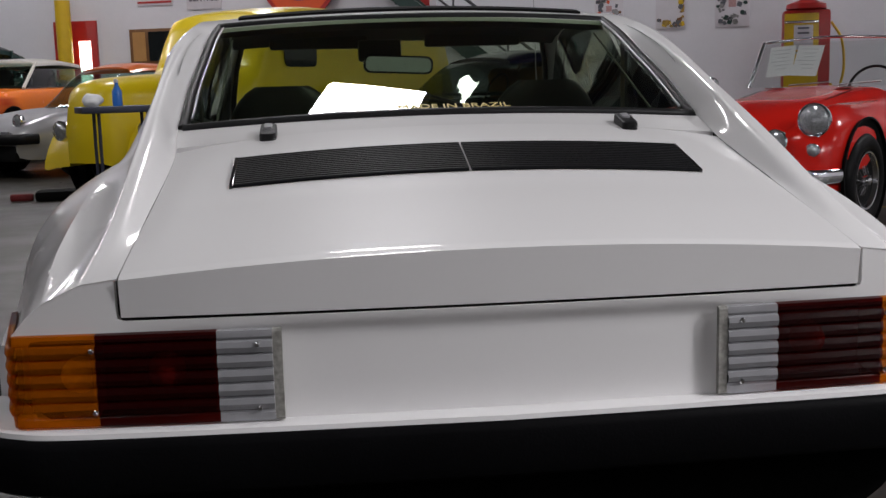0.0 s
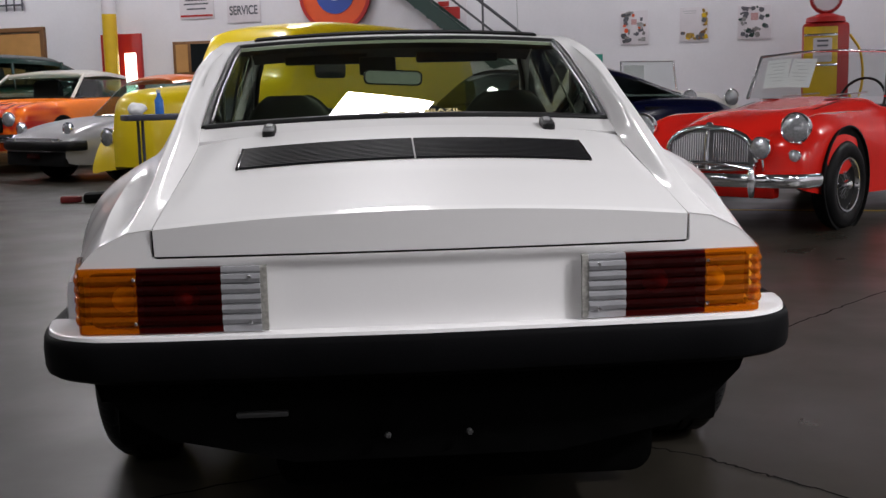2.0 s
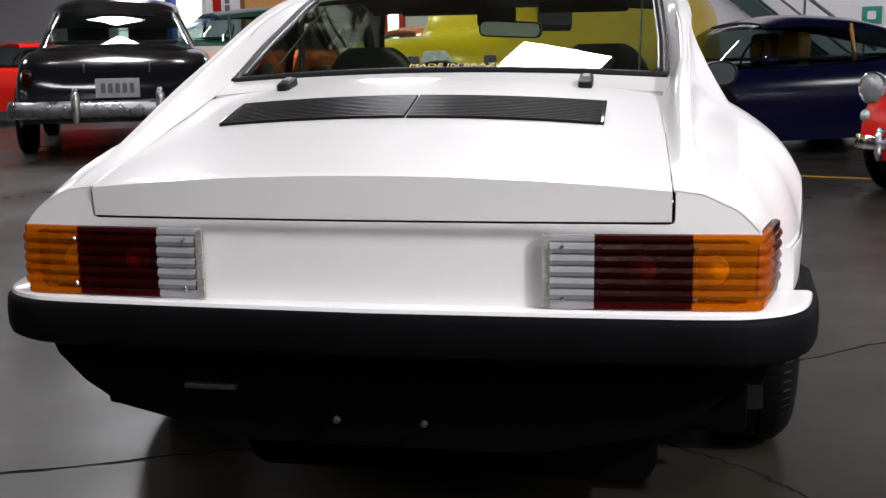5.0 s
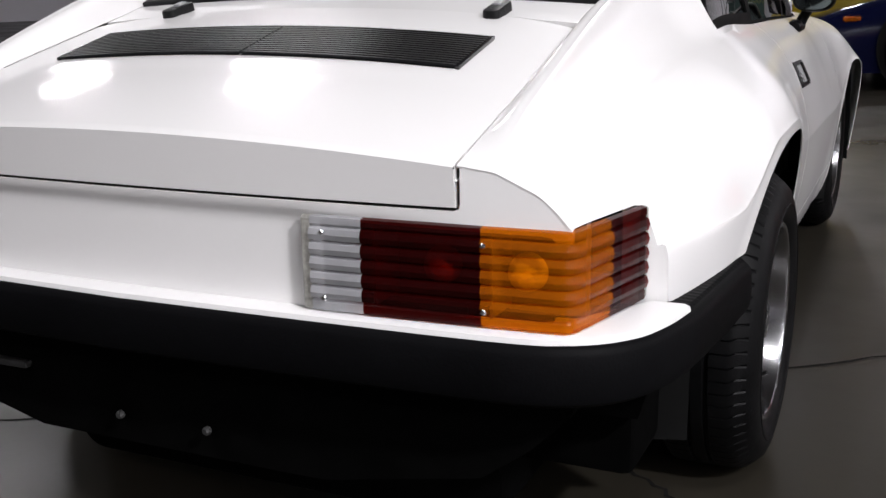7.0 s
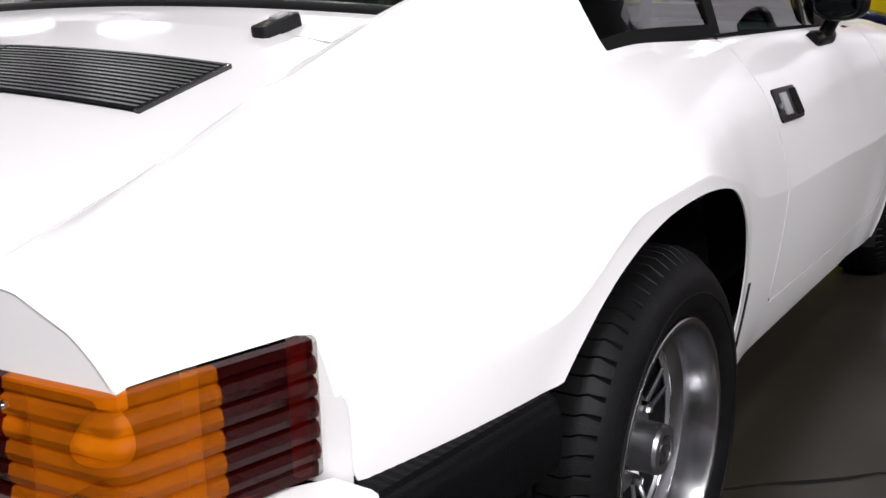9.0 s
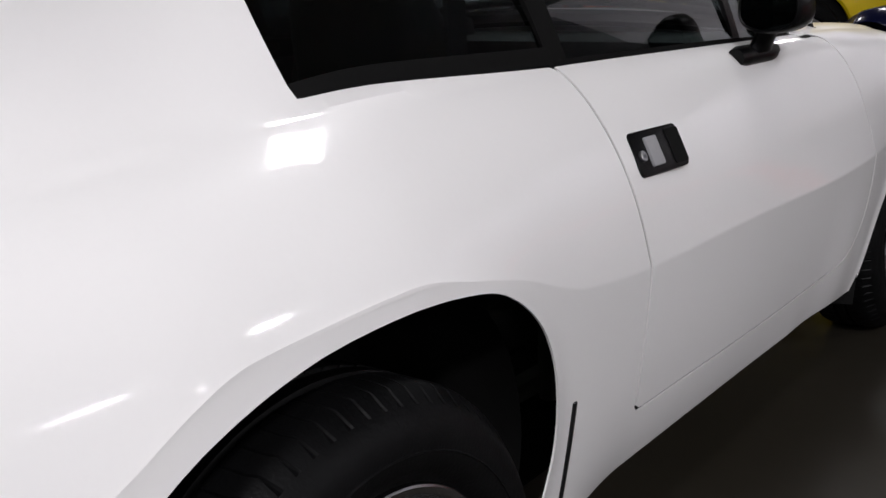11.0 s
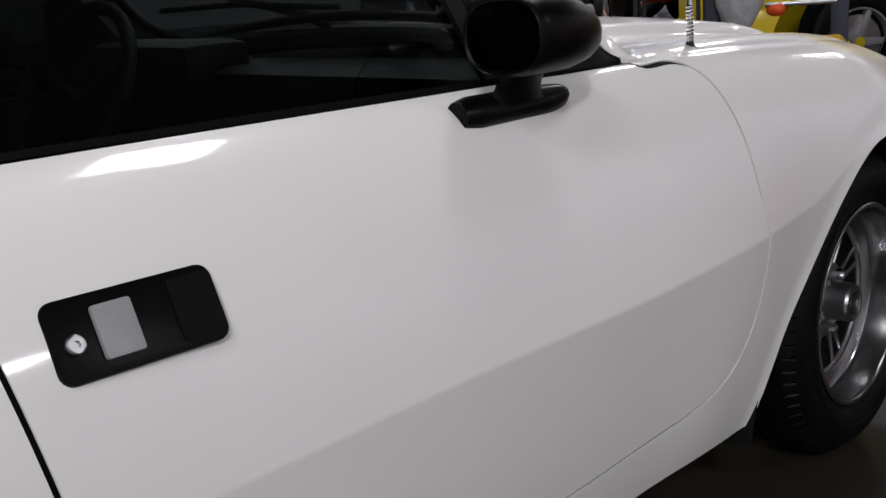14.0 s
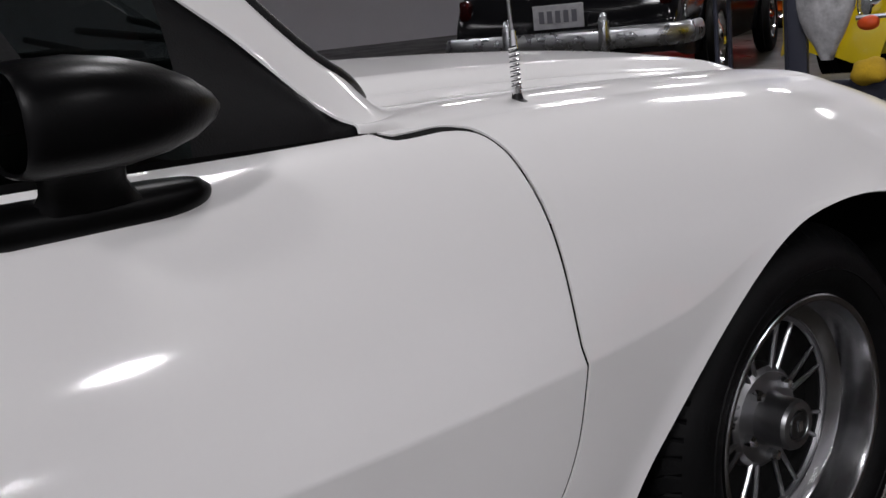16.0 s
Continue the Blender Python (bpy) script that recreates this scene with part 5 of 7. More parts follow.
# -- red open roadster
def red_roadster():
    car = thing("roadster", "bright red 1950s open roadster with chrome grille and wire wheels", "car", m=facing(2.455, 5.62, -48.2, 1.02))
    skin("body", [
        (-.02, [(0, .66), (.20, .65), (.34, .60), (.52, .60), (.62, .52), (.66, .42), (.64, .33)]),
        (.06, [(0, .745), (.22, .73), (.38, .66), (.56, .69), (.69, .60), (.72, .47), (.70, .30)]),
        (.22, [(0, .81), (.25, .79), (.42, .71), (.59, .79), (.73, .69), (.755, .52), (.73, .27)]),
        (.50, [(0, .865), (.28, .84), (.44, .76), (.60, .83), (.74, .71), (.765, .54), (.74, .24)]),
        (.95, [(0, .885), (.31, .865), (.45, .80), (.58, .83), (.72, .71), (.745, .54), (.72, .22)]),
        (1.35, [(0, .925), (.36, .90), (.50, .84), (.60, .81), (.71, .70), (.74, .54), (.72, .21)]),
        (1.62, [(0, .94), (.40, .92), (.54, .86), (.63, .80), (.71, .69), (.74, .53), (.72, .21)]),
        (1.70, [(0, .70), (.40, .72), (.55, .84), (.63, .80), (.71, .68), (.74, .53), (.72, .21)]),
        (2.45, [(0, .62), (.40, .64), (.54, .79), (.63, .77), (.71, .66), (.74, .52), (.72, .22)]),
        (2.75, [(0, .82), (.40, .82), (.54, .82), (.63, .80), (.71, .69), (.74, .53), (.71, .24)]),
        (3.3, [(0, .80), (.36, .785), (.50, .77), (.60, .77), (.69, .66), (.71, .51), (.68, .30)]),
        (3.9, [(0, .52), (.25, .51), (.38, .50), (.46, .49), (.52, .45), (.53, .41), (.50, .36)])], M_REDP, car, n=90)
    for s in (-1, 1):
        road_wheel(car, s * .79, .54, .315, .15, "wire")
        road_wheel(car, s * .785, 3.02, .305, .14, "wire")
        # flat black disc on the uncut body paints the shaded wheel arch
        bm = bmesh.new()
        add_lathe(bm, [(.0, -.02), (.375, -.02), (.385, .004), (.37, .006)], 40, Matrix.Translation((s * .775, .54, .355)) @ Matrix.Rotation(radians(90 * s), 4, "Y"))
        part("arch_shade_disc", bm, M_MATTB, car)
        round_lamp(car, s * .625, .035, .735, .098)
        round_lamp(car, s * .635, .005, .545, .042, "side_lamp")
    round_lamp(car, .42, -.075, .60, .072, "fog_lamp")
    tube("fog_lamp_stalk", [(.42, -.05, .54), (.42, -.03, .44)], .010, M_CHROME, car)
    # grille: chrome frame, upright slats on both sides of a centre rib
    bm = bmesh.new()
    outline = round_path([(-.34, .465), (-.355, .56), (-.29, .672), (-.15, .728), (0, .742), (.15, .728), (.29, .672), (.355, .56), (.34, .465), (0, .445), (-.34, .465)], 4)
    add_tube(bm, [(x, -.055 - .02 * (1 - (x / .3) ** 2) + .02 * (z - .42), z) for x, z in outline], .020, 8)
    grille = part("grille", bm, M_CHROME, car, "shield-shaped chrome grille", 60)
    bm = bmesh.new()
    add_prism(bm, [(x * .98, z) for x, z in outline[:-1]], 0, .01, Matrix.Translation((0, -.015, 0)) @ Matrix.Rotation(radians(90), 4, "X"))
    part("grille_back", bm, M_STEEL, grille)
    for i in range(-16, 17):
        x = i * .019
        zt = .705 - .50 * max(0, abs(x) - .16)
        if 1 < abs(i):
            tube("grille_slat", [(x, -.055, .445), (x, -.045, zt)], .0055, M_CHROME, grille, n=6)
    tube("grille_rib", [(0, -.085, .44), (0, -.085, .60), (0, -.06, .735)], .018, M_CHROME, grille)
    tube("grille_band", [(-.32, -.062, .487), (0, -.082, .487), (.32, -.062, .487)], .011, M_CHROME, grille)
    bm = bmesh.new()
    add_prism(bm, rounded(.06, .05, .02), 0, .012, Matrix.Translation((0, -.045, .755)) @ Matrix.Rotation(radians(70), 4, "X"), .004)
    part("bonnet_badge", bm, M_CHROME, car)
    bent_bar("front_bumper", [(-.76, .16, .375), (-.66, -.06, .375), (-.35, -.145, .375), (0, -.16, .375), (.35, -.145, .375), (.66, -.06, .375), (.76, .16, .375)], .016, M_CHROME, car, "chrome bumper blade", 3.0)
    for s in (-1, 1):
        bm = bmesh.new()
        add_lathe(bm, [(0, .255), (.018, .262), (.032, .31), (.036, .38), (.032, .44), (.018, .482), (0, .49)], 16, Matrix.Translation((s * .40, -.160, 0)) @ Matrix.Diagonal((.8, 1.2, 1, 1)))
        part("overrider", bm, M_CHROME, car, smooth=60)
    bar = [(-.40, -.160, .455), (-.18, -.18, .49), (0, -.185, .495), (.18, -.18, .49), (.40, -.160, .455)]
    tube("badge_bar", round_path(bar, 4), .011, M_CHROME, car)
    box("front_apron", (0, .02, .31), (1.0, .10, .14), M_REDP, car, .03)
    # windscreen with papers behind it
    scr = new("windscreen")
    scr.parent = car
    fr = [(-.60, 1.60, .93), (-.555, 1.765, 1.285), (.0, 1.705, 1.31), (.555, 1.765, 1.285), (.60, 1.60, .93)]
    tube("screen_frame", [fr[0], fr[1]], .016, M_CHROME, scr)
    tube("screen_frame", [fr[4], fr[3]], .016, M_CHROME, scr)
    tube("screen_rail", round_path(fr[1:4], 5), .011, M_CHROME, scr)
    bm = bmesh.new()
    bm.faces.new([bm.verts.new(c) for c in ((-.59, 1.60, .93), (.59, 1.60, .93), (.548, 1.765, 1.275), (-.548, 1.765, 1.275))])
    part("screen_glass", bm, M_CLEARGLASS, scr)
    for s in (-1, 1):
        tube("wiper", [(s * .20, 1.46, .945), (s * .20 + .30, 1.50, .965)], .006, M_STEEL, scr)
    for i, (x, tilt) in enumerate(((-.385, 4), (-.165, -3))):
        m = Matrix.Translation((x, 1.715, 1.135)) @ Matrix.Rotation(radians(62), 4, "X") @ Matrix.Rotation(radians(tilt), 4, "Z")
        bm = bmesh.new()
        add_box(bm, 0, 0, 0, .212, .27, .003, 0, m)
        sheet = part("paper_sheet", bm, M_PAPER, car, "printed white paper sheet behind the windscreen")
        for k in range(6):
            bm = bmesh.new()
            add_box(bm, -.01 + .01 * (k % 3), .10 - .034 * k, .0025, .15 - .03 * (k % 3), .0035, .001, 0, m)
            part("printed_line", bm, M_FAINT, sheet)
    box("seat_row", (0, 2.30, .66), (1.0, .18, .40), M_BLACKP, car, .06)
    bm = bmesh.new()
    add_tube(bm, [Matrix.Translation((.30, 1.86, .90)) @ Matrix.Rotation(radians(70), 4, "X") @ Vector((.19 * math.cos(a), .19 * math.sin(a), 0)) for a in np.linspace(0, 2 * math.pi, 33)], .012, 6)
    part("steering_wheel", bm, M_BLACKP, car, smooth=60)
    tube("bonnet_gap", [(-.33, .30, .767), (-.36, 1.30, .905)], .003, M_MATTB, car)
    tube("bonnet_gap", [(.33, .30, .767), (.36, 1.30, .905)], .003, M_MATTB, car)
    box("vent", (.28, 1.40, .925), (.14, .10, .012), M_CHROME, car, .004)
    box("vent", (-.28, 1.40, .925), (.14, .10, .012), M_CHROME, car, .004)
    return car


red_roadster()


# -- closed cars share one pattern: lower body, glass house, roof, lamps and bumpers
def closed_car(name, label, m, body, house, roof, paint_mat, roof_mat, wheels, group="", glass_mat=None, style="disc", wheel_r=.33, hw=.78, cabin=None, seat_mat=None):
    car = thing(name, label, "car", group, m)
    skin("body", body, paint_mat, car, n=70)
    if house:
        skin("window_band", house, glass_mat or M_DARKGLASS, car, n=30)
    if roof:
        skin("roof", roof, roof_mat, car, n=30)
    if cabin:
        y0, y1, half, z = cabin
        box("cabin_trim", (0, (y0 + y1) / 2, z + .005), (2 * half, y1 - y0, .03), M_TRIMIN, car, .01)
        for s in (-1, 1):
            bm = bmesh.new()
            add_prism(bm, rounded(.44, .34, .10, cx=s * half * .52, cy=z + .10), -.06, .06, Matrix.Translation((0, y0 + .42 * (y1 - y0), 0)) @ Matrix.Rotation(radians(90), 4, "X"), .03)
            part("seat", bm, seat_mat or M_TRIMIN, car, smooth=60)
        bm = bmesh.new()
        add_tube(bm, [Matrix.Translation((half * .52, y0 + .16 * (y1 - y0), z + .04)) @ Matrix.Rotation(radians(65), 4, "X") @ Vector((.18 * math.cos(a), .18 * math.sin(a), 0)) for a in np.linspace(0, 2 * math.pi, 29)], .012, 6)
        part("steering_wheel", bm, M_BLACKP, car, smooth=60)
    for y in wheels:
        for s in (-1, 1):
            # black disc in place of a cut arch, dark like its shaded inside
            bm = bmesh.new()
            add_lathe(bm, [(0, .0), (wheel_r + .06, .0), (wheel_r + .07, .003), (wheel_r + .055, .006)], 36, Matrix.Translation((s * hw, y, wheel_r + .03)) @ Matrix.Rotation(radians(90 * s), 4, "Y"))
            part("arch_shade_disc", bm, M_MATTB, car)
            road_wheel(car, s * (hw + .055), y, wheel_r, .17, style)
    return car


# silver low coupe with black bumper; orange roof stands in for a car behind
car = closed_car("sports_coupe", "silver sports coupe with black rubber bumper, orange roof standing for a car behind", facing(-4.6, 12.9, -44), [
    (-.02, [(0, .60), (.35, .60), (.62, .59), (.72, .56), (.76, .48), (.74, .28)]),
    (.15, [(0, .68), (.38, .675), (.60, .68), (.74, .64), (.80, .50), (.78, .24)]),
    (.6, [(0, .78), (.40, .77), (.60, .80), (.74, .74), (.82, .55), (.80, .22)]),
    (1.25, [(0, .86), (.42, .85), (.62, .86), (.75, .78), (.83, .57), (.80, .20)]),
    (2.6, [(0, .86), (.42, .86), (.64, .86), (.77, .79), (.83, .58), (.80, .20)]),
    (3.6, [(0, .84), (.42, .84), (.62, .83), (.75, .76), (.82, .55), (.78, .24)]),
    (4.15, [(0, .66), (.40, .66), (.58, .65), (.68, .60), (.72, .48), (.70, .32)])],
    [(1.25, [(0, .85), (.4, .85), (.64, .84), (.70, .83)]), (1.95, [(0, 1.40), (.40, 1.38), (.56, 1.32), (.72, .84)]),
     (2.7, [(0, 1.42), (.40, 1.40), (.56, 1.34), (.72, .84)]), (3.6, [(0, .86), (.40, .86), (.60, .85), (.70, .82)])],
    [(1.88, [(0, 1.40), (.30, 1.395), (.52, 1.36), (.58, 1.31)]), (2.2, [(0, 1.46), (.32, 1.45), (.54, 1.40), (.60, 1.34)]), (2.75, [(0, 1.44), (.30, 1.43), (.52, 1.385), (.58, 1.33)])],
    M_SILVER, M_ORANGEROOF, (.82, 3.2), wheel_r=.30, hw=.835, glass_mat=M_CARGLASS, cabin=(1.5, 3.3, .56, .865))
bent_bar("bumper", [(-.82, .25, .50), (-.74, -.04, .50), (0, -.10, .50), (.74, -.04, .50), (.82, .25, .50)], .035, M_BLACKP, car, "black rubber bumper", 1.9)
# matt black panel put on to darken the area below the bumper
box("black_lower_panel", (0, .06, .32), (1.50, .20, .20), M_MATTB, car, .03)
# small dark red block stands for a faint reddish lamp
box("number_plate", (0, -.06, .36), (.30, .02, .07), M_RED, car, .005)
for s in (-1, 1):
    round_lamp(car, s * .60, .12, .715, .085)
    box("corner_lamp", (s * .56, -.04, .575), (.16, .03, .05), M_LAMPGLASS, car, .01)
bm = bmesh.new()
add_box(bm, 0, 0, 0, .30, .22, .003, 0, Matrix.Translation((.35, 1.52, 1.02)) @ Matrix.Rotation(radians(30), 4, "X"))
part("paper_sheet", bm, M_PAPER, car, "white paper sheet inside the windscreen")

# red to orange flame-painted fastback with white roof
car = closed_car("fastback", "red and orange flame-painted 1960s fastback with white roof", facing(-6.30, 15.0, -15, 1.20), [
    (-.02, [(0, .66), (.40, .66), (.70, .66), (.82, .64), (.86, .55), (.84, .30)]),
    (.12, [(0, .82), (.42, .82), (.70, .84), (.84, .80), (.90, .58), (.88, .26)]),
    (.9, [(0, .93), (.45, .92), (.68, .92), (.84, .88), (.91, .62), (.89, .24)]),
    (1.5, [(0, .97), (.48, .96), (.70, .95), (.84, .91), (.91, .64), (.89, .22)]),
    (3.4, [(0, .98), (.48, .98), (.70, .97), (.84, .92), (.91, .66), (.88, .24)]),
    (4.6, [(0, .86), (.46, .86), (.66, .86), (.80, .80), (.84, .6), (.82, .34)])],
    [(1.45, [(0, .96), (.45, .96), (.68, .95), (.76, .94)]), (2.05, [(0, 1.33), (.45, 1.31), (.60, 1.27), (.77, .96)]),
     (3.1, [(0, 1.34), (.45, 1.32), (.60, 1.28), (.78, .97)]), (4.1, [(0, .96), (.45, .96), (.62, .95), (.72, .93)])],
    [(2.0, [(0, 1.34), (.35, 1.335), (.58, 1.31), (.64, 1.26)]), (2.6, [(0, 1.385), (.36, 1.38), (.60, 1.34), (.65, 1.28)]), (3.3, [(0, 1.34), (.35, 1.335), (.58, 1.30), (.64, 1.24)])],
    M_ORANGE, M_OFFWHITE, (.85, 3.55), wheel_r=.32, hw=.915, glass_mat=M_CARGLASS, cabin=(1.75, 3.8, .62, .975))
box("grille", (0, -.03, .63), (1.15, .06, .19), M_MATTB, car, .02)
for s in (-1, 1):
    round_lamp(car, s * .66, -.01, .70, .085)
bent_bar("bumper", [(-.90, .2, .46), (-.82, -.06, .46), (0, -.12, .46), (.82, -.06, .46), (.90, .2, .46)], .02, M_CHROME, car, "chrome bumper", 2.6)
for s in (-1, 1):
    tube("windscreen_post", [(s * .72, 1.47, .96), (s * .60, 2.05, 1.31)], .025, M_OFFWHITE, car, n=6)

# grey-green sedan with a white side flash
car = closed_car("vintage_sedan", "dark green 1950s sedan with a white side flash", facing(-10.1, 17.3, -52, 1.27), [
    (-.02, [(0, .95), (.45, .94), (.74, .90), (.84, .84), (.90, .60), (.88, .34)]),
    (.3, [(0, 1.06), (.48, 1.05), (.74, 1.00), (.88, .94), (.94, .66), (.92, .30)]),
    (1.5, [(0, 1.12), (.50, 1.10), (.74, 1.05), (.89, .98), (.95, .68), (.93, .28)]),
    (3.6, [(0, 1.14), (.50, 1.12), (.74, 1.08), (.89, 1.00), (.95, .70), (.93, .28)]),
    (5.1, [(0, .95), (.46, .94), (.70, .92), (.82, .84), (.88, .62), (.84, .36)])],
    [(1.5, [(0, 1.10), (.46, 1.10), (.68, 1.08), (.78, 1.05)]), (2.0, [(0, 1.50), (.46, 1.48), (.64, 1.44), (.80, 1.08)]),
     (3.5, [(0, 1.51), (.46, 1.49), (.64, 1.44), (.80, 1.08)]), (4.3, [(0, 1.10), (.46, 1.10), (.66, 1.08), (.76, 1.05)])],
    [(1.9, [(0, 1.51), (.36, 1.50), (.60, 1.46), (.67, 1.40)]), (2.7, [(0, 1.60), (.38, 1.59), (.62, 1.53), (.69, 1.45)]), (3.5, [(0, 1.56), (.38, 1.55), (.62, 1.49), (.69, 1.41)]), (4.0, [(0, 1.34), (.34, 1.33), (.58, 1.28), (.66, 1.20)])],
    M_GREEN, M_DKGREEN, (.9, 3.9), wheel_r=.35, hw=.955, glass_mat=M_CARGLASS, cabin=(1.75, 4.1, .64, 1.12))
for s in (-1, 1):
    bm = bmesh.new()
    add_prism(bm, [(.2, .99), (3.6, 1.01), (3.4, .88), (.3, .84)], .012, .02, Matrix.Translation((s * .935, 0, 0)) @ Matrix(((0, 0, s, 0), (1, 0, 0, 0), (0, 1, 0, 0), (0, 0, 0, 1))))
    part("side_flash", bm, M_OFFWHITE, car, "white painted side flash")
    for y in (2.02, 2.85, 3.6):
        tube("window_post", [(s * .80, y, 1.06), (s * .66, y + .03, 1.46)], .025, M_DKGREEN, car)
    round_lamp(car, s * .70, -.03, .86, .10)
bent_bar("bumper", [(-.96, .2, .50), (-.86, -.1, .50), (0, -.18, .50), (.86, -.1, .50), (.96, .2, .50)], .03, M_CHROME, car, "chrome bumper", 2.6)

# black sedan that shows its tail
car = closed_car("saloon", "black 1950s saloon seen from its chrome-bumpered tail", Matrix.Translation((-5.02, 8.72, 0)) @ Matrix.Rotation(radians(26), 4, "Z") @ Matrix.Scale(1.12, 4), [
    (-.02, [(0, .62), (.45, .62), (.74, .62), (.84, .60), (.88, .52), (.86, .34)]),
    (.12, [(0, .82), (.46, .82), (.72, .86), (.86, .82), (.92, .60), (.90, .30)]),
    (.5, [(0, 1.00), (.46, .99), (.70, .98), (.88, .94), (.94, .66), (.92, .28)]),
    (1.1, [(0, 1.10), (.48, 1.08), (.70, 1.04), (.89, .98), (.95, .68), (.92, .28)]),
    (3.4, [(0, 1.12), (.48, 1.10), (.72, 1.06), (.89, .98), (.95, .68), (.92, .28)]),
    (4.9, [(0, .95), (.46, .94), (.70, .90), (.82, .84), (.88, .62), (.84, .36)])],
    [(.9, [(0, 1.08), (.46, 1.08), (.66, 1.06), (.78, 1.02)]), (1.6, [(0, 1.47), (.42, 1.45), (.60, 1.41), (.80, 1.06)]),
     (2.9, [(0, 1.51), (.42, 1.49), (.62, 1.44), (.80, 1.06)]), (3.6, [(0, 1.10), (.46, 1.09), (.66, 1.07), (.76, 1.03)])],
    [(1.35, [(0, 1.40), (.34, 1.38), (.56, 1.33), (.63, 1.25)]), (1.8, [(0, 1.56), (.36, 1.54), (.58, 1.49), (.66, 1.41)]), (2.4, [(0, 1.61), (.38, 1.60), (.62, 1.54), (.69, 1.46)]), (3.1, [(0, 1.54), (.36, 1.53), (.60, 1.48), (.66, 1.42)])],
    M_BLACKCAR, M_BLACKCAR, (1.05, 3.9), wheel_r=.35, hw=.955, glass_mat=M_CARGLASS, cabin=(1.2, 3.3, .62, 1.10))
bent_bar("bumper", [(-.98, .35, .47), (-.88, -.06, .47), (0, -.16, .47), (.88, -.06, .47), (.98, .35, .47)], .035, M_DULLCHROME, car, "dull chrome bumper", 2.3)
for s in (-1, 1):
    bm = bmesh.new()
    add_lathe(bm, [(0, .34), (.03, .35), (.045, .45), (.04, .60), (.02, .66), (0, .665)], 16, Matrix.Translation((s * .38, -.17, 0)))
    part("bumper_guard", bm, M_DULLCHROME, car, smooth=60)
    box("tail_lamp", (s * .80, .05, .76), (.09, .09, .16), M_RED, car, .03)
    tube("lid_strip", [(s * .30, .10, .80), (s * .30, .14, .88)], .008, M_CHROME, car)
box("number_plate", (0, -.06, .66), (.40, .02, .18), M_PLATE, car, .005)
for i in range(5):
    box("plate_bar", (-.13 + .065 * i, -.073, .66), (.04, .004, .09), M_INK, car)
tube("window_post", [(-.78, 1.55, 1.05), (-.62, 1.65, 1.42)], .03, M_BLACKCAR, car)
tube("window_post", [(.78, 1.55, 1.05), (.62, 1.65, 1.42)], .03, M_BLACKCAR, car)

# navy coupe with tan seats and five-spoke wheels; its nose looks along hall -x
car = closed_car("grand_tourer", "dark navy blue fastback sports coupe with tan seats", facing(-.33, 9.04, 294), [
    (-.02, [(0, .50), (.40, .50), (.66, .48), (.78, .46), (.84, .40), (.82, .22)]),
    (.2, [(0, .62), (.44, .62), (.68, .62), (.84, .58), (.92, .46), (.90, .17)]),
    (.9, [(0, .76), (.46, .76), (.68, .79), (.86, .74), (.95, .54), (.93, .15)]),
    (1.5, [(0, .86), (.48, .86), (.70, .86), (.86, .80), (.95, .57), (.93, .15)]),
    (2.7, [(0, .90), (.48, .90), (.70, .90), (.86, .85), (.96, .60), (.93, .16)]),
    (3.5, [(0, .98), (.50, .97), (.72, .96), (.90, .90), (.98, .64), (.95, .18)]),
    (4.2, [(0, .97), (.50, .96), (.72, .94), (.88, .88), (.95, .64), (.92, .24)]),
    (4.55, [(0, .86), (.46, .85), (.66, .84), (.80, .80), (.88, .62), (.84, .36)])],
    [(1.3, [(0, .86), (.46, .86), (.70, .85), (.78, .83)]), (1.9, [(0, 1.30), (.44, 1.28), (.58, 1.24), (.80, .88)]),
     (2.6, [(0, 1.34), (.44, 1.32), (.58, 1.27), (.80, .92)]), (4.0, [(0, 1.01), (.44, 1.00), (.60, .98), (.74, .95)])],
    [(1.85, [(0, 1.31), (.32, 1.30), (.56, 1.27), (.62, 1.23)]), (2.3, [(0, 1.38), (.34, 1.37), (.58, 1.32), (.64, 1.25)]), (2.8, [(0, 1.36), (.32, 1.35), (.56, 1.30), (.63, 1.23)]), (4.1, [(0, 1.025), (.28, 1.02), (.40, 1.01), (.46, .995)])],
    M_NAVY, M_NAVY, (1.02, 3.55), wheel_r=.34, hw=.965, style="star", glass_mat=M_SMOKED, cabin=(1.6, 3.4, .56, .93), seat_mat=M_TAN)
for s in (-1, 1):
    box("marker_lamp", (s * .90, .42, .60), (.03, .14, .045), M_AMBER, car, .008)
    tube("window_post", [(s * .77, 2.75, .92), (s * .595, 2.8, 1.27)], .022, M_TAN, car, "tan trimmed centre post")
    bm = bmesh.new()
    add_lathe(bm, [(0, -.06), (.05, -.05), (.07, 0), (.05, .05), (0, .06)], 14, Matrix.Translation((s * .96, 1.72, .93)) @ Matrix.Diagonal((1.3, 1, .8, 1)))
    part("door_mirror", bm, M_NAVY, car, smooth=60)
    box("scoop", (s * .88, 3.35, .84), (.10, .34, .05), M_MATTB, car, .02)

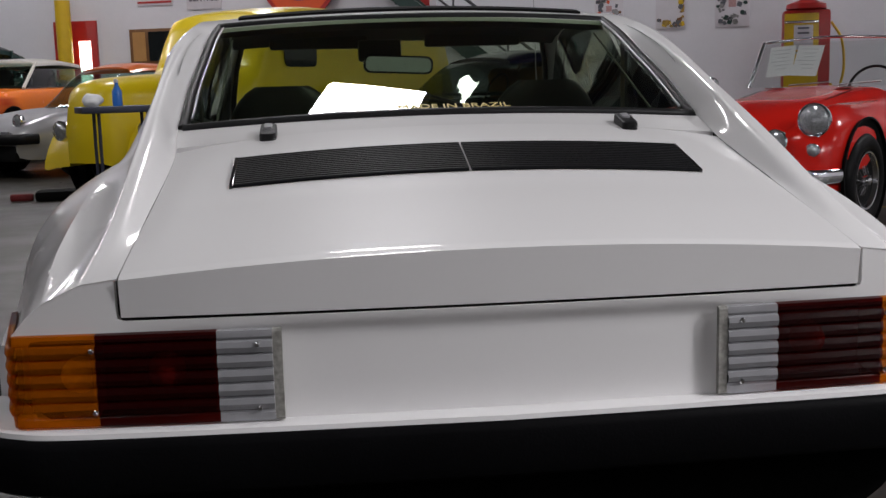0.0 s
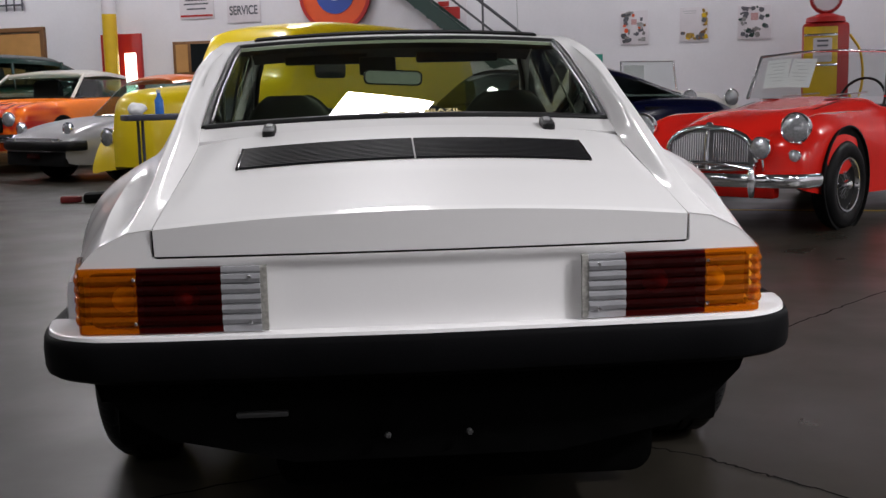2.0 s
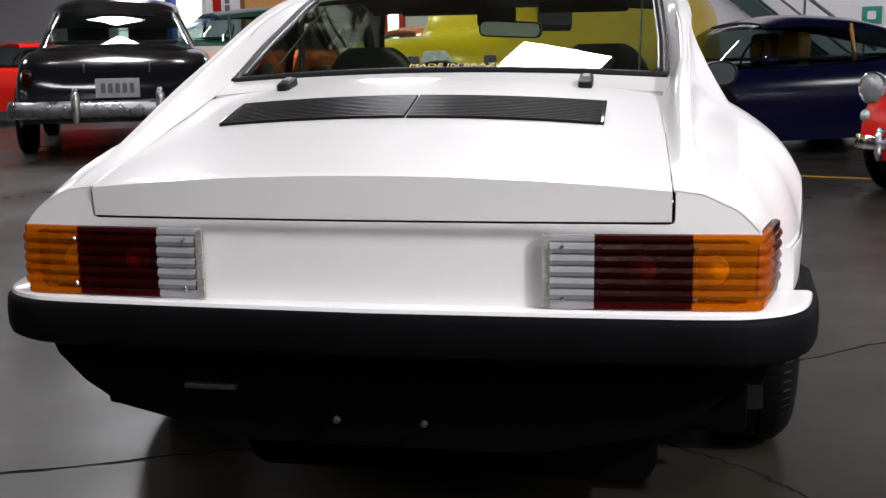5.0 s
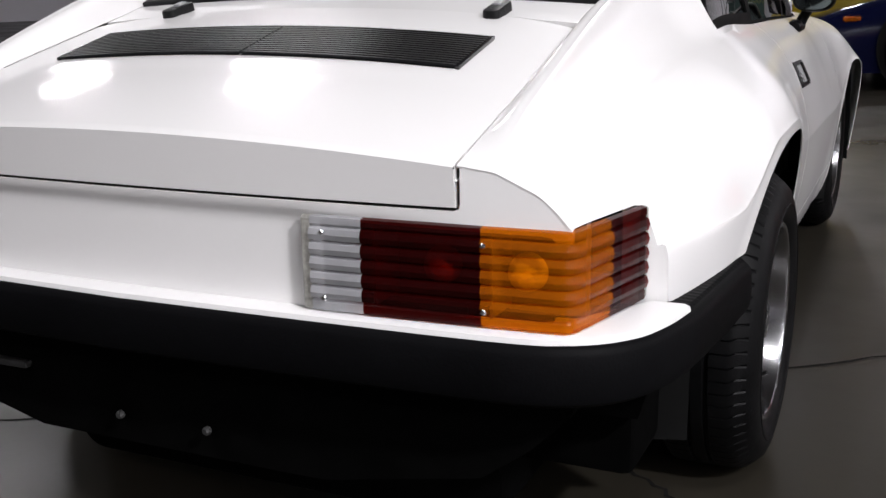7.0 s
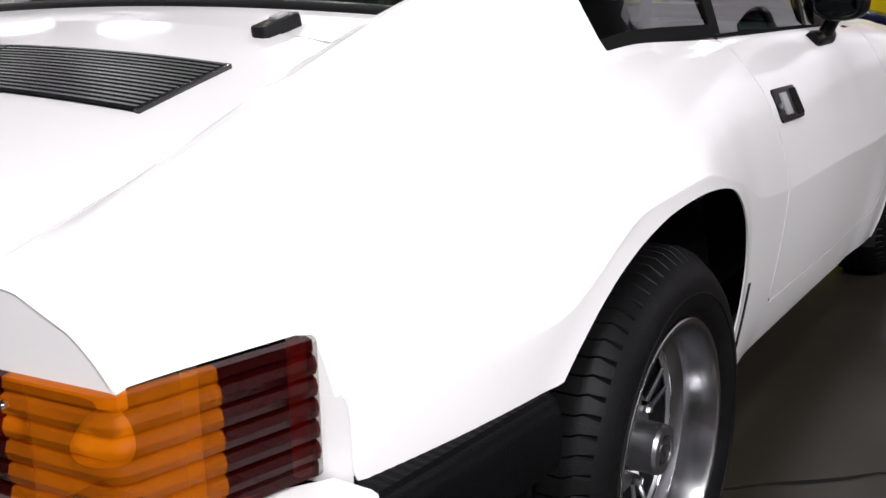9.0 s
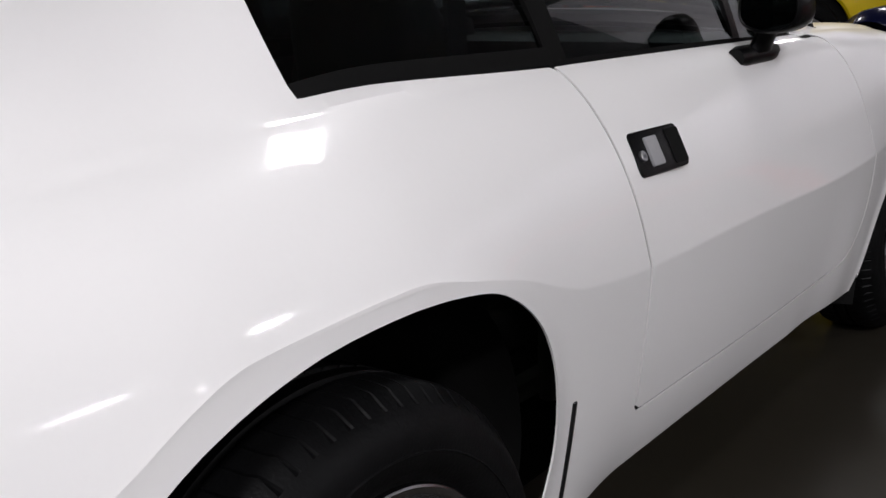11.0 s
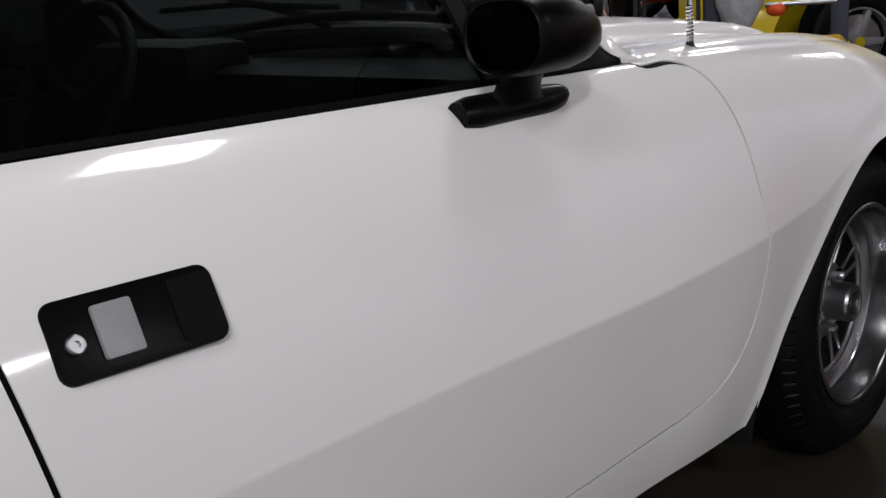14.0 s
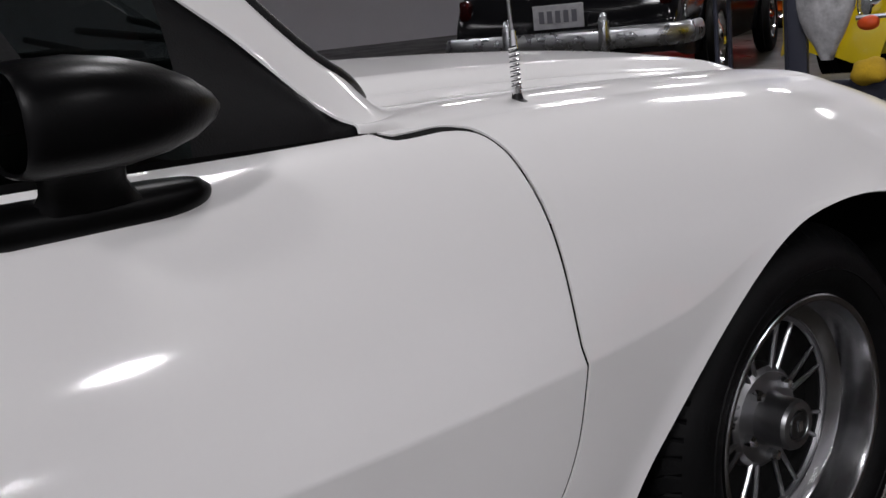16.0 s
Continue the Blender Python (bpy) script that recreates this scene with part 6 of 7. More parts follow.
# yellow pre-war panel truck, nose to hall -x
car = closed_car("vintage_truck", "bright yellow vintage panel truck with chrome wheels", facing(-2.30, 8.12, 325, .965), [
    (-.06, [(0, 1.03), (.10, 1.02), (.17, .95), (.20, .82), (.21, .66), (.21, .46)]),
    (.02, [(0, 1.15), (.15, 1.135), (.24, 1.05), (.27, .88), (.28, .68), (.28, .42)]),
    (.20, [(0, 1.21), (.20, 1.19), (.31, 1.10), (.34, .92), (.35, .70), (.35, .42)]),
    (.60, [(0, 1.24), (.25, 1.22), (.38, 1.12), (.42, .92), (.44, .70), (.44, .42)]),
    (1.2, [(0, 1.27), (.34, 1.25), (.50, 1.14), (.56, .94), (.58, .72), (.58, .42)]),
    (1.55, [(0, 1.34), (.48, 1.32), (.68, 1.22), (.74, .98), (.77, .74), (.75, .40)]),
    (1.85, [(0, 1.86), (.45, 1.84), (.64, 1.72), (.74, 1.20), (.78, .75), (.76, .40)]),
    (3.0, [(0, 1.965), (.46, 1.945), (.67, 1.81), (.76, 1.25), (.80, .75), (.78, .40)]),
    (5.1, [(0, 1.93), (.46, 1.91), (.66, 1.77), (.76, 1.22), (.79, .75), (.77, .42)]),
    (5.6, [(0, 1.72), (.42, 1.70), (.60, 1.60), (.70, 1.12), (.74, .75), (.72, .46)])], None, None,
    M_YELLOW, M_YELLOW, (.82, 4.3), wheel_r=.38, hw=.70, style="star")
for s in (-1, 1):
    bm = bmesh.new()
    add_prism(bm, rounded(.55, .40, .06, cx=2.25, cy=1.50), -.004, .012, Matrix.Translation((s * .735, 0, 0)) @ Matrix(((0, 0, s, 0), (1, 0, 0, 0), (0, 1, 0, 0), (0, 0, 0, 1))) @ Matrix.Rotation(radians(0), 4, "X"))
    part("side_window", bm, M_DARKGLASS, car)
for s in (-1, 1):
    for y0, nm in ((.72, "front_fender"), (4.3, "rear_fender")):
        bm = bmesh.new()
        rows = []
        for a in np.linspace(0, 188, 24):
            rr = .56 if 20 < a < 160 else .56 + .0012 * (20 - a if a <= 20 else a - 160)
            cy, cz = y0 - rr * 1.12 * math.cos(radians(a)), .39 + rr * math.sin(radians(a))
            iy, iz = y0 - (rr - .06) * 1.12 * math.cos(radians(a)), .39 + (rr - .06) * math.sin(radians(a))
            rows.append([bm.verts.new(c) for c in ((s * .34, cy, cz + .03), (s * .54, cy, cz + .01), (s * .68, cy * .94 + y0 * .06, cz * .96), (s * .76, iy, iz), (s * .74, iy, iz - .02))])
        for p, q in zip(rows, rows[1:]):
            for k in range(4):
                bm.faces.new((p[k], p[k + 1], q[k + 1], q[k]))
        part(nm, bm, M_YELLOW, car, "rounded yellow fender", 60)
    round_lamp(car, s * .54, .17, .74, .085)
    box("running_board", (s * .74, 2.5, .36), (.20, 2.2, .05), M_YELLOW, car, .02)

# red compact car far off by the west wall
car = closed_car("compact_car", "bright red compact car with chrome lamps", facing(-11.2, 13.6, -38), [
    (-.02, [(0, .62), (.40, .62), (.62, .62), (.74, .58), (.78, .48), (.76, .30)]),
    (.15, [(0, .86), (.42, .86), (.64, .90), (.76, .82), (.82, .56), (.80, .26)]),
    (1.2, [(0, .96), (.44, .95), (.66, .94), (.78, .86), (.84, .60), (.82, .24)]),
    (3.2, [(0, .96), (.44, .95), (.66, .94), (.78, .86), (.84, .60), (.82, .24)]),
    (3.8, [(0, .84), (.42, .84), (.62, .82), (.74, .74), (.78, .56), (.76, .32)])],
    [(1.15, [(0, .95), (.42, .95), (.62, .94), (.70, .92)]), (1.7, [(0, 1.34), (.40, 1.32), (.56, 1.28), (.72, .94)]),
     (2.9, [(0, 1.34), (.40, 1.32), (.56, 1.28), (.72, .94)]), (3.5, [(0, .96), (.40, .96), (.58, .95), (.68, .92)])],
    [(1.65, [(0, 1.35), (.32, 1.34), (.54, 1.31), (.60, 1.26)]), (2.9, [(0, 1.36), (.32, 1.35), (.54, 1.31), (.60, 1.26)])],
    M_REDP, M_REDP, (.75, 3.1), wheel_r=.31, hw=.835, glass_mat=M_CARGLASS, cabin=(1.4, 3.2, .56, .965))
bent_bar("bumper", [(-.80, .22, .50), (-.72, -.06, .50), (0, -.12, .50), (.72, -.06, .50), (.80, .22, .50)], .03, M_CHROME, car, "chrome bumper", 2.0)
for s in (-1, 1):
    round_lamp(car, s * .58, .04, .76, .09)

# far white roadster
car = thing("open_tourer", "white vintage open roadster with chrome screen frame", "car", m=facing(5.53, 15.2, 19.7, 1.05))
skin("body", [
    (-.02, [(0, .70), (.22, .69), (.34, .62), (.48, .60), (.60, .52), (.62, .34)]),
    (.2, [(0, .92), (.26, .90), (.42, .74), (.58, .82), (.72, .66), (.72, .28)]),
    (1.2, [(0, 1.00), (.34, .97), (.48, .84), (.62, .86), (.74, .64), (.74, .24)]),
    (1.7, [(0, 1.03), (.42, 1.00), (.56, .92), (.66, .84), (.74, .64), (.74, .24)]),
    (1.8, [(0, .75), (.42, .78), (.58, .90), (.66, .84), (.74, .64), (.74, .24)]),
    (2.7, [(0, .85), (.42, .86), (.58, .88), (.66, .82), (.74, .62), (.72, .24)]),
    (3.7, [(0, .60), (.30, .60), (.44, .58), (.52, .56), (.58, .50), (.56, .34)])], M_OFFWHITE, car, n=50)
for s in (-1, 1):
    road_wheel(car, s * .74, .60, .32, .14, "disc")
    road_wheel(car, s * .74, 3.0, .32, .14, "disc")
    round_lamp(car, s * .40, .02, .86, .12)
    tube("screen_post", [(s * .56, 1.68, .98), (s * .53, 1.74, 1.48)], .016, M_CHROME, car)
tube("screen_rail", [(-.53, 1.74, 1.48), (.53, 1.74, 1.48)], .012, M_STEEL, car)
bm = bmesh.new()
bm.faces.new([bm.verts.new(c) for c in ((-.55, 1.68, 1.0), (.55, 1.68, 1.0), (.52, 1.74, 1.47), (-.52, 1.74, 1.47))])
part("screen_glass", bm, M_CLEARGLASS, car)
box("paper_sheet", (-.25, 1.76, 1.27), (.40, .004, .30), M_PAPER, car)


# ==== fittings of the hall ====
M_YPOST = mat("yellow_post", (0.70, 0.45, 0.01), 0.4, vary=0.08)
M_WOODY = mat("varnished_wood", (0.52, 0.27, 0.09), 0.35, vary=0.15, scale=3, fine=40)
M_WOODD = mat("brown_frame", (0.20, 0.09, 0.03), 0.5, vary=0.2)
M_PANEGLOW = glow("glowing_pane", (1.0, 0.98, 0.97), 0.95)
M_DKRED = mat("dark_red_vinyl", (0.16, 0.006, 0.006), 0.55, vary=0.2)
M_REDF = mat("red_enamel", (0.42, 0.010, 0.008), 0.4)
M_DKG = mat("dark_green_steel", (0.012, 0.04, 0.033), 0.45, vary=0.15)
M_GREYST = mat("grey_steel", (0.10, 0.10, 0.11), 0.4, 0.5)
M_TEAL = mat("teal_print", (0.02, 0.24, 0.18), 0.6)
M_BLUEP = mat("blue_print", (0.03, 0.07, 0.34), 0.5)
M_ORNG = mat("orange_print", (0.75, 0.09, 0.015), 0.5)
M_POSTERG = mat("poster_grey", (0.30, 0.29, 0.29), 0.6, vary=0.7, scale=9, fine=30)
M_POSTERY = mat("poster_yellow", (0.46, 0.28, 0.05), 0.6, vary=0.5, scale=7, fine=24)
M_SIGNP = mat("sign_white", (0.70, 0.66, 0.70), 0.5)
M_PINKP = mat("pink_print", (0.62, 0.36, 0.36), 0.7, vary=0.3, scale=30)
M_DAY = glow("bright_doorway", (1.0, 0.97, 0.93), 5.0)
M_WARM = glow("lit_room", (1.0, 0.62, 0.25), 0.9)
M_PLASTIC = mat("plastic_bag", (0.60, 0.60, 0.62), 0.3, vary=0.35, scale=16, fine=60, bump=0.9, bump_scale=40)
M_STAND = mat("stand_steel", (0.035, 0.038, 0.06), 0.45, 0.3)
M_CLOTH = mat("yellow_cloth", (0.60, 0.38, 0.02), 0.9, vary=0.2, bump=0.8, bump_scale=60)
M_BLUEB = mat("blue_bottle", (0.03, 0.16, 0.55), 0.3)


def on_wall(name, label, category, hx, z, w, h, material, depth=0.03, kind="", bevel=0.004):
    """A flat thing on the far wall, centred at hall x and z."""
    ob = thing(name, label, category, m=HALL @ Matrix.Translation((hx, YW, z)), kind=kind)
    box("board", (0, -depth / 2, 0), (w, depth, h), material, ob, bevel)
    return ob


def bars(ob, rows, w, material, y=-0.036):
    for x, z, ww, hh in rows:
        box("printed_bar", (x, y, z), (ww, .006, hh), material, ob)


def collage(ob, w, h, seed, inks, clear):
    """Small printed patches round a clear middle, each its own shape on the sheet."""
    rnd = random.Random(seed)
    n = 0
    while n < 34:
        x, z = rnd.uniform(-.44, .44) * w, rnd.uniform(-.44, .44) * h
        ww, hh = rnd.uniform(.06, .20) * w, rnd.uniform(.05, .16) * h
        if abs(x) + ww / 2 > w * .48 or abs(z) + hh / 2 > h * .48 or (abs(x - clear[0]) < clear[2] and abs(z - clear[1]) < clear[3]):
            continue
        bm = bmesh.new()
        turn = Matrix.Translation((x, -.0315 - .0004 * n, z)) @ Matrix.Rotation(radians(90), 4, "X") @ Matrix.Rotation(radians(rnd.uniform(-25, 25)), 4, "Z")
        add_prism(bm, rounded(ww, hh, min(ww, hh) * rnd.uniform(.15, .48), 3), 0, .002, turn)
        part("printed_patch", bm, rnd.choice(inks), ob, smooth=0)
        n += 1


# posters of engines, plain shapes only
p = on_wall("poster", "grey framed poster with dark machine shapes", "poster", -1.33, 2.225, .52, .62, M_SIGNP)
collage(p, .52, .62, 4, (M_INK, M_INK, M_POSTERG, M_POSTERG, M_WOODD, M_GREYST, M_ORNG), (0, .08, .09, .13))
bars(p, [(0, .10, .10, .10)], 0, M_PINKP, -.0316)
p = on_wall("poster", "pale poster with yellow shapes", "poster", -.23, 2.24, .52, .62, M_SIGNP)
collage(p, .52, .62, 7, (M_POSTERY, M_POSTERY, M_YPOST, M_WOODD, M_INK), (-.10, .06, .24, .22))
bars(p, [(-.08, .24, .24, .012), (-.08, .20, .20, .008)], 0, M_FAINT, -.0316)
p = on_wall("poster", "grey poster with dark round shapes", "poster", .845, 2.235, .59, .61, M_SIGNP)
collage(p, .59, .61, 11, (M_INK, M_INK, M_INK, M_POSTERG, M_DKG, M_GREYST), (0, .08, .11, .15))
bars(p, [(0, .10, .13, .13)], 0, M_PINKP, -.0316)
p = on_wall("poster", "poster with a red and white print", "poster", -4.92, 2.66, .72, .60, M_SIGNP)
bars(p, [(0, -.02, .46, .24), (-.1, .16, .22, .10)], 0, M_REDF)
bars(p, [(.0, -.24, .5, .05)], 0, M_INK)
p = on_wall("notice", "small teal notice on the wall", "notice", -2.085, 1.60, .33, .30, M_TEAL)
bars(p, [(0, 0, .14, .14)], 0, M_SIGNP)
p = on_wall("poster", "small red and dark framed pictures", "poster", -16.9, 2.33, .62, .42, M_SIGNP)
bars(p, [(-.14, 0, .26, .34)], 0, M_REDF)
bars(p, [(.18, .08, .14, .16), (.18, -.1, .14, .14)], 0, M_INK)
# upper signs
s1 = on_wall("sign", "pale sign board with a red stripe and dark lettering bars", "sign", -10.37, 3.02, .78, .52, M_SIGNP)
bars(s1, [(0, -.20, .74, .04)], 0, M_REDF)
bars(s1, [(0, .12, .5, .03), (0, .04, .56, .03), (0, -.06, .44, .03)], 0, M_INK)
s2 = on_wall("sign", "pale metal sign that reads SERVICE", "sign", -9.30, 2.90, .74, .52, M_SIGNP)
txt = bpy.data.curves.new("sign_letters", "FONT")
txt.body, txt.size, txt.align_x, txt.align_y, txt.offset = "SERVICE", .165, "CENTER", "CENTER", .004
txt.materials.append(M_INK)
lt = new("sign_letters", txt)
lt.parent = s2
lt.matrix_basis = Matrix.Translation((0, -.034, -.02)) @ Matrix.Rotation(radians(90), 4, "X") @ Matrix.Diagonal((1.06, 1.55, 1, 1))
box("sign_frame", (0, -.033, .235), (.74, .008, .02), M_INK, s2)
# round enamel sign, orange ring and blue centre
rs = thing("round_sign", "large round orange and blue enamel sign", "sign", m=HALL @ Matrix.Translation((-7.25, YW - .08, 3.12)))
for nm, r1, m_, d in (("outer_disc", .72, M_ORNG, .03), ("centre_disc", .40, M_BLUEP, .045), ("inner_mark", .14, M_SIGNP, .055)):
    bm = bmesh.new()
    add_lathe(bm, [(0, 0), (r1, 0), (r1, d), (0, d)], 48, Matrix.Rotation(radians(90), 4, "X"))
    part(nm, bm, m_, rs)
bm = bmesh.new()
add_lathe(bm, [(.69, 0), (.76, 0), (.76, .07), (.69, .07)], 48, Matrix.Rotation(radians(90), 4, "X"))
part("rim", bm, M_REDF, rs)
# wide varnished hatch, red-framed window, dark picture window
hatch = thing("door_1", "varnished wooden door panel in a brown frame", "door", m=HALL @ Matrix.Translation((-15.16, YW, 0)), kind="structure")
box("door_leaf", (0, -.02, 1.31), (2.05, .06, 2.62), M_WOODY, hatch, .004)
for x in (-1.06, 1.06):
    box("door_frame", (x, -.04, 1.345), (.10, .10, 2.69), M_WOODD, hatch, .006)
box("door_head", (0, -.04, 2.69), (2.22, .10, .10), M_WOODD, hatch, .006)
wn = thing("window_1", "red-framed doorway glowing with daylight", "window", m=HALL @ Matrix.Translation((-12.18, YW, 0)), kind="structure")
box("window_frame", (0, -.03, 1.25), (.96, .08, 2.52), M_REDF, wn, .006)
box("pane", (.22, -.08, 1.55), (.26, .012, 1.1), M_DAY, wn)
box("pane", (-.24, -.08, 1.55), (.20, .012, 1.1), M_WARM, wn)
wn = thing("window_2", "brown-framed dark inner window", "window", m=HALL @ Matrix.Translation((-10.48, YW, 1.95)), kind="structure")
box("window_frame", (0, -.03, 0), (.95, .07, .70), M_WOODD, wn, .006)
box("pane", (.18, -.075, 0), (.46, .012, .58), M_DARKGLASS, wn)
box("pane", (-.26, -.075, 0), (.28, .012, .58), M_WOODY, wn)
# hanging bicycle-like rack on the wall
rk = thing("wall_rack", "dark wrought rack hanging on the wall", "rack", m=HALL @ Matrix.Translation((-15.05, YW - .06, 3.28)))
for i in range(6):
    tube("rack_bar", [(-.5 + .2 * i, 0, -.18), (-.5 + .2 * i, 0, .5)], .018, M_INK, rk)
tube("rack_rail", [(-.55, -.03, -.05), (.55, -.03, -.05)], .02, M_INK, rk)
tube("rack_rail", [(-.55, -.03, .25), (.55, -.03, .25)], .02, M_INK, rk)
# yellow post
po = thing("bollard_post", "tall yellow steel post with white upper part", "post", m=HALL @ Matrix.Translation((-12.20, YW - .42, 0)))
bm = bmesh.new()
add_lathe(bm, [(.15, 0), (.15, 2.90)], 24)
part("post", bm, M_YPOST, po)
bm = bmesh.new()
add_lathe(bm, [(.145, 2.90), (.145, CEIL)], 24)
part("post_top", bm, M_SIGNP, po)
# white roller door; its panes are given a glow to brighten that area
wn = thing("door_2", "white roller door with pale panes given a glow", "door", m=HALL @ Matrix.Translation((-18.95, YW, 0)), kind="structure")
box("door_frame", (0, -.03, 1.80), (3.0, .06, 3.60), M_SIGNP, wn, .006)
for i in range(4):
    box("pane", (0, -.066, .62 + .78 * i), (2.86, .012, .74), M_PANEGLOW, wn)
# blue columns far left
for hx in (-19.2, -18.2):
    c = thing("column", "dark blue painted steel column", "column", "columns by the far wall", m=HALL @ Matrix.Translation((hx, YW - .4, 0)))
    box("shaft", (0, 0, CEIL / 2), (.20, .20, CEIL - .01), M_BLUEP, c, .01)
# stair: dark green stringer and grey rail that climb to the left
st = thing("stair", "dark green steel stair with grey handrail", "stair", m=HALL @ Matrix.Translation((0, YW - .6, 0)))


def sloped(name, x0, z0, x1, z1, h, d, material, y=0.0):
    bm = bmesh.new()
    add_prism(bm, [(x0, z0), (x0, z0 + h), (x1, z1 + h), (x1, z1)], -d / 2, d / 2, Matrix.Translation((0, y, 0)) @ Matrix.Rotation(radians(90), 4, "X"))
    return part(name, bm, material, st)


sloped("stringer", -2.0, 0.0, -6.9, 3.9, .34, .08, M_DKG)
sloped("stringer", -2.0, 0.0, -6.9, 3.9, .34, .08, M_DKG, .50)
for i in range(20):
    box("tread", (-2.15 - .245 * i, .25, .20 + .195 * i), (.26, .46, .04), M_DKG, st)
tube("handrail", [(-1.9, -.02, 1.0), (-6.6, -.02, 4.74)], .03, M_GREYST, st)
tube("mid_rail", [(-1.9, -.02, .62), (-6.6, -.02, 4.36)], .022, M_GREYST, st)
for i in range(5):
    x = -2.1 - 1.0 * i
    z = .08 + .796 * (-2.0 - x)
    tube("baluster", [(x, -.02, z + .2), (x, -.02, z + 1.08)], .022, M_GREYST, st)
# petrol pump
pp = thing("petrol_pump", "red and yellow antique petrol pump with a round globe", "petrol pump", m=HALL @ Matrix.Translation((2.0, YW - 1.15, 0)))
box("cabinet", (0, 0, 1.05), (.74, .50, 2.10), M_REDF, pp, .06)
box("front_panel", (-.09, -.262, 1.42), (.54, .03, 1.24), M_YPOST, pp, .02)
for z in (1.90, 1.40):
    box("chrome_band", (-.09, -.275, z), (.54, .03, .045), M_CHROME, pp, .008)
box("dial_window", (-.06, -.283, 1.65), (.30, .02, .40), M_SIGNP, pp, .02)
for z in (1.80, 1.72, 1.62):
    box("dial_bar", (-.06, -.296, z), (.18, .008, .03), M_INK, pp)
bm = bmesh.new()
add_lathe(bm, [(.20, 2.08), (.33, 2.12), (.31, 2.20), (.12, 2.26), (0, 2.26)], 28)
part("cap", bm, M_REDF, pp)
bm = bmesh.new()
add_lathe(bm, [(0, -.09), (.22, -.08), (.26, 0), (.22, .08), (0, .09)], 32, Matrix.Translation((0, 0, 2.52)) @ Matrix.Rotation(radians(90), 4, "X"))
globe = part("globe", bm, M_SIGNP, pp, "white round globe with a red ring", 60)
bm = bmesh.new()
add_lathe(bm, [(.21, .084), (.25, .06), (.27, 0), (.25, -.06), (.21, -.084)], 32, Matrix.Translation((0, 0, 2.52)) @ Matrix.Rotation(radians(90), 4, "X"))
part("globe_ring", bm, M_REDF, globe, smooth=60)
tube("hose", round_path([(.39, -.05, 1.9), (.56, -.08, 1.6), (.60, -.08, 1.1), (.48, -.06, .7), (.40, -.05, .9)], 5), .022, M_YPOST, pp)

# work stand with hanging bag, rags and bottle beside the yellow truck
ws = thing("work_stand", "dark blue steel work stand with crossbars", "stand", m=Matrix.Translation((-1.06, 6.72, 0)) @ Matrix.Rotation(radians(25), 4, "Z"))
for x in (-.32, .32):
    box("upright", (x, 0, .51), (.085, .085, 1.02), M_STAND, ws, .006)
    box("foot", (x, 0, .04), (.10, .70, .08), M_STAND, ws, .01)
box("crossbar", (0, 0, .38), (.64, .07, .09), M_STAND, ws, .006)
box("tray", (0, .12, .42), (.72, .32, .03), M_STAND, ws, .006)
tube("draw_bar", [(-.05, -.12, .72), (.30, -.12, .725)], .011, M_STEEL, ws)
bm = bmesh.new()
rows = []
for t in np.linspace(0, 1, 10):
    r = .03 + .115 * math.sin(math.pi * min(1, .12 + t * .95)) ** .7
    rows.append([bm.verts.new((r * math.cos(a) * (1 + .10 * math.sin(3 * a + 5 * t)), .62 * r * math.sin(a) * (1 + .12 * math.cos(4 * a + 3 * t)), -.52 * t)) for a in np.linspace(0, 2 * math.pi, 25)[:-1]])
for p, q in zip(rows, rows[1:]):
    for k in range(24):
        bm.faces.new((p[k], p[(k + 1) % 24], q[(k + 1) % 24], q[k]))
bm.faces.new(rows[-1])
bm.faces.new(rows[0])
bag = thing("plastic_bag", "crumpled clear plastic bag hanging on the stand", "bag", m=Matrix.Translation((-1.16, 6.52, 1.06)))
part("bag", bm, M_PLASTIC, bag, smooth=70)


def rag(x, y, z, r, material, label, seed):
    rnd = random.Random(seed)
    bm = bmesh.new()
    bmesh.ops.create_icosphere(bm, subdivisions=3, radius=r)
    for v in bm.verts:
        n = noise.noise(v.co * 14 + Vector((seed, 0, 0)))
        v.co *= 1 + .35 * n
        v.co.z *= .75
    ob = thing("rag", label, "cloth", m=Matrix.Translation((x, y, z)))
    part("cloth", bm, material, ob, smooth=70)


rag(-1.00, 6.62, .475, .085, M_CLOTH, "crumpled yellow cloth on the stand tray", 3)
rag(-.80, 6.80, .475, .10, M_CLOTH, "bunched yellow cloth on the stand tray", 5)
rag(-1.01, 6.62, .70, .050, M_ORNG, "bright orange cloth hanging on the stand", 8)
rag(-1.60, 6.70, .06, .08, M_CLOTH, "yellow rag on the floor by the stand", 9)
mat_ob = thing("rubber_mat", "black rubber creeper pad with a red end on the floor", "mat", m=Matrix.Translation((-2.95, 9.55, .05)) @ Matrix.Rotation(radians(8), 4, "Z"))
box("pad", (0, 0, 0), (.40, .30, .10), M_MATTB, mat_ob, .04)
box("red_end", (-.33, -.02, -.01), (.22, .09, .07), M_DKRED, mat_ob, .02, "faded red padded end")
# tool cart with bottles beside the truck's nose
tc = thing("tool_cart", "dark tool cart with a flat top", "cart", m=Matrix.Translation((-1.80, 6.9, 0)) @ Matrix.Rotation(radians(20), 4, "Z"))
box("cart_top", (0, 0, .92), (.62, .40, .05), M_STAND, tc, .01)
for x in (-.18, .18):
    for y in (-.12, .12):
        tube("leg", [(x, y, .02), (x, y, .90)], .013, M_STAND, tc)
box("shelf", (0, 0, .12), (.46, .30, .03), M_STAND, tc, .006)
bt = thing("spray_bottle", "blue plastic spray bottle standing on a cart", "bottle", m=Matrix.Translation((-1.82, 6.92, .945)) @ Matrix.Scale(.80, 4))
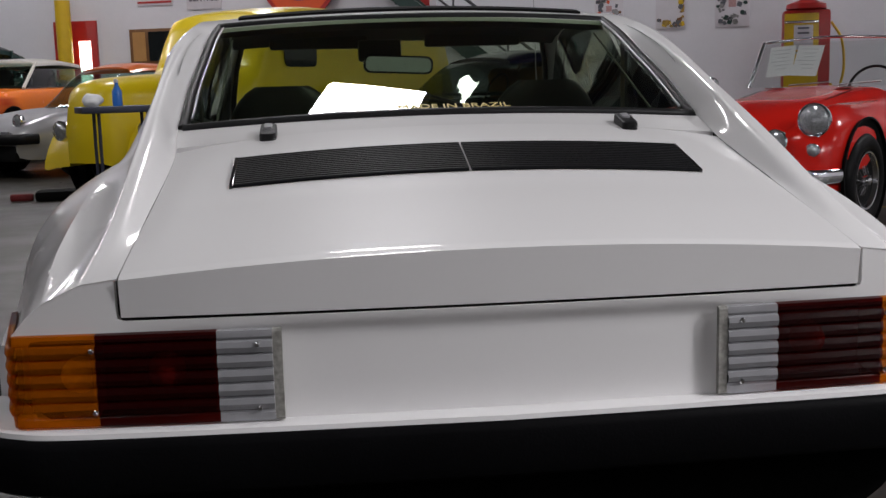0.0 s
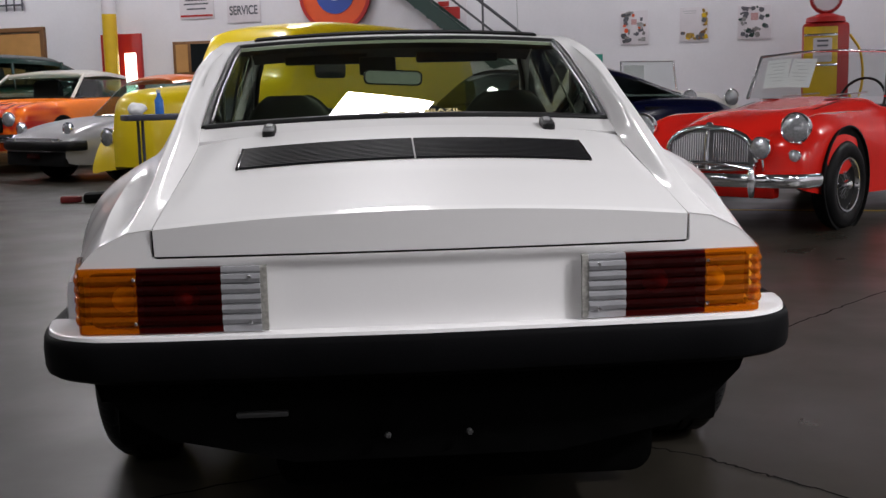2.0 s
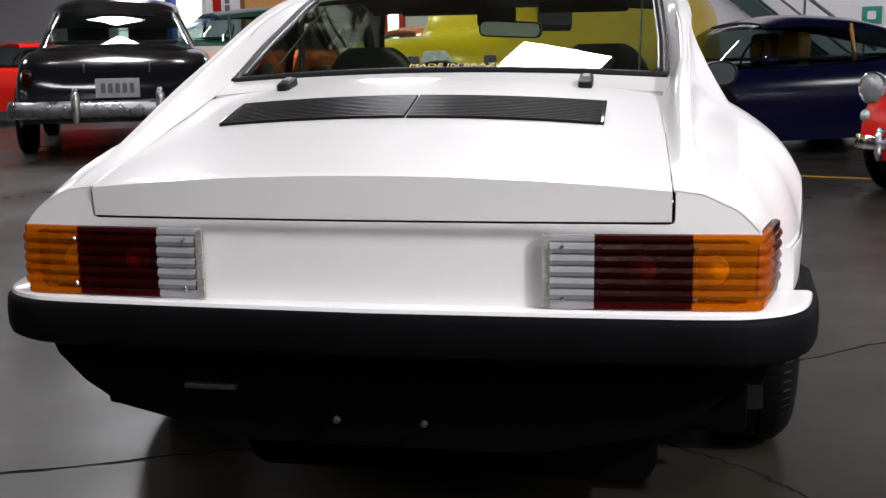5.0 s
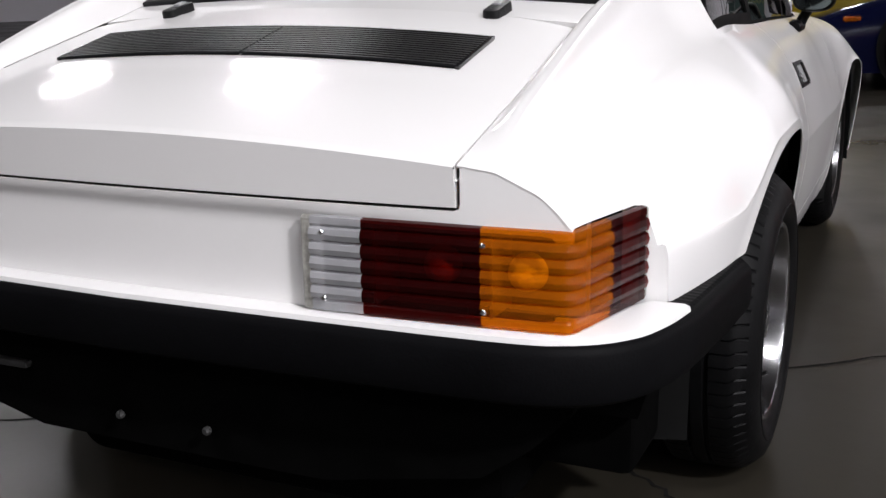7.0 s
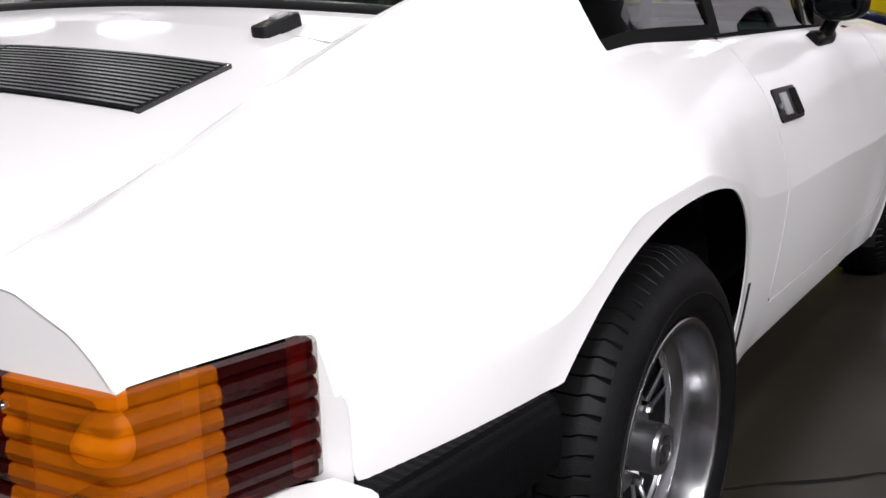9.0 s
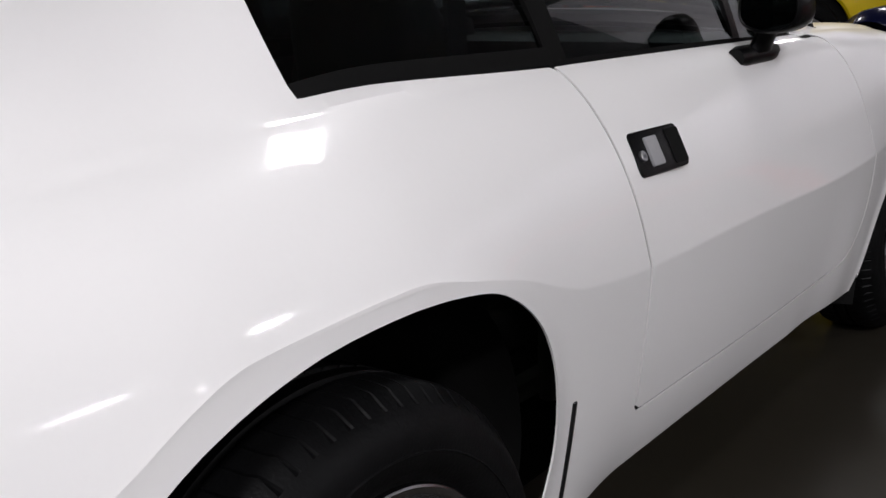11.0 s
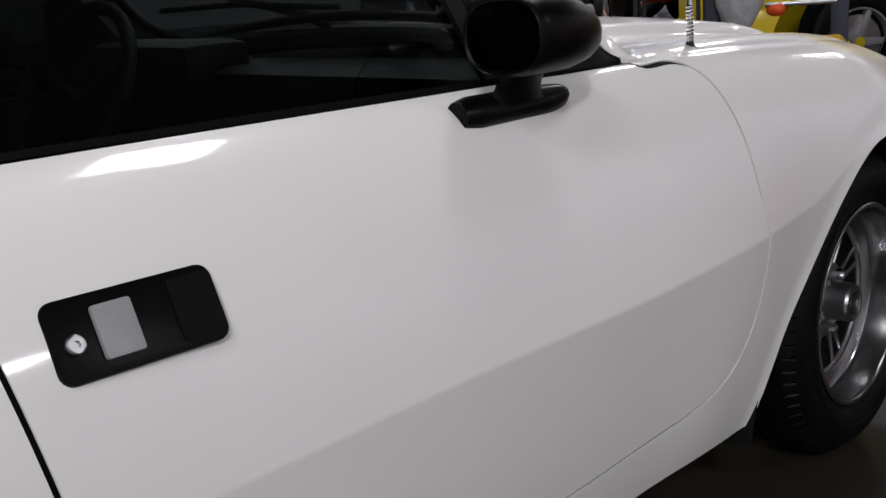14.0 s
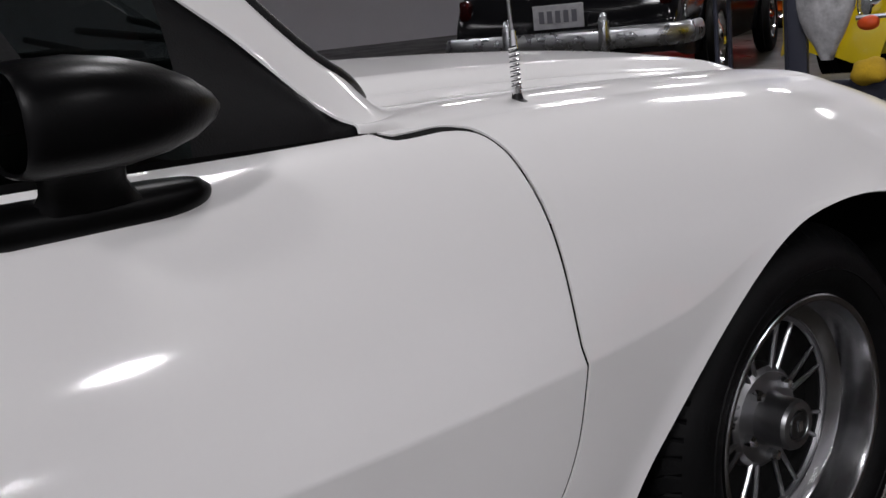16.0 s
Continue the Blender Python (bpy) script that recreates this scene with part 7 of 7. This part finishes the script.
bm = bmesh.new()
add_lathe(bm, [(0, 0), (.045, 0), (.047, .02), (.045, .14), (.02, .19), (.016, .22), (0, .22)], 20)
part("bottle", bm, M_BLUEB, bt, smooth=40)
box("spray_head", (0, -.02, .235), (.03, .08, .035), M_SIGNP, bt, .008)
rag(-1.99, 6.84, .985, .075, M_PAPER, "white paper towel bunched on a cart", 12)

# cracks in the concrete and a faded yellow floor line
M_CRACK = mat("floor_joint", (0.010, 0.0095, 0.009), 0.95, spec=0.1)


def crack(pts, seed, width=0.010):
    rnd = random.Random(seed)
    bm = bmesh.new()
    line = []
    for (x0, y0), (x1, y1) in zip(pts, pts[1:]):
        for k in range(24):
            t = k / 24
            line.append((x0 + (x1 - x0) * t + rnd.uniform(-.008, .008), y0 + (y1 - y0) * t + rnd.uniform(-.008, .008)))
    rows = []
    for i, (x, y) in enumerate(line):
        a, b = line[max(i - 1, 0)], line[min(i + 1, len(line) - 1)]
        d = Vector((b[0] - a[0], b[1] - a[1], 0)).normalized()
        w = width * rnd.uniform(.6, 1.3) / 2
        rows.append([bm.verts.new((x - d.y * w, y + d.x * w, .0015)), bm.verts.new((x + d.y * w, y - d.x * w, .0015))])
    for p, q in zip(rows, rows[1:]):
        bm.faces.new((p[0], p[1], q[1], q[0]))
    ob = part("floor_crack", bm, M_CRACK, None, smooth=0)
    tagged(ob, "dark saw joint in the concrete floor", "floor joint", kind="structure")


crack([(.30, 1.02), (.80, .60), (1.03, .29), (1.6, -.45)], 1)
crack([(.3, .98), (1.43, 1.98), (2.12, 2.60), (3.6, 3.9)], 2)
crack([(-3.5, -.2), (-1.3, .2), (.2, .9)], 3)
slab("floor_line", (-1.0, 7.4, .0), (4.5, 7.46, .002), M_YPOST, label="worn yellow line painted on the floor", category="floor line")

# glossy navy fender panel that leans by the stand
fp = thing("fender_panel", "glossy dark navy car fender set down on the floor", "car fender", m=Matrix.Translation((-.46, 7.55, 0)) @ Matrix.Rotation(radians(-30), 4, "Z"))
bm = bmesh.new()
rows = []
for a in np.linspace(0, 180, 20):
    rows.append([bm.verts.new((-.50 * math.cos(radians(a)) * k, .12 + .26 * w, .72 * math.sin(radians(a)) ** .8 * (k if a not in (0, 180) else 1))) for w, k in ((-1, .86), (-.8, .97), (-.3, 1.0), (.3, 1.0), (1, .96))])
for p, q in zip(rows, rows[1:]):
    for k in range(4):
        bm.faces.new((p[k], p[k + 1], q[k + 1], q[k]))
part("fender_skin", bm, M_NAVY, fp, smooth=60)
